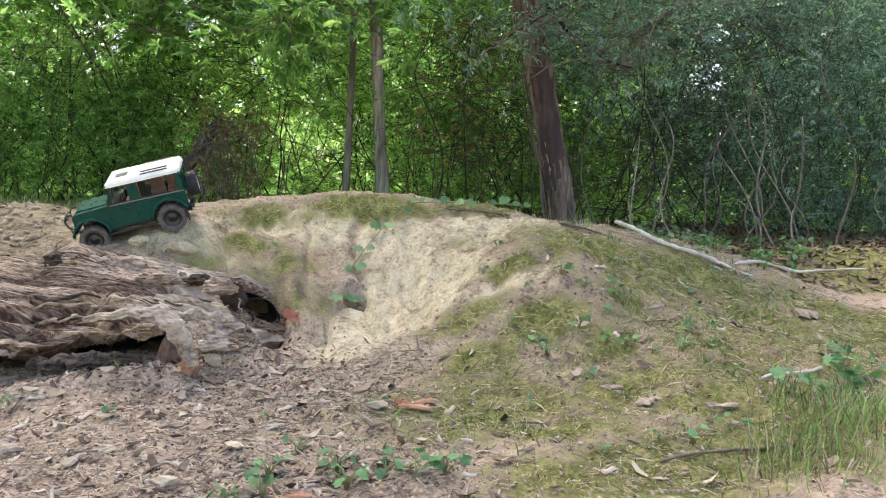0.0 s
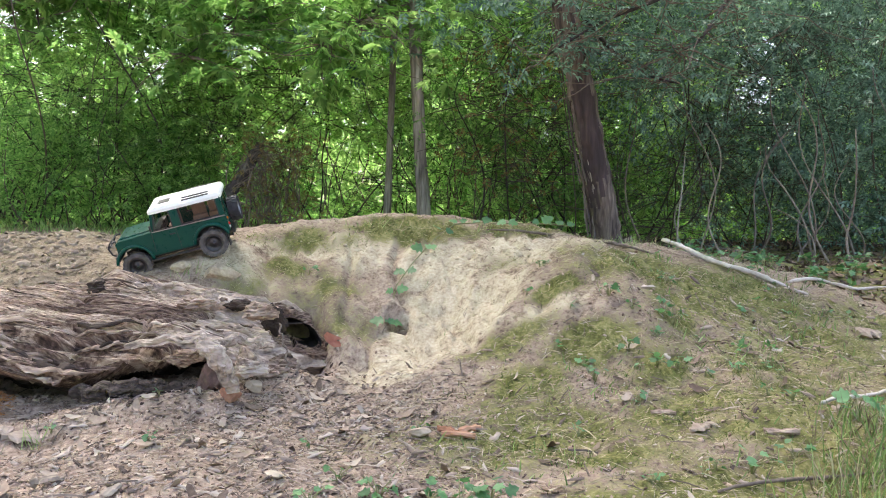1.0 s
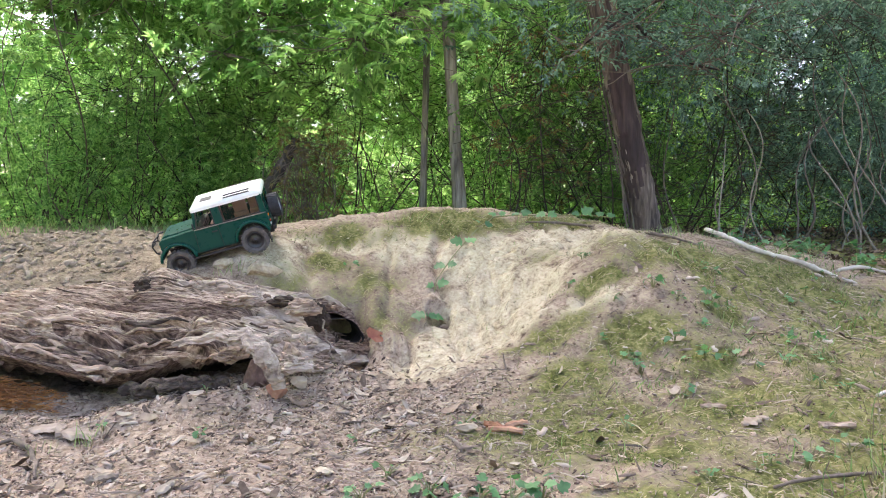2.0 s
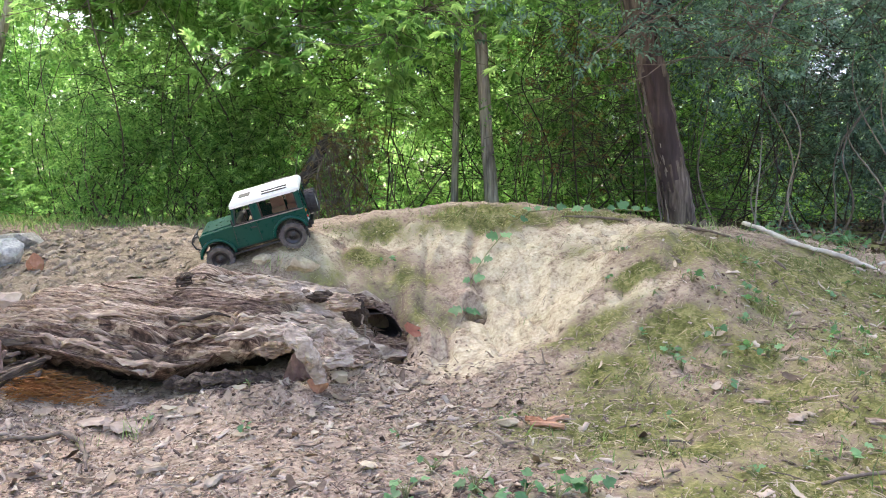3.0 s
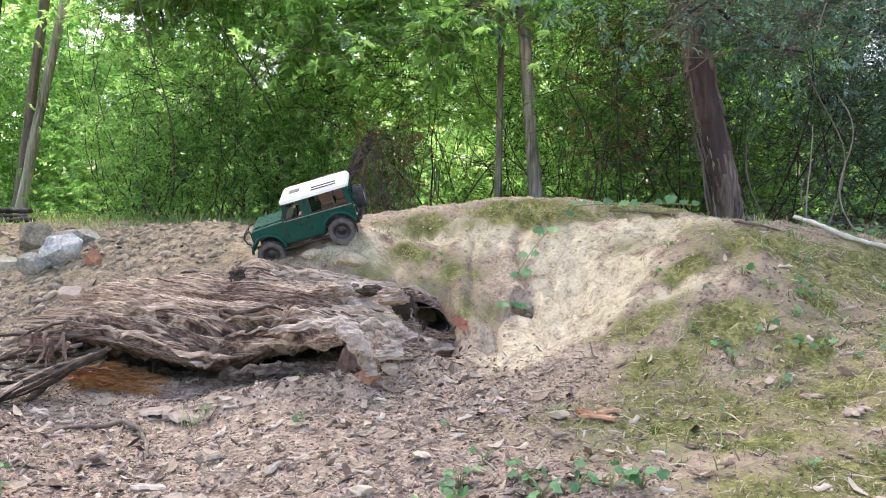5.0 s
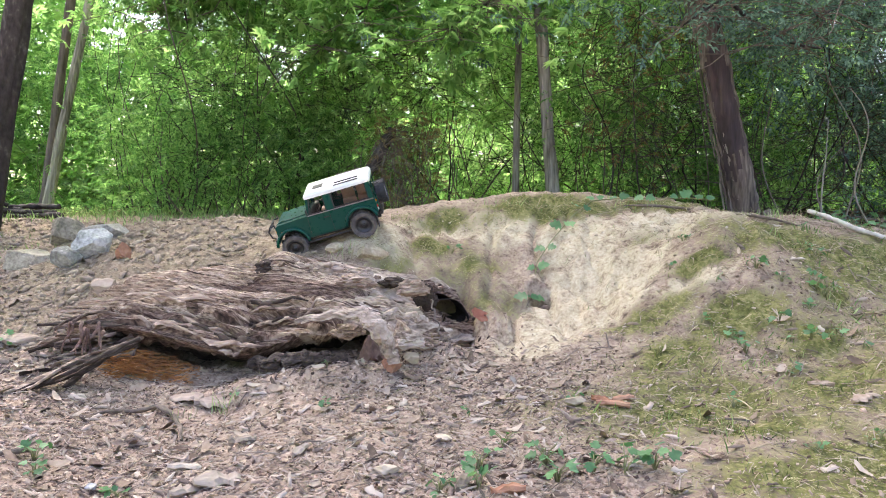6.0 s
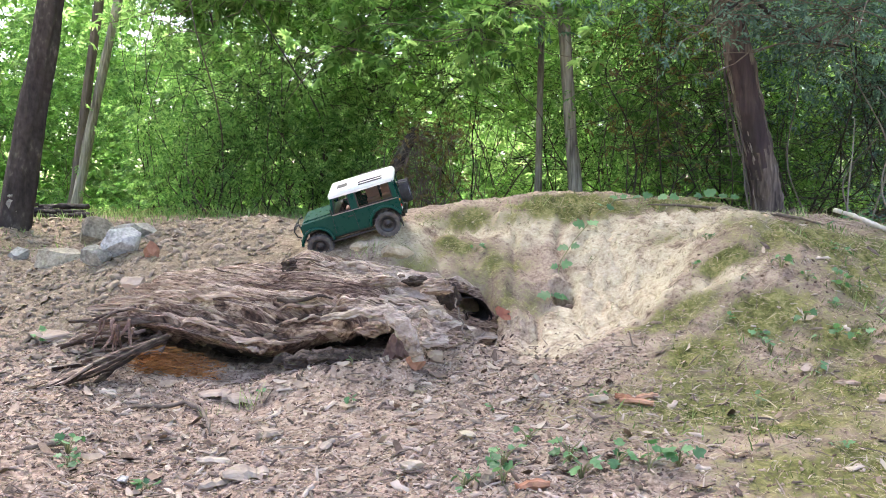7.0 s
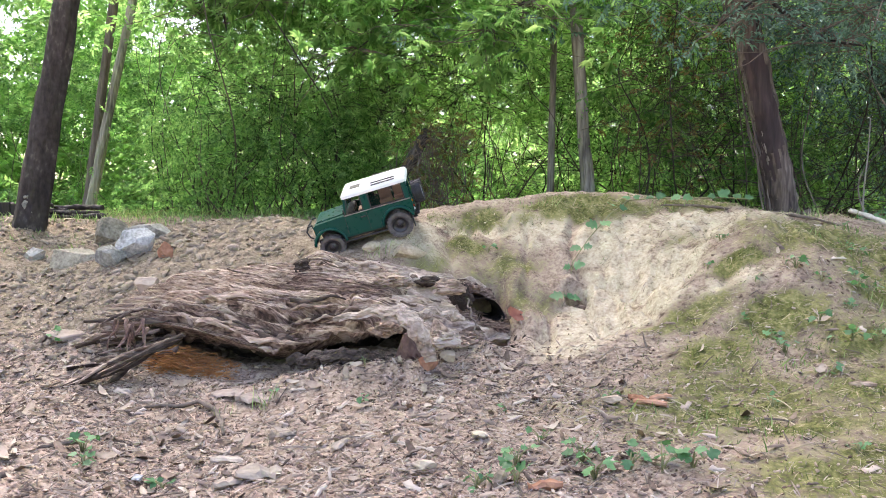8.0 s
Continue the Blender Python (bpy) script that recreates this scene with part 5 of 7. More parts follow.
def tyre_mesh(rad, wide, mat=RUBBER):
    h = wide / 2
    v, f = [], []
    prof = [(rad * 0.60, -h * 0.75), (rad * 0.72, -h), (rad * 0.86, -h), (rad * 0.93, -h * 0.86), (rad * 0.94, 0), (rad * 0.93, h * 0.86), (rad * 0.86, h), (rad * 0.72, h), (rad * 0.60, h * 0.75)]
    n = 40
    for k in range(n):
        c, s = math.cos(2 * math.pi * k / n), math.sin(2 * math.pi * k / n)
        v += [(a * c, y, a * s) for a, y in prof]
    m = len(prof)
    for k in range(n):
        q = (k + 1) % n
        f += [(k * m + i, k * m + i + 1, q * m + i + 1, q * m + i) for i in range(m - 1)]
    pieces = [(v, f)]
    lugs = 20
    for k in range(lugs * 2):
        side = 1 if k % 2 else -1
        mid = 2 * math.pi * (k / (2 * lugs))
        half = 2 * math.pi / lugs * 0.30
        y0, y1 = (0.02 * h, h * 1.04) if side > 0 else (-h * 1.04, -0.02 * h)
        lv = []
        for ang in (mid - half, mid + half):
            for y in (y0, y1):
                inner = 0.84 if abs(y) > h * 0.8 else 0.92
                for rr in (inner, 1.0 if abs(y) < h * 0.8 else 0.965):
                    lv.append((rad * rr * math.cos(ang), y, rad * rr * math.sin(ang)))
        pieces.append((lv, [(0, 1, 3, 2), (4, 6, 7, 5), (0, 4, 5, 1), (2, 3, 7, 6), (1, 5, 7, 3), (0, 2, 6, 4)]))
    vv, ff = joined(pieces)
    return mesh_of("tyre", vv, ff, mat)


def rim_mesh(rad, wide, mat):
    h = wide / 2
    pieces = []
    prof = [(rad * 0.62, h * 0.80), (rad * 0.60, h * 0.86), (rad * 0.54, h * 0.80), (rad * 0.50, h * 0.45), (rad * 0.30, h * 0.38), (rad * 0.22, h * 0.55), (rad * 0.10, h * 0.62), (0.0004, h * 0.62)]
    n = 30
    v, f = [], []
    for k in range(n):
        c, s = math.cos(2 * math.pi * k / n), math.sin(2 * math.pi * k / n)
        v += [(a * c, y, a * s) for a, y in prof]
    m = len(prof)
    for k in range(n):
        q = (k + 1) % n
        f += [(k * m + i, k * m + i + 1, q * m + i + 1, q * m + i) for i in range(m - 1)]
    pieces.append((v, f))
    back = [(0.0003, -h * 0.2), (rad * 0.62, -h * 0.2)]
    v = [(a * math.cos(2 * math.pi * k / n), y, a * math.sin(2 * math.pi * k / n)) for k in range(n) for a, y in back]
    f = [(k * 2, k * 2 + 1, ((k + 1) % n) * 2 + 1, ((k + 1) % n) * 2) for k in range(n)]
    pieces.append((v, f))
    vv, ff = joined(pieces)
    return mesh_of("rim", vv, ff, mat, True)


def glass_material():
    m = bpy.data.materials.new("window_glass")
    m.use_nodes = True
    nd, ln = m.node_tree.nodes, m.node_tree.links
    tr = nd.new("ShaderNodeBsdfTransparent")
    tr.inputs["Color"].default_value = (0.82, 0.86, 0.86, 1)
    gl = nd.new("ShaderNodeBsdfGlossy")
    gl.inputs["Roughness"].default_value = 0.04
    fr = nd.new("ShaderNodeFresnel")
    fr.inputs["IOR"].default_value = 1.5
    mx = nd.new("ShaderNodeMixShader")
    ln.new(fr.outputs[0], mx.inputs[0])
    ln.new(tr.outputs[0], mx.inputs[1])
    ln.new(gl.outputs[0], mx.inputs[2])
    ln.new(mx.outputs[0], nd["Material Output"].inputs["Surface"])
    return m


GLASS = glass_material()
SEAT_TAN = plain("tan_seat", (0.50, 0.33, 0.25), 0.7)
LAMP_ORANGE = plain("orange_lens", (0.75, 0.24, 0.02), 0.25)
LAMP_RED = plain("red_lens", (0.5, 0.03, 0.02), 0.25)
LAMP_CLEAR = plain("clear_lens", (0.7, 0.7, 0.7), 0.15)
METAL_DARK = plain("dark_metal", (0.06, 0.06, 0.065), 0.4, 0.8)
METAL_LIGHT = plain("worn_alloy", (0.32, 0.32, 0.34), 0.35, 0.9)


def truck():
    turn = (Matrix.Rotation(radians(177), 3, "Z") @ Matrix.Rotation(radians(16.3), 3, "Y") @ Matrix.Rotation(radians(-17), 3, "X"))
    place = Vector((-0.1905, 2.73, 0.4155)) - turn @ Vector((0, 0.085, 0))
    t = thing("model_truck", "dark green model off-road truck with white roof on the bank", "model truck", at=Matrix.Translation(place) @ turn.to_4x4())
    W = 0.080

    def arc(cx, cz, rad, a0, a1, n=9):
        return [(cx + rad * math.cos(radians(a0 + (a1 - a0) * i / (n - 1))), cz + rad * math.sin(radians(a0 + (a1 - a0) * i / (n - 1)))) for i in range(n)]

    fx = 0.247
    # the tub: side skins with open arches, floor, front and tail
    skin = [(-0.062, 0.022), (-0.062, 0.073), (0.172, 0.076), (0.282, 0.071), (0.291, 0.064), (0.291, 0.022)] + arc(fx, -0.008, 0.051, 35, 175) + [(0.19, 0.002), (0.060, 0.0)] + arc(0.0, 0.0, 0.051, 5, 155)
    for side in (1, -1):
        y0, y1 = sorted((side * W, side * (W - 0.004)))
        part("side_panel", slab("side_panel", skin, y0, y1, PAINT_GREEN, 0.0009), t)
        # flared arches
        for cx, cz, a0, a1 in ((fx, -0.008, 8, 180), (0.0, 0.0, 3, 168)):
            ring = arc(cx, cz, 0.056, a0, a1, 18)
            v, f = tube([(px, side * (W + 0.003), pz) for px, pz in ring], [0.0052] * 18, 8)
            part("wheel_arch", mesh_of("wheel_arch", v, f, PAINT_GREEN, True), t)
        part("waist_rail", beam_mesh("waist_rail", (-0.060, side * (W + 0.001), 0.0725), (0.172, side * (W + 0.001), 0.0755), 0.003, 0.003, METAL_LIGHT), t, "thin silver waist rail")
        part("side_step", beam_mesh("side_step", (0.045, side * (W + 0.004), -0.012), (0.20, side * (W + 0.004), -0.012), 0.012, 0.005, PLASTIC_BLACK, 0.0015), t, "black side step")
        part("door_seam", beam_mesh("door_seam", (0.098, side * (W + 0.0005), 0.004), (0.098, side * (W + 0.0005), 0.07), 0.0012, 0.0016, PLASTIC_BLACK, 0), t)
        part("door_seam", beam_mesh("door_seam", (0.178, side * (W + 0.0005), 0.01), (0.174, side * (W + 0.0005), 0.07), 0.0012, 0.0016, PLASTIC_BLACK, 0), t)
        part("door_handle", beam_mesh("door_handle", (0.103, side * (W + 0.002), 0.056), (0.121, side * (W + 0.002), 0.0565), 0.004, 0.004, PLASTIC_BLACK), t, "black door handle")
        part("side_lamp", beam_mesh("side_lamp", (0.268, side * (W + 0.002), 0.045), (0.274, side * (W + 0.002), 0.045), 0.004, 0.005, LAMP_ORANGE), t, "small orange side lamp")
        part("mirror", beam_mesh("mirror", (0.168, side * (W + 0.012), 0.092), (0.172, side * (W + 0.012), 0.092), 0.016, 0.020, PLASTIC_BLACK, 0.002), t, "black door mirror")
        part("mirror_arm", beam_mesh("mirror_arm", (0.170, side * (W - 0.004), 0.080), (0.170, side * (W + 0.010), 0.088), 0.003, 0.003, PLASTIC_BLACK, 0), t)
        # posts and rails of the cab, and its panes
        yb, yt = side * (W - 0.003), side * (W - 0.008)
        for xb, xt, wide in ((0.170, 0.158, 0.009), (0.091, 0.091, 0.028), (-0.051, -0.050, 0.016)):
            part("post", beam_mesh("post", (xb, yb, 0.074), (xt, yt, 0.135), 0.005, wide, PAINT_GREEN), t)
        part("cab_rail", beam_mesh("cab_rail", (-0.056, yt, 0.133), (0.162, yt, 0.133), 0.006, 0.006, PAINT_GREEN), t)
        for x0, x1, xs in ((0.105, 0.165, 0.153), (-0.043, 0.077, 0.077)):
            pane = bmesh.new()
            q = [pane.verts.new(p) for p in ((x0, yb, 0.076), (x1, yb, 0.077), (xs, yt, 0.131), (x0, yt, 0.131))]
            pane.faces.new(q)
            bmesh.ops.solidify(pane, geom=pane.faces[:], thickness=0.0008)
            part("window_pane", from_bm("window_pane", pane, GLASS), t).visible_shadow = False
            for a, b in (((x0, yb, 0.077), (x1, yb, 0.078)), ((x0, yt, 0.131), (xs, yt, 0.131)), ((x0, yb, 0.076), (x0, yt, 0.131)), ((x1, yb, 0.077), (xs, yt, 0.131))):
                part("window_frame", beam_mesh("window_frame", a, b, 0.007, 0.0035, PLASTIC_BLACK, 0), t)
        # tail lamps, corner windows
        for z, m in ((0.060, LAMP_ORANGE), (0.040, LAMP_RED), (0.030, LAMP_CLEAR)):
            v, f = tube([(-0.062, side * 0.068, z), (-0.066, side * 0.068, z)], [0.0045, 0.004], 14)
            part("tail_lamp", mesh_of("tail_lamp", v, f, m, False), t, "small round tail lamp")
        part("corner_window", box_mesh("corner_window", (-0.0625, min(side * 0.052, side * 0.068), 0.082), (-0.0605, max(side * 0.052, side * 0.068), 0.122), GLASS, 0.0004), t, "narrow rear corner window")
        part("rear_corner", box_mesh("rear_corner", (-0.060, min(side * 0.046, side * 0.076), 0.074), (-0.056, max(side * 0.046, side * 0.076), 0.134), PAINT_GREEN, 0.0006), t)
        part("mud_flap", box_mesh("mud_flap", (-0.050, min(side * 0.052, side * 0.082), -0.03), (-0.047, max(side * 0.052, side * 0.082), 0.012), PLASTIC_BLACK, 0.0006), t, "black mud flap")
        # head lamps
        v, f = tube([(0.289, side * 0.052, 0.049), (0.294, side * 0.052, 0.049)], [0.011, 0.010], 20)
        part("head_lamp", mesh_of("head_lamp", v, f, LAMP_CLEAR, False), t, "round clear head lamp")
        v, f = tube([(0.289, side * 0.071, 0.050), (0.293, side * 0.071, 0.050)], [0.005, 0.0045], 14)
        part("indicator", mesh_of("indicator", v, f, LAMP_ORANGE, False), t, "orange indicator")
    part("tail_panel", box_mesh("tail_panel", (-0.062, -0.078, 0.020), (-0.058, 0.078, 0.075), PAINT_GREEN, 0.0008), t)
    part("front_panel", box_mesh("front_panel", (0.286, -0.078, 0.024), (0.290, 0.078, 0.066), PAINT_GREEN, 0.0008), t)
    grille = part("grille", box_mesh("grille", (0.290, -0.036, 0.028), (0.293, 0.036, 0.062), PLASTIC_BLACK, 0.001), t, "black grille")
    for k in range(5):
        part("slat", beam_mesh("slat", (0.294, -0.034, 0.032 + 0.0065 * k), (0.294, 0.034, 0.032 + 0.0065 * k), 0.002, 0.002, PLASTIC_BLACK, 0), grille)
    part("bonnet", slab("bonnet", [(0.168, 0.074), (0.168, 0.081), (0.276, 0.077), (0.286, 0.070), (0.286, 0.066), (0.2, 0.066)], -0.060, 0.060, PAINT_GREEN, 0.0018), t)
    for side in (1, -1):
        y0, y1 = sorted((side * 0.058, side * 0.079))
        part("wing_top", slab("wing_top", [(0.172, 0.068), (0.172, 0.077), (0.282, 0.072), (0.288, 0.066), (0.288, 0.062)], y0, y1, PAINT_GREEN, 0.001), t)
    part("scuttle", box_mesh("scuttle", (0.160, -0.078, 0.066), (0.174, 0.078, 0.079), PAINT_GREEN, 0.001), t)
    # windscreen
    for y in (-0.074, 0.0, 0.074):
        part("windscreen_post", beam_mesh("windscreen_post", (0.172, y, 0.076), (0.160, y * 0.96, 0.134), 0.005, 0.004, PAINT_GREEN), t)
    pane = bmesh.new()
    pane.faces.new([pane.verts.new(p) for p in ((0.171, -0.072, 0.078), (0.171, 0.072, 0.078), (0.160, 0.069, 0.132), (0.160, -0.069, 0.132))])
    bmesh.ops.solidify(pane, geom=pane.faces[:], thickness=0.0008)
    part("windscreen", from_bm("windscreen", pane, GLASS), t).visible_shadow = False
    # roof: a shallow pressed lid
    roof_bm = bmesh.new()
    levels = [(0.131, -0.0645, 0.168, 0.0765), (0.140, -0.0645, 0.168, 0.0755), (0.148, -0.060, 0.160, 0.069), (0.1515, -0.048, 0.145, 0.056)]
    rings = []
    for z, x0, x1, hy in levels:
        c = 0.010
        pts = []
        for cx, cy, s in ((x1 - c, hy - c, 0), (x0 + c, hy - c, 90), (x0 + c, -hy + c, 180), (x1 - c, -hy + c, 270)):
            pts += [(cx + c * math.cos(radians(s + 22.5 * i)), cy + c * math.sin(radians(s + 22.5 * i)), z) for i in range(5)]
        rings.append([roof_bm.verts.new(p) for p in pts])
    for a, b in zip(rings, rings[1:]):
        for i in range(len(a)):
            roof_bm.faces.new((a[i], a[(i + 1) % len(a)], b[(i + 1) % len(b)], b[i]))
    roof_bm.faces.new(rings[-1])
    roof_bm.faces.new(rings[0][::-1])
    roof = part("roof", from_bm("roof", roof_bm, PAINT_WHITE), t, "white roof")
    part("roof_hatch", box_mesh("roof_hatch", (0.098, 0.004, 0.150), (0.134, 0.046, 0.1532), PLASTIC_BLACK, 0.001), roof, "dark roof hatch")
    for x0 in (-0.028,):
        for side in (1, -1):
            bar = beam_mesh("roof_window", (x0, side * 0.0655, 0.1500), (x0 + 0.085, side * 0.0655, 0.1500), 0.008, 0.0035, PLASTIC_BLACK, 0.0008)
            part("roof_window", bar, roof, "long dark window in the roof edge")
    part("roof_rail", beam_mesh("roof_rail", (-0.028, 0.049, 0.153), (0.057, 0.049, 0.153), 0.006, 0.004, PLASTIC_BLACK, 0.0006), roof)
    # back door with its window and the spare wheel
    door = part("back_door", box_mesh("back_door", (-0.0655, -0.044, 0.022), (-0.062, 0.044, 0.076), PAINT_GREEN, 0.0008), t)
    for a, b in (((-0.063, -0.043, 0.076), (-0.062, -0.041, 0.131)), ((-0.063, 0.043, 0.076), (-0.062, 0.041, 0.131)), ((-0.062, -0.042, 0.130), (-0.062, 0.042, 0.130))):
        part("door_frame", beam_mesh("door_frame", a, b, 0.006, 0.005, PAINT_GREEN), door)
    part("back_window", box_mesh("back_window", (-0.063, -0.040, 0.078), (-0.0622, 0.040, 0.128), GLASS), door).visible_shadow = False
    # cabin inside
    part("floor_pan", box_mesh("floor_pan", (-0.058, -0.075, 0.014), (0.17, 0.075, 0.020), PLASTIC_BLACK), t)
    for x in (0.036, -0.018):
        seat = part("seat", box_mesh("seat", (x - 0.023, -0.066, 0.03), (x + 0.023, -0.036, 0.064), SEAT_TAN, 0.004), t, "tan side-facing rear seat")
        part("seat_back", box_mesh("seat_back", (x - 0.0225, -0.070, 0.060), (x + 0.0225, -0.058, 0.121), SEAT_TAN, 0.0058), seat)
    for x in (0.108,):
        for y in (0.036, -0.036):
            seat = part("seat", box_mesh("seat", (x - 0.002, y - 0.024, 0.03), (x + 0.030, y + 0.024, 0.060), SEAT_TAN, 0.004), t, "tan seat")
            part("seat_back", box_mesh("seat_back", (x - 0.012, y - 0.024, 0.045), (x, y + 0.024, 0.118), SEAT_TAN, 0.0055), seat)
    part("dashboard", box_mesh("dashboard", (0.145, -0.070, 0.055), (0.165, 0.070, 0.080), PLASTIC_BLACK, 0.003), t)
    ring = [(0.136, 0.036 + 0.015 * math.cos(a), 0.083 + 0.013 * math.sin(a)) for a in np.linspace(0, 2 * math.pi, 20)]
    v, f = tube(ring, [0.0018] * 20, 6)
    part("steering_wheel", mesh_of("steering_wheel", v, f, PLASTIC_BLACK, True), t)
    # chassis, bumpers, bull bar
    for y in (0.034, -0.034):
        part("chassis_rail", beam_mesh("chassis_rail", (-0.062, y, -0.002), (0.295, y, -0.002), 0.012, 0.016, PLASTIC_BLACK), t)
    part("skid_plate", box_mesh("skid_plate", (0.055, -0.046, -0.016), (0.20, 0.046, 0.014), PLASTIC_BLACK, 0.003), t, "dark underbody")
    for x, z in ((0.0, -0.008), (fx, -0.020)):
        v, f = tube([(x, -0.06, z), (x, 0.06, z)], [0.007, 0.007], 10)
        part("axle", mesh_of("axle", v, f, METAL_DARK, True), t)
        v, f = tube([(x - 0.012, 0.012, z), (x, 0.012, z), (x + 0.012, 0.012, z)], [0.006, 0.015, 0.006], 12)
        part("axle_housing", mesh_of("axle_housing", v, f, METAL_DARK, True), t)
    part("bumper", box_mesh("bumper", (0.294, -0.074, 0.006), (0.306, 0.074, 0.022), PLASTIC_BLACK, 0.002), t, "black front bumper")
    part("bumper", box_mesh("bumper", (-0.074, -0.060, 0.004), (-0.063, 0.060, 0.018), PLASTIC_BLACK, 0.002), t, "black rear bumper")
    for y in (0.044, -0.044):
        v, f = tube([(0.302, y, 0.016), (0.318, y, 0.026), (0.324, y, 0.048), (0.316, y, 0.064), (0.298, y, 0.066)], [0.0028] * 5, 8)
        part("bull_bar", mesh_of("bull_bar", v, f, PLASTIC_BLACK, True), t, "black tube bull bar")
    for x, z in ((0.324, 0.048), (0.314, 0.065)):
        v, f = tube([(x, -0.046, z), (x, 0.046, z)], [0.0026] * 2, 8)
        part("bull_bar", mesh_of("bull_bar", v, f, PLASTIC_BLACK, True), t, "black tube bull bar")
    tyre, rim, bright = tyre_mesh(0.0465, 0.037), rim_mesh(0.0445, 0.037, METAL_DARK), rim_mesh(0.040, 0.032, METAL_LIGHT)
    hub = lathe("hub", [(0.0004, 0.017), (0.004, 0.017), (0.006, 0.014), (0.007, 0.008)], 12, METAL_DARK)
    for x, z in ((0.0, -0.008), (fx, -0.020)):
        for side in (1, -1):
            wheel = part("wheel", tyre, t, "chunky dusty black tyre", Matrix.Translation((x, side * 0.070, z)) @ Matrix.Rotation(0 if side > 0 else math.pi, 4, "Z"))
            part("rim", rim, wheel, "dark metal rim")
            part("hub", hub, wheel)
            for k in range(6):
                a = 2 * math.pi * k / 6
                v, f = tube([(0.0155 * math.cos(a), 0.0075, 0.0155 * math.sin(a)), (0.0155 * math.cos(a), 0.0095, 0.0155 * math.sin(a))], [0.0016, 0.0013], 6)
                part("wheel_nut", mesh_of("wheel_nut", v, f, METAL_DARK, False), wheel)
    spare = part("spare_wheel", tyre_mesh(0.041, 0.032, RUBBER_DARK), t, "spare tyre on the back door", Matrix.Translation((-0.084, -0.004, 0.066)) @ Matrix.Rotation(math.pi / 2, 4, "Z"))
    part("rim", bright, spare, "bright alloy rim")
    for side in (0.016, -0.016):
        part("spare_mount", beam_mesh("spare_mount", (-0.064, side, 0.066), (-0.078, side, 0.066), 0.006, 0.006, PLASTIC_BLACK), spare, at=Matrix.Rotation(-math.pi / 2, 4, "Z") @ Matrix.Translation((0.084, 0.004, -0.066)))
    return t


truck()


# ---- stones ----
STONE_GREY = material("grey_stone", [(0.09, 0.085, 0.072), (0.21, 0.203, 0.18), (0.38, 0.37, 0.335)], 14, 0.85, 1.0, 90, per_object=0.25, spread=0.3)
STONE_WHITE = material("white_grey_stone", [(0.15, 0.15, 0.145), (0.36, 0.36, 0.35), (0.60, 0.60, 0.58)], 14, 0.8, 1.0, 90, spread=0.3)
STONE_TAN = material("tan_stone", [(0.30, 0.235, 0.165), (0.46, 0.37, 0.27), (0.60, 0.50, 0.38)], 12, 0.9, 0.5, 70, per_object=0.3)
STONE_BEIGE = material("beige_grey_stone", [(0.13, 0.112, 0.083), (0.27, 0.236, 0.18), (0.41, 0.365, 0.29)], 14, 0.85, 1.0, 90, per_object=0.2, spread=0.3)
STONE_EARTH = material("earth_stone", [(0.22, 0.165, 0.125), (0.33, 0.262, 0.21), (0.42, 0.345, 0.285)], 12, 0.95, 0.5, 70, per_object=0.2)
CLAY_RED = material("dull_red_clay", [(0.07, 0.04, 0.034), (0.15, 0.09, 0.076), (0.26, 0.175, 0.145)], 22, 0.95, 1.0, 80)
CLOD_CLAY = material("pale_clay_clod", [(0.27, 0.215, 0.15), (0.40, 0.325, 0.228), (0.52, 0.44, 0.325)], 20, 0.95, 1.0, 90, spread=0.3)
BRICK = material("red_brick", [(0.15, 0.065, 0.042), (0.33, 0.155, 0.095), (0.48, 0.28, 0.185)], 14, 0.9, 0.5, 80)


def stone(name, label, category, at, size, mat, seed, turn=0.0, group="", sink=0.25):
    """A broken stone: a ball cut by random planes, then roughened."""
    r = np.random.default_rng(seed)
    bm = bmesh.new()
    bmesh.ops.create_icosphere(bm, subdivisions=4, radius=1.0)
    cuts = [(Vector(r.normal(0, 1, 3)).normalized(), r.uniform(0.5, 0.85)) for _ in range(18)]
    for v in bm.verts:
        for n, d in cuts:
            over = v.co.dot(n) - d
            if over > 0:
                v.co -= n * over
        k = noise.noise(v.co * 2.3 + Vector((seed, 0, 0))) * 0.09 + noise.noise(v.co * 7 + Vector((seed, 3, 0))) * 0.03
        v.co *= 1 + k * 0.9 + 0.02 * noise.noise(v.co * 15 + Vector((0, seed, 5)))
        v.co.x *= size[0] * 0.45
        v.co.y *= size[1] * 0.45
        v.co.z *= size[2] / 2
    me = from_bm(name, bm, mat, False)
    ob = new(name, me)
    ob.matrix_world = Matrix.Translation(on_ground(at[0], at[1], size[2] * (0.5 - sink))) @ pose(0, 0, 0, r.uniform(-6, 6), r.uniform(-6, 6), turn)
    return tagged(ob, label, category, group)


PILE = "stones in the pile"
stone("stone", "beige-grey angular stone at the back of the pile", "stone", (-1.475, 3.37), (0.21, 0.15, 0.165), STONE_BEIGE, 21, 10, group=PILE, sink=0.28)
stone("stone", "long flat grey stone at the back of the pile", "stone", (-1.27, 3.24), (0.27, 0.16, 0.14), STONE_GREY, 4, 5, group=PILE, sink=0.3)
stone("stone", "pale blue-white cracked stone in the pile", "stone", (-1.19, 2.99), (0.20, 0.14, 0.145), STONE_WHITE, 2, 12, group=PILE, sink=0.28)
stone("stone", "grey stone leaning on the white one", "stone", (-1.28, 2.94), (0.20, 0.12, 0.11), STONE_GREY, 5, -15, group=PILE, sink=0.34)
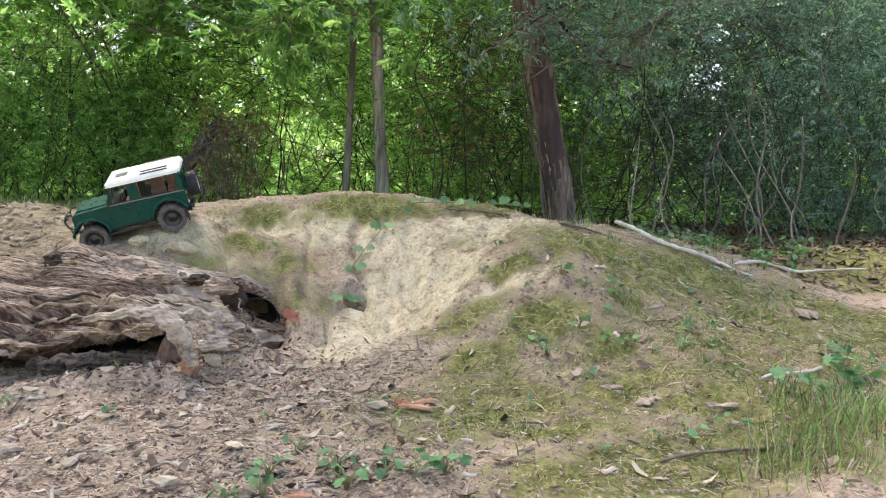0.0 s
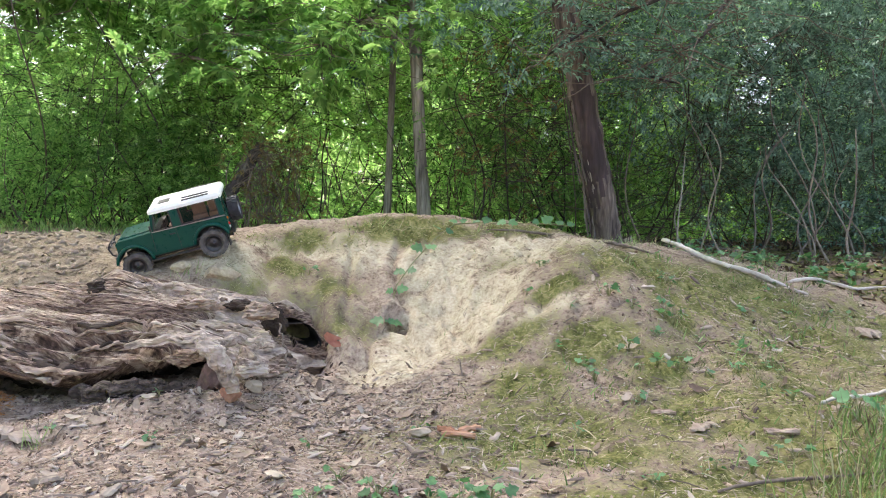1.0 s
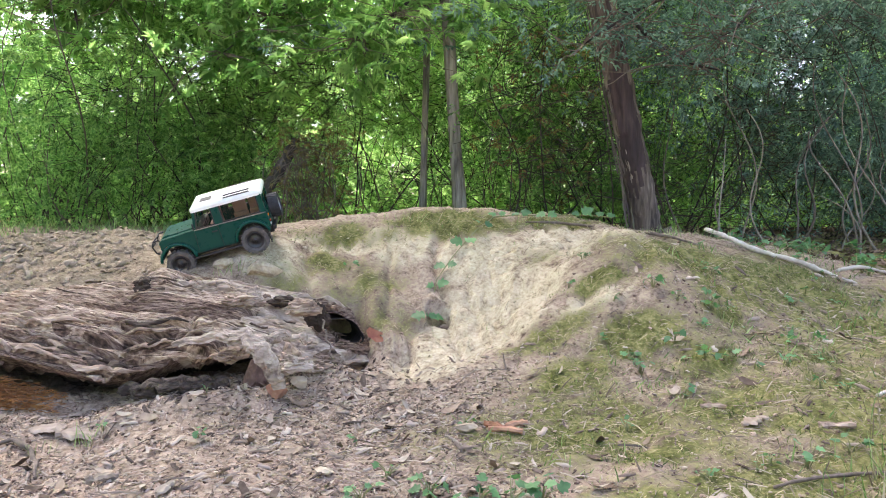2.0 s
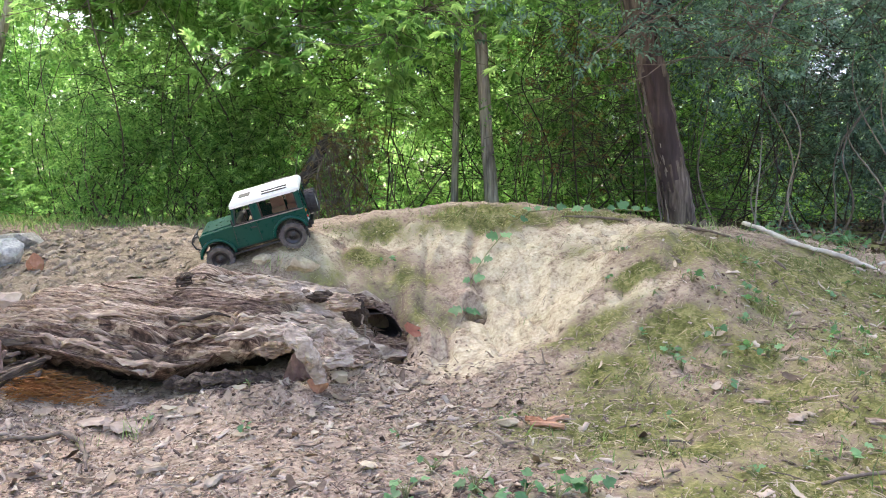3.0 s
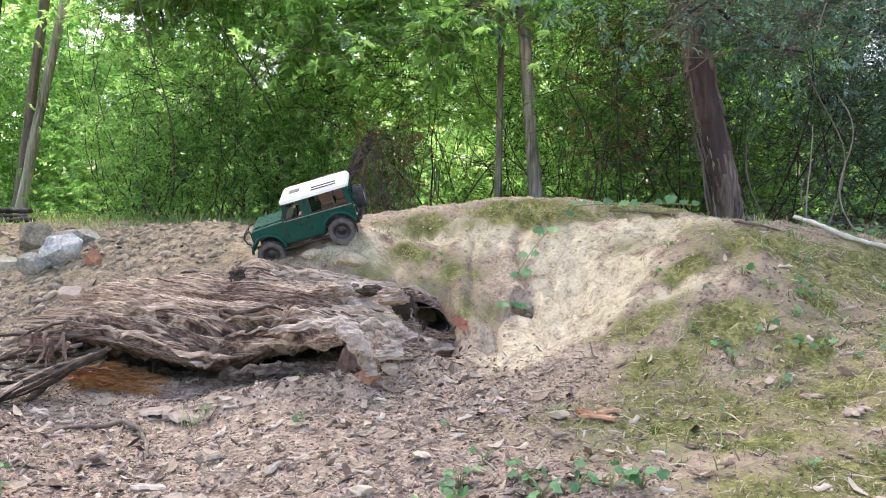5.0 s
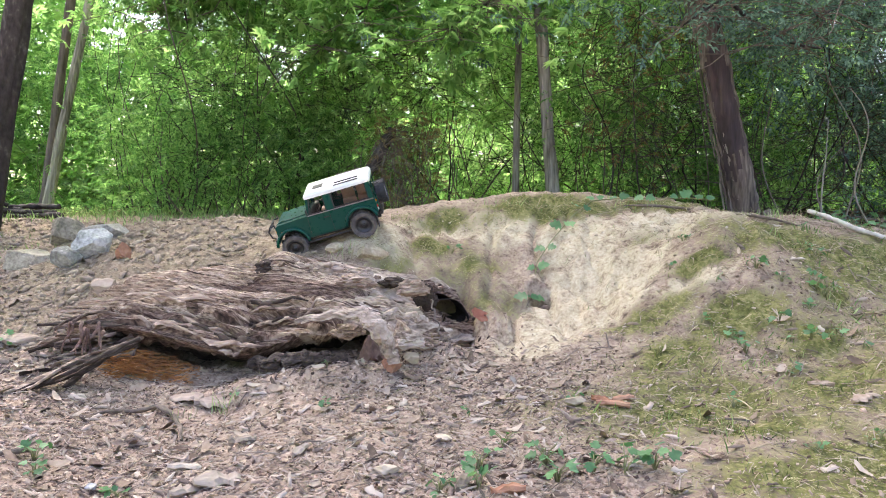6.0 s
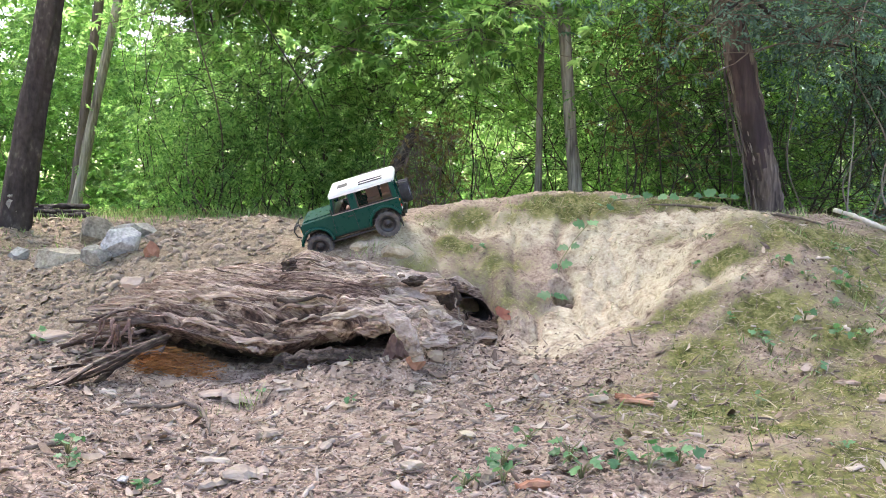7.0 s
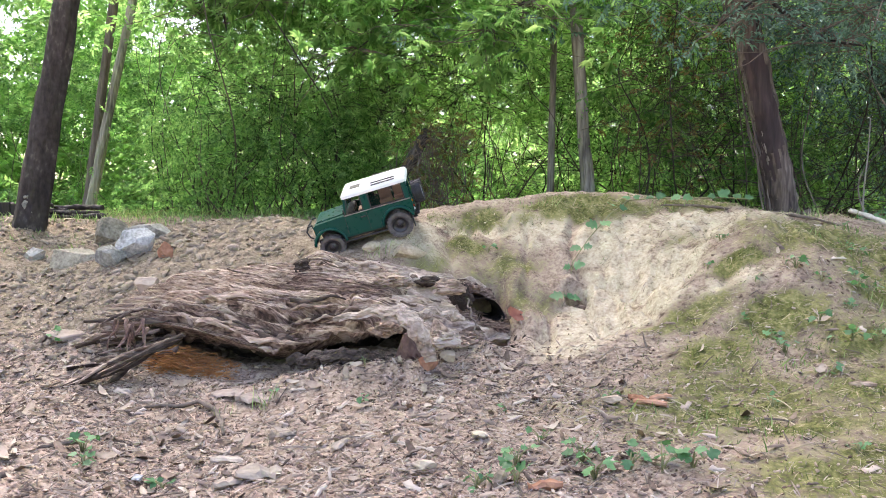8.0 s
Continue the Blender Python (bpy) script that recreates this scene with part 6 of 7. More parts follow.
stone("stone", "low beige stone half sunk beside the pile", "stone", (-1.50, 3.10), (0.32, 0.20, 0.12), STONE_BEIGE, 3, -8, group=PILE, sink=0.42)
stone("stone", "small grey stone beside the pile", "stone", (-1.72, 3.23), (0.12, 0.09, 0.085), STONE_GREY, 6, 0, group=PILE, sink=0.38)
stone("brick_piece", "broken red-brown brick piece beside stones", "brick", (-1.062, 2.92), (0.075, 0.06, 0.09), BRICK, 23, 20, sink=0.3)
stone("flat_stone", "flat earth-coloured stone set in clay behind the log", "stone", (-1.025, 2.64), (0.11, 0.07, 0.10), STONE_EARTH, 8, 8, sink=0.2)
stone("stone_slab", "earth-coloured worn slab sunk in the litter", "slab", (-1.17, 2.36), (0.17, 0.11, 0.05), STONE_EARTH, 9, 4, sink=0.42)
stone("pebble", "pale cream pebble in the litter", "pebble", (0.359, 1.82), (0.062, 0.04, 0.026), STONE_TAN, 10, 8, sink=0.2)
stone("pebble", "white chip of stone on litter", "pebble", (-0.614, 1.50), (0.030, 0.024, 0.022), STONE_WHITE, 11, 8, sink=0.1)
stone("brick_piece", "orange brick chip below the root", "brick", (-0.070, 2.095), (0.075, 0.045, 0.045), BRICK, 12, 15, sink=0.15)
stone("clay_lump", "dull reddish lump of clay under the log", "clay lump", (-0.13, 2.18), (0.13, 0.09, 0.12), CLAY_RED, 21, 30, sink=0.42)
stone("pebble", "pale round stone beside the root", "pebble", (-0.018, 2.165), (0.055, 0.03, 0.045), STONE_TAN, 14, 0, sink=0.1)
stone("pebble", "grey flat pebble in the litter", "pebble", (-0.06, 1.48), (0.070, 0.045, 0.022), STONE_TAN, 15, 12, sink=0.1)
stone("pebble", "tan stone in the litter", "pebble", (0.05, 1.64), (0.055, 0.04, 0.022), STONE_TAN, 16, -12, sink=0.1)

stone("clay_clod", "pale broken clod of clay before the wheel", "clod", (-0.165, 2.69), (0.17, 0.10, 0.075), CLOD_CLAY, 31, 8, sink=0.42)
stone("clay_clod", "small pale clod of clay on the bank", "clod", (-0.28, 2.71), (0.09, 0.06, 0.05), CLOD_CLAY, 32, 40, sink=0.4)
stone("bark_piece", "dark brown bark piece in the bank's hollow", "bark", (0.41, 2.585), (0.085, 0.05, 0.085), WOOD_MID, 17, 25, sink=0.0)

# ---- litter ----
FIBRE = material("wood_fibre", [(0.09, 0.066, 0.052), (0.23, 0.178, 0.142), (0.40, 0.33, 0.27)], 18, 0.9, 0.0, 90, island=0.8, spread=0.7)
CHIP = material("wood_chip", [(0.075, 0.052, 0.041), (0.235, 0.175, 0.138), (0.36, 0.285, 0.23), (0.46, 0.39, 0.325)], 18, 0.9, 0.5, 90, (0.4, 1, 1), island=0.75, spread=0.7)
DEAD_LEAF = material("dead_leaf", [(0.09, 0.058, 0.04), (0.225, 0.158, 0.113), (0.335, 0.258, 0.193), (0.42, 0.35, 0.275)], 18, 0.8, 0.3, 90, island=0.8, spread=0.7)
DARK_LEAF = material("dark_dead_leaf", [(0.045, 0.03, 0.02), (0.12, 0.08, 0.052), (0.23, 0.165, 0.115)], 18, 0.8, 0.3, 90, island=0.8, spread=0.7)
EARTH = material("earth_clod", [(0.15, 0.114, 0.081), (0.26, 0.203, 0.15), (0.37, 0.30, 0.228)], 18, 0.95, 0.8, 90, island=0.3)
CLAY_CRUMB = material("clay_crumb", [(0.28, 0.222, 0.153), (0.41, 0.332, 0.232), (0.52, 0.438, 0.325)], 18, 0.95, 0.5, 90, island=0.5)
STRAW = material("dry_straw", [(0.13, 0.098, 0.06), (0.28, 0.225, 0.135), (0.43, 0.365, 0.24)], 18, 0.8, 0.0, 90, island=0.7)
THATCH = material("dead_thatch", [(0.20, 0.145, 0.095), (0.36, 0.275, 0.185), (0.50, 0.405, 0.275)], 18, 0.9, 0.0, 90, island=0.7)
MOSS_BLADE = material("moss_blade", [(0.04, 0.064, 0.013), (0.092, 0.128, 0.027), (0.185, 0.21, 0.062)], 8, 0.8, 0.0, 60, island=0.6, through_light=0.25)
GRASS = material("grass_blade", [(0.08, 0.15, 0.04), (0.17, 0.28, 0.085), (0.32, 0.40, 0.17)], 8, 0.6, 0.0, 60, island=0.5, through_light=0.3)
RED_LEAF = material("red_dead_leaf", [(0.20, 0.055, 0.035), (0.34, 0.115, 0.07), (0.42, 0.20, 0.13)], 30, 0.7, 0.3, 90)


def scatter(n, lo, hi, weight, r):
    """Places drawn over a rectangle, kept in step with weight(x, y)."""
    x, y = r.uniform(lo[0], hi[0], n), r.uniform(lo[1], hi[1], n)
    k = r.uniform(0, 1, n) < weight(x, y)
    return x[k], y[k]


def littered(x, y):
    """How thick the litter lies: deep on the floor, thin on clay and moss."""
    floor = smooth(2.5, 2.15, y) * (0.3 + 0.7 * smooth(0.75, 0.1, x))
    bank = 0.05 + 0.2 * smooth(0.9, 1.6, x)
    thin = (1 - 0.9 * blobs(x, y, CLAY)) * (1 - 0.75 * blobs(x, y, MOSS))
    return np.maximum(floor, bank) * thin * (0.35 + 0.9 * vnoise(x * 3.5, y * 3.5, 91))


def strew(name, label, n, lo, hi, weight, size, mat, shape, seed, tilt=0.3, lift=0.002, narrow=(0.5, 1.0), frames=lying):
    r = np.random.default_rng(seed)
    x, y = scatter(n, lo, hi, weight, r)
    s = size[0] * np.exp(size[1] * np.clip(r.normal(0, 1, len(x)), -2, 1.9))
    p = np.stack([x, y, height(x, y) + lift], 1)
    M = frames(x, y, r, tilt)
    M = M * np.stack([np.ones(len(x)), r.uniform(narrow[0], narrow[1], len(x)), np.ones(len(x))], 1)[:, None, :]
    me = bulk(name, p, s, mat, r, shape, frames=M)
    return tagged(new(name, me), label, "litter", kind="stuff")


strew("wood_chips", "grey and tan wood chips strewn on soil", 13000, (-1.9, 0.95), (2.2, 2.6), littered, (0.0115, 0.65), CHIP, (SHARD_V, SHARD_F), 101, 0.45, 0.002, (0.25, 0.75))
strew("bark_bits", "small bark crumbs on soil", 22000, (-1.5, 1.1), (1.8, 2.5), littered, (0.0065, 0.55), CHIP, (SHARD_V, SHARD_F), 102, 0.6, 0.001, (0.3, 0.9))
strew("wood_fibres", "fine grey wood fibres matted on soil", 26000, (-1.7, 1.0), (1.7, 2.55), littered, (0.019, 0.5), FIBRE, (STRAW_V, STRAW_F), 115, 0.3, 0.003, (0.8, 2.2))
strew("dead_leaves", "curled brown dead leaves", 2600, (-1.9, 0.95), (2.4, 2.7), littered, (0.026, 0.35), DEAD_LEAF, (CURL_V, CURL_F), 103, 0.3, 0.004)
strew("fallen_twigs", "thin fallen twigs and rootlets", 2200, (-1.8, 0.95), (2.2, 2.6), littered, (0.032, 0.5), TWIG, (STRAW_V, STRAW_F), 104, 0.2, 0.004, (0.6, 1.4))
strew("dry_straw", "dry straw lying on the mossy slope", 1900, (0.2, 1.1), (2.3, 3.1), lambda x, y: 0.75 * smooth(0.25, 0.6, x) * (1 - 0.8 * blobs(x, y, CLAY)) * vnoise(x * 4, y * 4, 93), (0.036, 0.35), STRAW, (STRAW_V, STRAW_F), 105, 0.22, 0.004, (0.4, 0.9))
strew("thatch", "grey-tan dead grass thatch on the slope", 34000, (-0.4, 1.1), (2.2, 3.1), lambda x, y: 0.9 * np.maximum(smooth(0.3, 0.7, x), np.maximum(0.8 * blobs(x, y, THIN), blobs(x, y, STRAWY))) * (1 - 0.9 * blobs(x, y, CLAY)) * vnoise(x * 6, y * 6, 113), (0.014, 0.4), THATCH, (STRAW_V, STRAW_F), 114, 0.3, 0.003, (0.6, 1.3))
OLIVE_THATCH = material("olive_thatch", [(0.13, 0.118, 0.05), (0.26, 0.234, 0.108), (0.41, 0.37, 0.205)], 18, 0.9, 0.0, 90, island=0.8)
SOIL_CRUMB = material("soil_crumb", [(0.105, 0.065, 0.047), (0.265, 0.183, 0.137), (0.42, 0.31, 0.235)], 18, 0.95, 0.5, 90, island=0.7)
WOOD_CRUMB = material("rotten_wood_crumb", [(0.05, 0.032, 0.025), (0.20, 0.14, 0.11), (0.42, 0.33, 0.27)], 18, 0.95, 0.5, 90, island=0.8)
strew("bank_thatch", "olive dead moss and thatch on the bank", 90000, (-0.45, 1.3), (1.9, 3.1), lambda x, y: np.clip(1.3 * np.maximum(np.maximum(blobs(x, y, THIN), 0.7 * blobs(x, y, STRAWY)), 0.5 * blobs(x, y, MOSS)) * (1.5 * vnoise(x * 10, y * 10, 121) - 0.2), 0, 1), (0.011, 0.4), OLIVE_THATCH, (STRAW_V, STRAW_F), 121, 0.35, 0.002, (0.7, 1.5))
strew("soil_crumbs", "fine grey-brown crumbs of mulch", 36000, (-1.3, 1.15), (1.8, 2.5), littered, (0.0062, 0.45), SOIL_CRUMB, (CLOD_V, CLOD_F), 122, 0.6, 0.0, (0.7, 1.2))
strew("terrace_crumbs", "brown crumbs of earth on the terrace", 14000, (-2.4, 2.2), (0.0, 4.2), lambda x, y: 0.9 * smooth(-0.15, -0.6, x + 0.25 * (y - 2.6)) * (0.2 + vnoise(x * 4, y * 4, 124)), (0.0072, 0.75), EARTH, (SHARD_V * np.array([1, 1, 2.2]), SHARD_F), 124, 0.5, 0.0, (0.6, 1.1))
strew("rotten_crumbs", "crumbled rotten wood at the foot of the log", 4500, (-1.05, 1.95), (0.28, 2.5), lambda x, y: 0.9 * np.maximum(smooth(-0.25, -0.05, x) * smooth(0.26, 0.12, x) * smooth(2.05, 2.2, y), smooth(2.0, 2.12, y) * smooth(2.2, 2.1, y)), (0.0075, 0.5), WOOD_CRUMB, (CHIP_V * np.array([1, 1, 1.5]), CHIP_F), 123, 0.7, 0.0, (0.4, 1.0))
strew("earth_clods", "crumbs and clods of pale earth", 2600, (-2.4, 2.2), (-0.3, 4.2), lambda x, y: 0.9 * smooth(-0.3, -0.9, x + 0.25 * (y - 2.6)) * (0.15 + vnoise(x * 3, y * 3, 94)), (0.0062, 0.6), EARTH, (CLOD_V, CLOD_F), 106, 0.6, 0.001, (0.7, 1.1))
strew("earth_flakes", "flat crumbs of pale earth", 10000, (-2.4, 2.2), (-0.3, 4.2), lambda x, y: 0.9 * smooth(-0.3, -0.9, x + 0.25 * (y - 2.6)) * (0.15 + vnoise(x * 3, y * 3, 94)), (0.010, 0.75), EARTH, (SHARD_V * np.array([1, 1, 2.0]), SHARD_F), 112, 0.5, 0.001, (0.7, 1.1))
strew("clay_crumbs", "small crumbs of pale clay", 7000, (-0.4, 2.0), (1.6, 3.1), lambda x, y: 0.6 * smooth(2.1, 2.4, y) * (0.06 + blobs(x, y, CLAY)) * (0.2 + vnoise(x * 5, y * 5, 95)), (0.0045, 0.7), CLAY_CRUMB, (CLOD_V, CLOD_F), 107, 0.5, 0.0, (0.7, 1.1))


def standing(x, y, r, tilt):
    return upright(len(x), r, tilt)


def mossy(x, y):
    return np.clip(1.6 * np.maximum(blobs(x, y, MOSS), 0.12 * blobs(x, y, THIN)) * (1.5 * vnoise(x * 11, y * 11, 96) + 1.3 * vnoise(x * 34, y * 34, 97) - 0.85), 0, 1)


strew("moss", "yellow-green moss cushions on the bank", 150000, (-0.3, 1.25), (2.1, 3.1), mossy, (0.0085, 0.4), MOSS_BLADE, (BLADE_V, BLADE_F), 108, 0.8, -0.001, (1.2, 2.8), standing)
strew("short_grass", "thin short grass on the slope", 9000, (0.25, 1.2), (2.2, 3.1), lambda x, y: 0.4 * smooth(0.3, 0.7, x) * (1 - 0.9 * blobs(x, y, CLAY)) * smooth(0.45, 0.7, vnoise(x * 5, y * 5, 98)), (0.02, 0.4), GRASS, (BLADE_V, BLADE_F), 109, 0.5, -0.002, (0.5, 0.9), standing)
strew("verge_grass", "green grass along the wood's edge", 9000, (-3.8, 3.9), (0.2, 5.3), lambda x, y: smooth(4.0, 4.7, y + 0.25 * np.abs(x + 1.0)) * (0.2 + 0.8 * vnoise(x * 3, y * 3, 99)), (0.034, 0.4), GRASS, (BLADE_V, BLADE_F), 110, 0.45, -0.005, (0.5, 0.9), standing)
strew("foot_grass", "thin grass round the foot of the tree", 3000, (-2.8, 3.15), (-1.25, 4.1), lambda x, y: 0.8 * smooth(-1.2, -1.7, x) * vnoise(x * 4, y * 4, 137), (0.022, 0.4), GRASS, (BLADE_V, BLADE_F), 137, 0.6, -0.003, (0.5, 0.9), standing)
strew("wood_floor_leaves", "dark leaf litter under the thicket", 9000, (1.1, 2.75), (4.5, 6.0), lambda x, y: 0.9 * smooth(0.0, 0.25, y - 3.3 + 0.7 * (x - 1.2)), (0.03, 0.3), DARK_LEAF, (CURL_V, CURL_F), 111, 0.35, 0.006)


# ---- larger single bits of wood and leaf ----
def chip_thing(at, size, turn, label, mat=CHIP, name="wood_chip", seed=0, group="large wood chips"):
    r = np.random.default_rng(seed + 900)
    n = 9
    ln = np.linspace(-0.5, 0.5, n)
    pts = np.stack([ln * size[0], 0.06 * size[1] * np.sin(ln * 5 + seed), 0.15 * size[2] * np.cos(ln * 4)], 1)
    v, f = ribbon(pts, np.interp(np.abs(ln), [0, 0.35, 0.5], [0.5, 0.42, 0.18]) * size[1], size[2] / 2, seed + 50)
    ob = new(name, mesh_of(name, v, f, mat, False))
    ob.matrix_world = Matrix.Translation(on_ground(at[0], at[1], size[2] * 0.5 + 0.003)) @ pose(0, 0, 0, r.uniform(-35, -15), r.uniform(-8, 8), turn)
    return tagged(ob, label, "wood chip", group)


CHIP_PALE = material("pale_wood_chip", [(0.18, 0.14, 0.107), (0.31, 0.25, 0.195), (0.45, 0.38, 0.305)], 18, 0.9, 0.6, 90, (0.3, 1, 1), per_object=0.4)
CHIP_RED = material("red_brown_bark", [(0.16, 0.06, 0.03), (0.33, 0.15, 0.085), (0.45, 0.25, 0.16)], 18, 0.9, 0.6, 90, (0.3, 1, 1), per_object=0.4)
chip_thing((-0.371, 1.47), (0.085, 0.045, 0.018), 25, "large pale splintered wood chip", CHIP_PALE, seed=1)
chip_thing((-0.42, 1.44), (0.07, 0.022, 0.014), 50, "pale wood chip leaning on another", CHIP_PALE, seed=2)
chip_thing((-0.46, 1.57), (0.065, 0.02, 0.012), 4, "yellowish strip of wood", CHIP_PALE, seed=3)
chip_thing((-0.38, 1.72), (0.06, 0.02, 0.015), 30, "pinkish wood chip in the litter", CHIP_PALE, seed=4)
chip_thing((-0.52, 2.04), (0.10, 0.045, 0.014), 8, "broad tan flake below the log", CHIP, seed=5)
chip_thing((-0.60, 2.07), (0.09, 0.03, 0.012), -10, "broad tan flake below the log", CHIP, seed=6)
chip_thing((-0.24, 1.62), (0.05, 0.018, 0.01), 60, "pale curled wood chip", CHIP_PALE, seed=7)
chip_thing((0.44, 1.79), (0.075, 0.016, 0.014), -14, "red-brown strip of dry bark", CHIP_RED, seed=8)
chip_thing((0.47, 1.82), (0.06, 0.014, 0.012), 22, "red-brown strip of dry bark", CHIP_RED, seed=9)
chip_thing((0.42, 1.82), (0.05, 0.014, 0.012), -40, "red-brown strip of dry bark", CHIP_RED, seed=10)
chip_thing((0.155, 1.35), (0.06, 0.018, 0.014), 5, "red-brown strip of dry bark", CHIP_RED, seed=11)
chip_thing((0.901, 1.76), (0.055, 0.016, 0.012), -35, "short grey broken twig", WOOD_ROTTEN, seed=12)
chip_thing((1.077, 1.58), (0.07, 0.014, 0.012), -22, "stub of brown broken branch", WOOD_ROTTEN, seed=13)
chip_thing((0.931, 1.65), (0.05, 0.025, 0.01), 15, "crumpled brown dead leaf", DEAD_LEAF, seed=14)
chip_thing((0.0, 2.24), (0.05, 0.025, 0.01), 12, "small pale flake beside the roots", CHIP_PALE, seed=15)
chip_thing((-0.82, 1.62), (0.09, 0.012, 0.010), 35, "brown strip of bark on litter", TWIG, seed=16)
chip_thing((-0.62, 1.80), (0.08, 0.013, 0.010), 20, "brown strip of bark on litter", TWIG, seed=17)
chip_thing((0.08, 1.40), (0.06, 0.02, 0.014), 70, "pale forked wood chip among seedlings", CHIP_PALE, seed=18)
chip_thing((1.75, 2.2), (0.09, 0.05, 0.02), 10, "dead curled tan leaf mass", DEAD_LEAF, seed=19)
red = bulk("dead_leaf", np.array([(0, 0, 0.0)]), [0.075], RED_LEAF, np.random.default_rng(1), (CURL_V, CURL_F), frames=np.eye(3)[None])
lf = new("dead_leaf", red)
lf.matrix_world = Matrix.Translation(on_ground(0.187, 2.45, 0.022)) @ pose(0, 0, 0, 55, 20, 30)
tagged(lf, "red-orange dead leaf beside the burrow", "leaf")


def stick(label, pts, radii, mat=TWIG, name="fallen_branch", up=0.0, sides=9):
    p = [tuple(on_ground(x, y, up + dz)) for x, y, dz in pts]
    s = np.linspace(0, len(p) - 1, len(p) * 6)
    q = np.stack([np.interp(s, np.arange(len(p)), np.array(p)[:, k]) for k in range(3)], 1)
    q[:, 2] += 0.004 * np.sin(s * 3.1)
    v, f = gnarled(tube(q, np.interp(s, np.arange(len(radii)), radii), sides, 0.3, len(pts)), max(radii) * 0.5, 40, len(pts))
    return tagged(new(name, mesh_of(name, v, f, mat, True)), label, "branch")


PALE_STICK = material("bleached_branch", [(0.28, 0.24, 0.20), (0.48, 0.44, 0.39), (0.66, 0.62, 0.56)], 20, 0.85, 0.5, 90)
stick("bleached fallen branch lying on the bank", [(1.40, 2.86, 0.03), (1.44, 2.70, 0.025), (1.53, 2.60, 0.02), (1.66, 2.58, 0.015), (1.82, 2.60, 0.01)], [0.008, 0.009, 0.007, 0.009, 0.005], PALE_STICK)
stick("thin bleached branch beside the thicket", [(1.76, 2.62, 0.02), (1.98, 2.78, 0.03), (2.25, 2.90, 0.02), (2.6, 2.95, 0.02)], [0.006, 0.006, 0.005, 0.003], PALE_STICK)
stick("bent root lying on the litter", [(-0.80, 1.96, 0.002), (-0.73, 2.0, 0.012), (-0.66, 2.02, 0.014), (-0.60, 1.97, 0.012), (-0.56, 1.88, 0.006), (-0.54, 1.82, 0.0)], [0.003, 0.005, 0.006, 0.006, 0.005, 0.003], TWIG, "root")
stick("thin pale twig on the slope", [(1.25, 1.70, 0.01), (1.34, 1.72, 0.014), (1.45, 1.74, 0.012)], [0.004, 0.005, 0.004], PALE_STICK, "twig")
stick("thin dark stick on the mossy slope", [(0.85, 1.42, 0.006), (1.0, 1.43, 0.01), (1.2, 1.40, 0.006)], [0.003, 0.004, 0.003], TWIG, "twig")
stick("dark buried root along the bank", [(0.75, 2.93, 0.004), (0.95, 2.90, 0.012), (1.15, 2.78, 0.008), (1.3, 2.68, 0.002)], [0.003, 0.006, 0.006, 0.003], TWIG, "root")

BARE = material("bare_grey_branch", [(0.07, 0.06, 0.05), (0.16, 0.138, 0.116), (0.27, 0.24, 0.21)], 20, 0.9, 0.5, 90, per_object=0.3)


def leaning_branch(label, a, b, thick, seed):
    foot = on_ground(a[0], a[1], 0.0)
    v, f = gnarled(tube(path_between(tuple(foot), b, 24, 0.07, seed), np.linspace(thick, thick * 0.4, 24), 8, 0.2, seed), thick * 0.4, 30, seed)
    tagged(new("leaning_branch", mesh_of("leaning_branch", v, f, BARE, True)), label, "branch", "bare branches in the thicket")


leaning_branch("bare grey branch leaning into the thicket", (2.30, 3.45), (1.93, 3.55, 0.42), 0.006, 1)
leaning_branch("thin bare branch curving up from the litter", (2.42, 3.45), (2.32, 3.6, 0.6), 0.005, 3)
leaning_branch("thin bare branch curving up from the litter", (2.45, 3.50), (2.25, 3.6, 0.9), 0.006, 4)
leaning_branch("thin bare branch curving up from the litter", (1.72, 3.40), (1.84, 3.6, 0.85), 0.005, 5)
leaning_branch("thin bare branch curving up from the litter", (2.62, 3.45), (2.72, 3.6, 1.0), 0.007, 6)

# ---- small plants ----
PLANT = material("seedling_leaf", [(0.05, 0.14, 0.055), (0.095, 0.225, 0.09), (0.17, 0.33, 0.145)], 12, 0.5, 0.0, 60, per_object=0.5, through_light=0.3)
STEM = material("green_stem", [(0.08, 0.12, 0.04), (0.2, 0.2, 0.09), (0.3, 0.25, 0.14)], 20, 0.7, 0.0, 90)


def leaf_mesh(size, seed):
    r = np.random.default_rng(seed)
    half = [(0.16, 0.02), (0.46, 0.14), (0.34, 0.30), (0.54, 0.52), (0.28, 0.60), (0.24, 0.80)]
    rim = [(0.0, 0.0)] + half + [(0.0, 1.0)] + [(-x, y) for x, y in half[::-1]]
    v = np.array([(0, 0.42, -0.05)] + [(x * r.uniform(0.85, 1.15), y, 0.05 * math.sin(9 * y + seed) - 0.12 * y * y) for x, y in rim]) * size * np.array([r.uniform(0.85, 1.15), 1, 1])
    return mesh_of("leaf", v, [(0, 1 + k, 1 + (k + 1) % len(rim)) for k in range(len(rim))], PLANT, True)


LEAVES = [leaf_mesh(0.03, k) for k in range(7)]


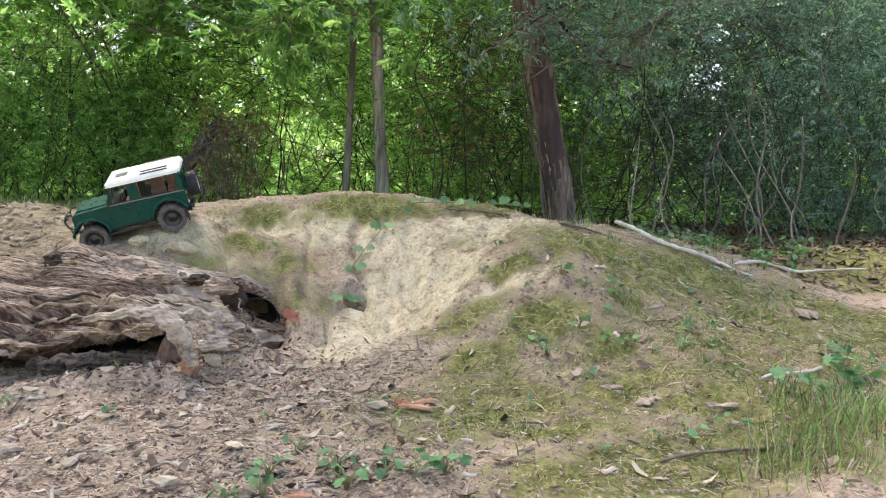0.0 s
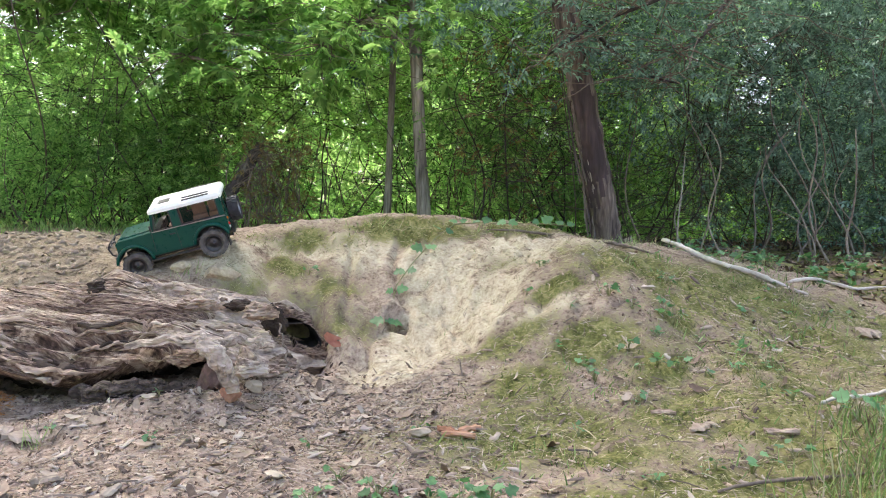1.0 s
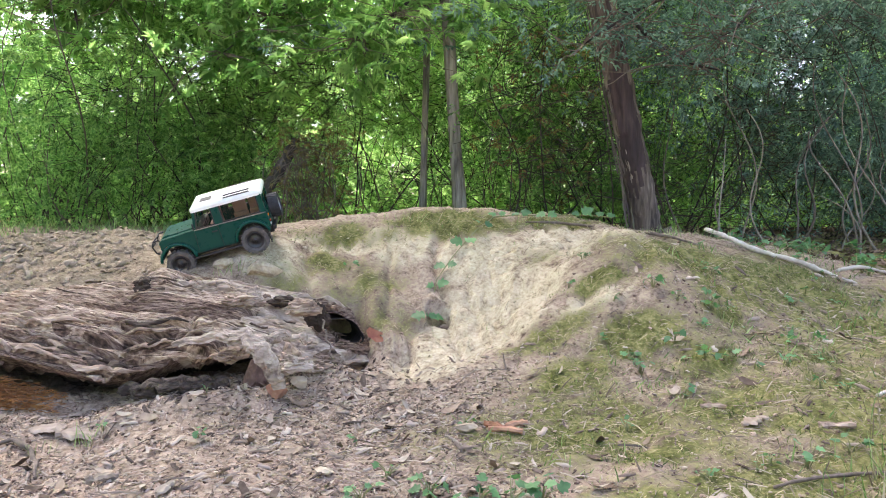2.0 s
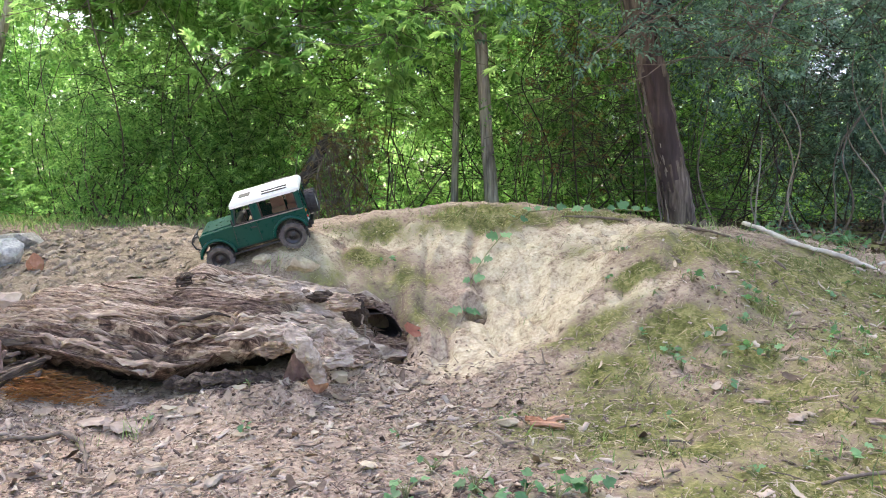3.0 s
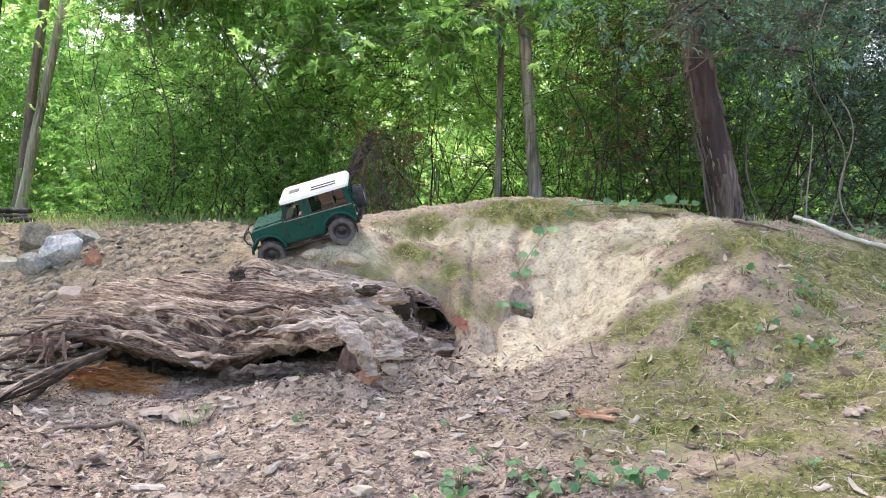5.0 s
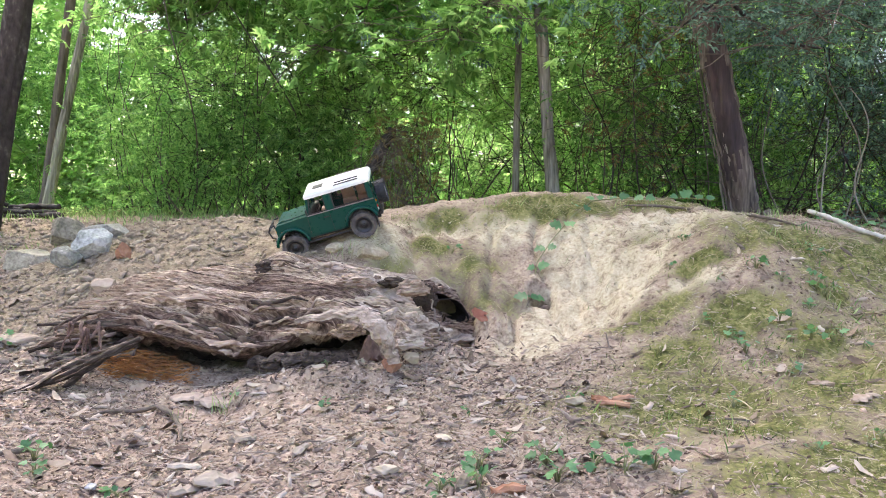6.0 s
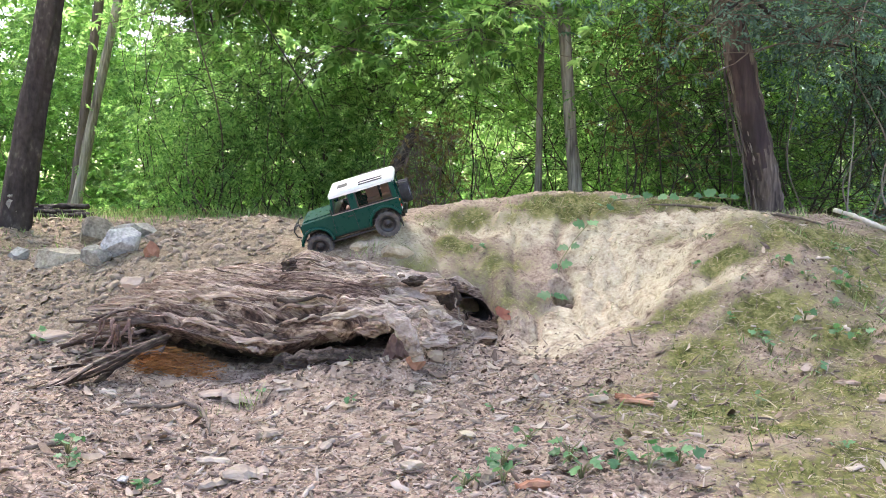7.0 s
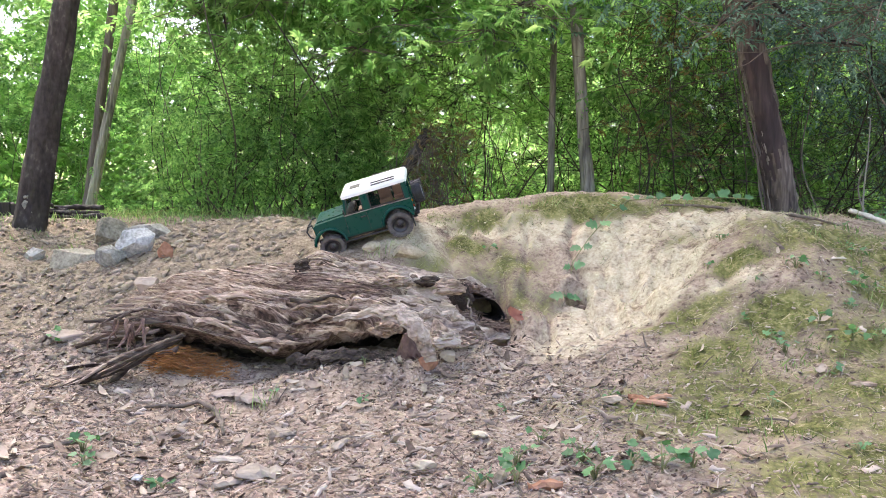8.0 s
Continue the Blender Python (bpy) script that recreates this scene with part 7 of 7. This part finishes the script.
def seedling(at, leaves, size, tall, seed, label="small green seedling in the litter", group="seedlings"):
    r = np.random.default_rng(seed)
    t = thing("seedling", label, "plant", group, at=Matrix.Translation(on_ground(*at)))
    for k in range(leaves):
        a = r.uniform(0, 2 * math.pi)
        h = tall * r.uniform(0.35, 1.0)
        d = tall * r.uniform(0.15, 0.7)
        tip = Vector((d * math.cos(a), d * math.sin(a), h))
        v, f = tube([(0, 0, -0.01), (tip.x * 0.3, tip.y * 0.3, h * 0.6), tuple(tip)], [0.0016, 0.0013, 0.001], 5)
        part("stalk", mesh_of("stalk", v, f, STEM, True), t)
        m = Matrix.Translation(tip) @ Matrix.Rotation(a - math.pi / 2 + r.normal(0, 0.4), 4, "Z") @ Matrix.Rotation(r.normal(0.1, 0.55), 4, "X") @ Matrix.Rotation(r.normal(0, 0.4), 4, "Y") @ Matrix.Scale(size / 0.03 * r.uniform(0.45, 0.95), 4)
        part("leaf", LEAVES[k % 7], t, at=m)
    return t


for k, (x, y, n, size, tall) in enumerate([(0.037, 1.42, 6, 0.030, 0.05), (0.105, 1.40, 6, 0.034, 0.05), (0.117, 1.54, 5, 0.03, 0.05), (0.239, 1.52, 6, 0.032, 0.055), (0.251, 1.45, 5, 0.034, 0.05), (0.32, 1.47, 6, 0.032, 0.05),
        (0.37, 1.44, 3, 0.04, 0.07), (0.43, 1.46, 5, 0.032, 0.05), (0.173, 1.60, 4, 0.022, 0.04), (-0.775, 1.62, 5, 0.03, 0.06), (-0.745, 1.56, 6, 0.024, 0.035), (-1.177, 2.34, 3, 0.035, 0.04), (-0.553, 1.50, 3, 0.028, 0.025)]):
    seedling((x, y - 0.03 * (y < 1.56)), n + 3, size * 0.85, tall * 0.85, 700 + k)
for k, (x, y, n, size) in enumerate([(-0.227, 1.88, 4, 0.02), (-0.47, 2.05, 3, 0.018), (-0.241, 2.10, 3, 0.016), (0.112, 2.77, 4, 0.028), (0.956, 2.25, 6, 0.024), (1.09, 2.17, 6, 0.024), (0.99, 1.99, 6, 0.026), (0.947, 2.08, 4, 0.024),
        (0.832, 2.01, 6, 0.026), (0.765, 2.15, 4, 0.018), (1.106, 2.154, 5, 0.03), (1.432, 2.335, 7, 0.026), (1.037, 1.97, 6, 0.026), (0.874, 1.85, 4, 0.022), (0.953, 1.482, 5, 0.034), (1.053, 1.50, 4, 0.03), (0.36, 1.85, 4, 0.022),
        (0.12, 1.86, 4, 0.018), (1.28, 1.62, 8, 0.04), (1.40, 1.60, 8, 0.045), (1.52, 1.75, 7, 0.05), (1.62, 2.62, 6, 0.03), (1.9, 2.95, 8, 0.04), (2.1, 3.0, 8, 0.045), (2.35, 3.1, 8, 0.05), (1.75, 3.0, 6, 0.04), (1.2, 2.4, 5, 0.02), (1.25, 2.05, 5, 0.022), (0.7, 1.75, 4, 0.018), (1.15, 1.75, 4, 0.02)]):
    seedling((x, y), n, size, size * 1.5, 760 + k, "low green weed on the slope", "weeds on the slope")

r_weed = np.random.default_rng(55)
for k in range(46):
    x, y = r_weed.uniform(0.6, 1.9), r_weed.uniform(1.4, 2.75)
    if blobs(np.array(x), np.array(y), CLAY) > 0.3:
        continue
    seedling((x, y), int(r_weed.integers(3, 8)), r_weed.uniform(0.012, 0.024), r_weed.uniform(0.012, 0.03), 1800 + k, "low green weed on the slope", "weeds on the slope")

for k in range(30):
    x, y = r_weed.uniform(1.6, 2.9), r_weed.uniform(2.75, 3.5)
    seedling((x, y), int(r_weed.integers(4, 9)), r_weed.uniform(0.025, 0.045), r_weed.uniform(0.03, 0.06), 1900 + k, "leafy green weed under the thicket", "weeds under the thicket")


def vine():
    t = thing("trailing_vine", "trailing vine with paired green leaves down the bank", "vine")
    ctrl = [(0.346, 2.539), (0.365, 2.60), (0.395, 2.69), (0.46, 2.77), (0.55, 2.86), (0.63, 2.93), (0.72, 2.95), (0.85, 2.93), (0.98, 2.90), (1.05, 2.86)]
    p = np.array([tuple(on_ground(x, y, 0.02 + 0.012 * (i > 3))) for i, (x, y) in enumerate(ctrl)])
    s = np.linspace(0, len(p) - 1, 50)
    q = np.stack([np.interp(s, np.arange(len(p)), p[:, k]) for k in range(3)], 1)
    v, f = tube(q, np.linspace(0.0016, 0.0026, 50), 6)
    part("stem", mesh_of("stem", v, f, STEM, True), t)
    r = np.random.default_rng(5)
    for k in range(11):
        c = Vector(q[min(49, 1 + int(k * 4.6))])
        for side in (1, -1):
            grow = Vector((side, r.normal(-0.1, 0.25), r.normal(0.1, 0.3))).normalized()
            face = Vector((r.normal(0, 0.3), -0.62 + r.normal(0, 0.2), 0.75)).normalized()
            face = (face - grow * face.dot(grow)).normalized()
            turn = Matrix((grow.cross(face), grow, face)).transposed().to_4x4()
            m = Matrix.Translation(c + Vector((0.006 * side, -0.006, 0.008))) @ turn @ Matrix.Scale(r.uniform(0.9, 1.5), 4)
            part("leaf", LEAVES[(k + (side > 0)) % 5], t, at=m)


vine()


def tuft(at, n, tall, wide, seed, mats=(GRASS, STRAW), label="tuft of green and dry grass"):
    r = np.random.default_rng(seed)
    t = thing("grass_tuft", label, "grass", "grass tufts", at=Matrix.Translation(on_ground(*at, -0.005)))
    for m, share in zip(mats, (0.6, 0.4)):
        k = int(n * share)
        p = np.concatenate([r.normal(0, wide, (k, 2)), np.zeros((k, 1))], 1)
        M = upright(k, r, 0.35) * np.stack([r.uniform(0.25, 0.5, k), np.ones(k), np.ones(k)], 1)[:, None, :]
        tagged(part("grass", bulk("grass", p, tall * r.uniform(0.5, 1.15, k), m, r, (BLADE_V, BLADE_F), frames=M), t), kind="stuff")
    return t


tuft((1.18, 1.38), 420, 0.065, 0.075, 1)
tuft((1.30, 1.47), 560, 0.085, 0.085, 2)
seedling((1.43, 1.62), 12, 0.05, 0.11, 690, "tall leafy green weed in the grass", "weeds on the slope")
tuft((1.06, 1.33), 140, 0.07, 0.05, 3)
tuft((1.32, 2.86), 80, 0.05, 0.07, 4)
tuft((1.22, 2.92), 60, 0.045, 0.06, 5)
tuft((-0.26, 2.68), 26, 0.06, 0.02, 6, label="thin dry grass tuft below the truck")
tuft((-0.49, 2.02), 18, 0.07, 0.015, 7, label="thin grass blades at the log")
tuft((-0.58, 1.98), 14, 0.05, 0.012, 8, label="thin grass blades at the log")
tuft((0.33, 3.0), 40, 0.05, 0.05, 9, label="short dry grass on the crest")


# ---- old plank fence and stacked logs behind the tree ----
PLANK = material("weathered_plank", [(0.02, 0.016, 0.013), (0.05, 0.041, 0.034), (0.10, 0.082, 0.068)], 12, 0.9, 0.6, 80, (1, 1, 0.15), per_object=0.4)


def plank_fence():
    t = thing("plank_fence", "old weathered grey plank fence behind the tree", "fence")
    r = np.random.default_rng(12)
    for k in range(13):
        x = -2.95 + 0.058 * k
        y = 4.28 + r.normal(0, 0.004)
        b = on_ground(x, y, -0.03)
        part("plank", box_mesh("plank", (x - 0.027, y - 0.008, b.z), (x + 0.027, y + 0.008, 0.475 + r.normal(0, 0.008)), PLANK, 0.003), t)
    part("rail", box_mesh("rail", (-2.98, 4.290, 0.41), (-2.22, 4.315, 0.44), PLANK, 0.003), t)


plank_fence()


def log_stack():
    """A low stack of dark old timbers that runs on from the fence."""
    r = np.random.default_rng(14)
    for k in range(21):
        row = k // 7
        x = -2.85 + 0.105 * (k % 7) + 0.03 * row
        y = 4.46 + 0.02 * row + r.normal(0, 0.015)
        a = np.array((x, y, 0.010 + 0.024 * row))
        b = np.array((x + r.uniform(0.2, 0.3) * (1 - 0.12 * row), y + r.normal(0, 0.03), 0.010 + 0.024 * row + r.normal(0, 0.006)))
        a[2] += float(height(a[0], a[1]))
        b[2] += float(height(b[0], b[1]))
        v, f = tube(path_between(a, b, 22, 0.015, 40 + k), np.linspace(0.015, 0.012, 22) * r.uniform(0.7, 1.15), 10, 0.4, k)
        v, f = gnarled((v, f), 0.006, 60, k)
        tagged(new("stacked_log", mesh_of("stacked_log", v, f, BARK_DARK, True)), "dark old timber in a low stack", "log", "stacked logs")


log_stack()


def lichen():
    """Pale lichen blotches on the foot of the dark tree."""
    r = np.random.default_rng(77)
    owner = [o for o in scene.objects if o.name == "tree"][0]
    foot = owner.matrix_world.translation
    for k in range(10):
        h = 0.19 if k == 0 else r.uniform(0.06, 0.3)
        a = -math.pi / 2 + (-0.25 if k == 0 else r.normal(0, 0.5))
        rad = 0.064 * (1 + 0.2 * math.exp(-h / 0.18)) * (1 - 0.12 * h) * 1.02
        c = Vector((0.19 * h + rad * math.cos(a), rad * math.sin(a), h))
        n = Vector((math.cos(a), math.sin(a), 0))
        bm = bmesh.new()
        size = 0.026 if k == 0 else r.uniform(0.004, 0.010)
        ring = []
        up, side = Vector((0, 0, 1)), n.cross(Vector((0, 0, 1)))
        m = 14
        for i in range(m):
            b = 2 * math.pi * i / m
            d = size * (0.6 + 0.6 * r.uniform())
            ring.append(bm.verts.new(c + side * (d * math.cos(b)) + up * (d * math.sin(b)) - n * 0.008))
        mid = bm.verts.new(c + n * 0.004)
        for i in range(m):
            bm.faces.new((ring[i], ring[(i + 1) % m], mid))
        part("lichen_patch", from_bm("lichen_patch", bm, LICHEN), owner, "pale lichen patch")


LICHEN = material("pale_lichen", [(0.12, 0.115, 0.10), (0.25, 0.24, 0.205), (0.42, 0.41, 0.355)], 40, 0.95, 0.5, 150)
lichen()
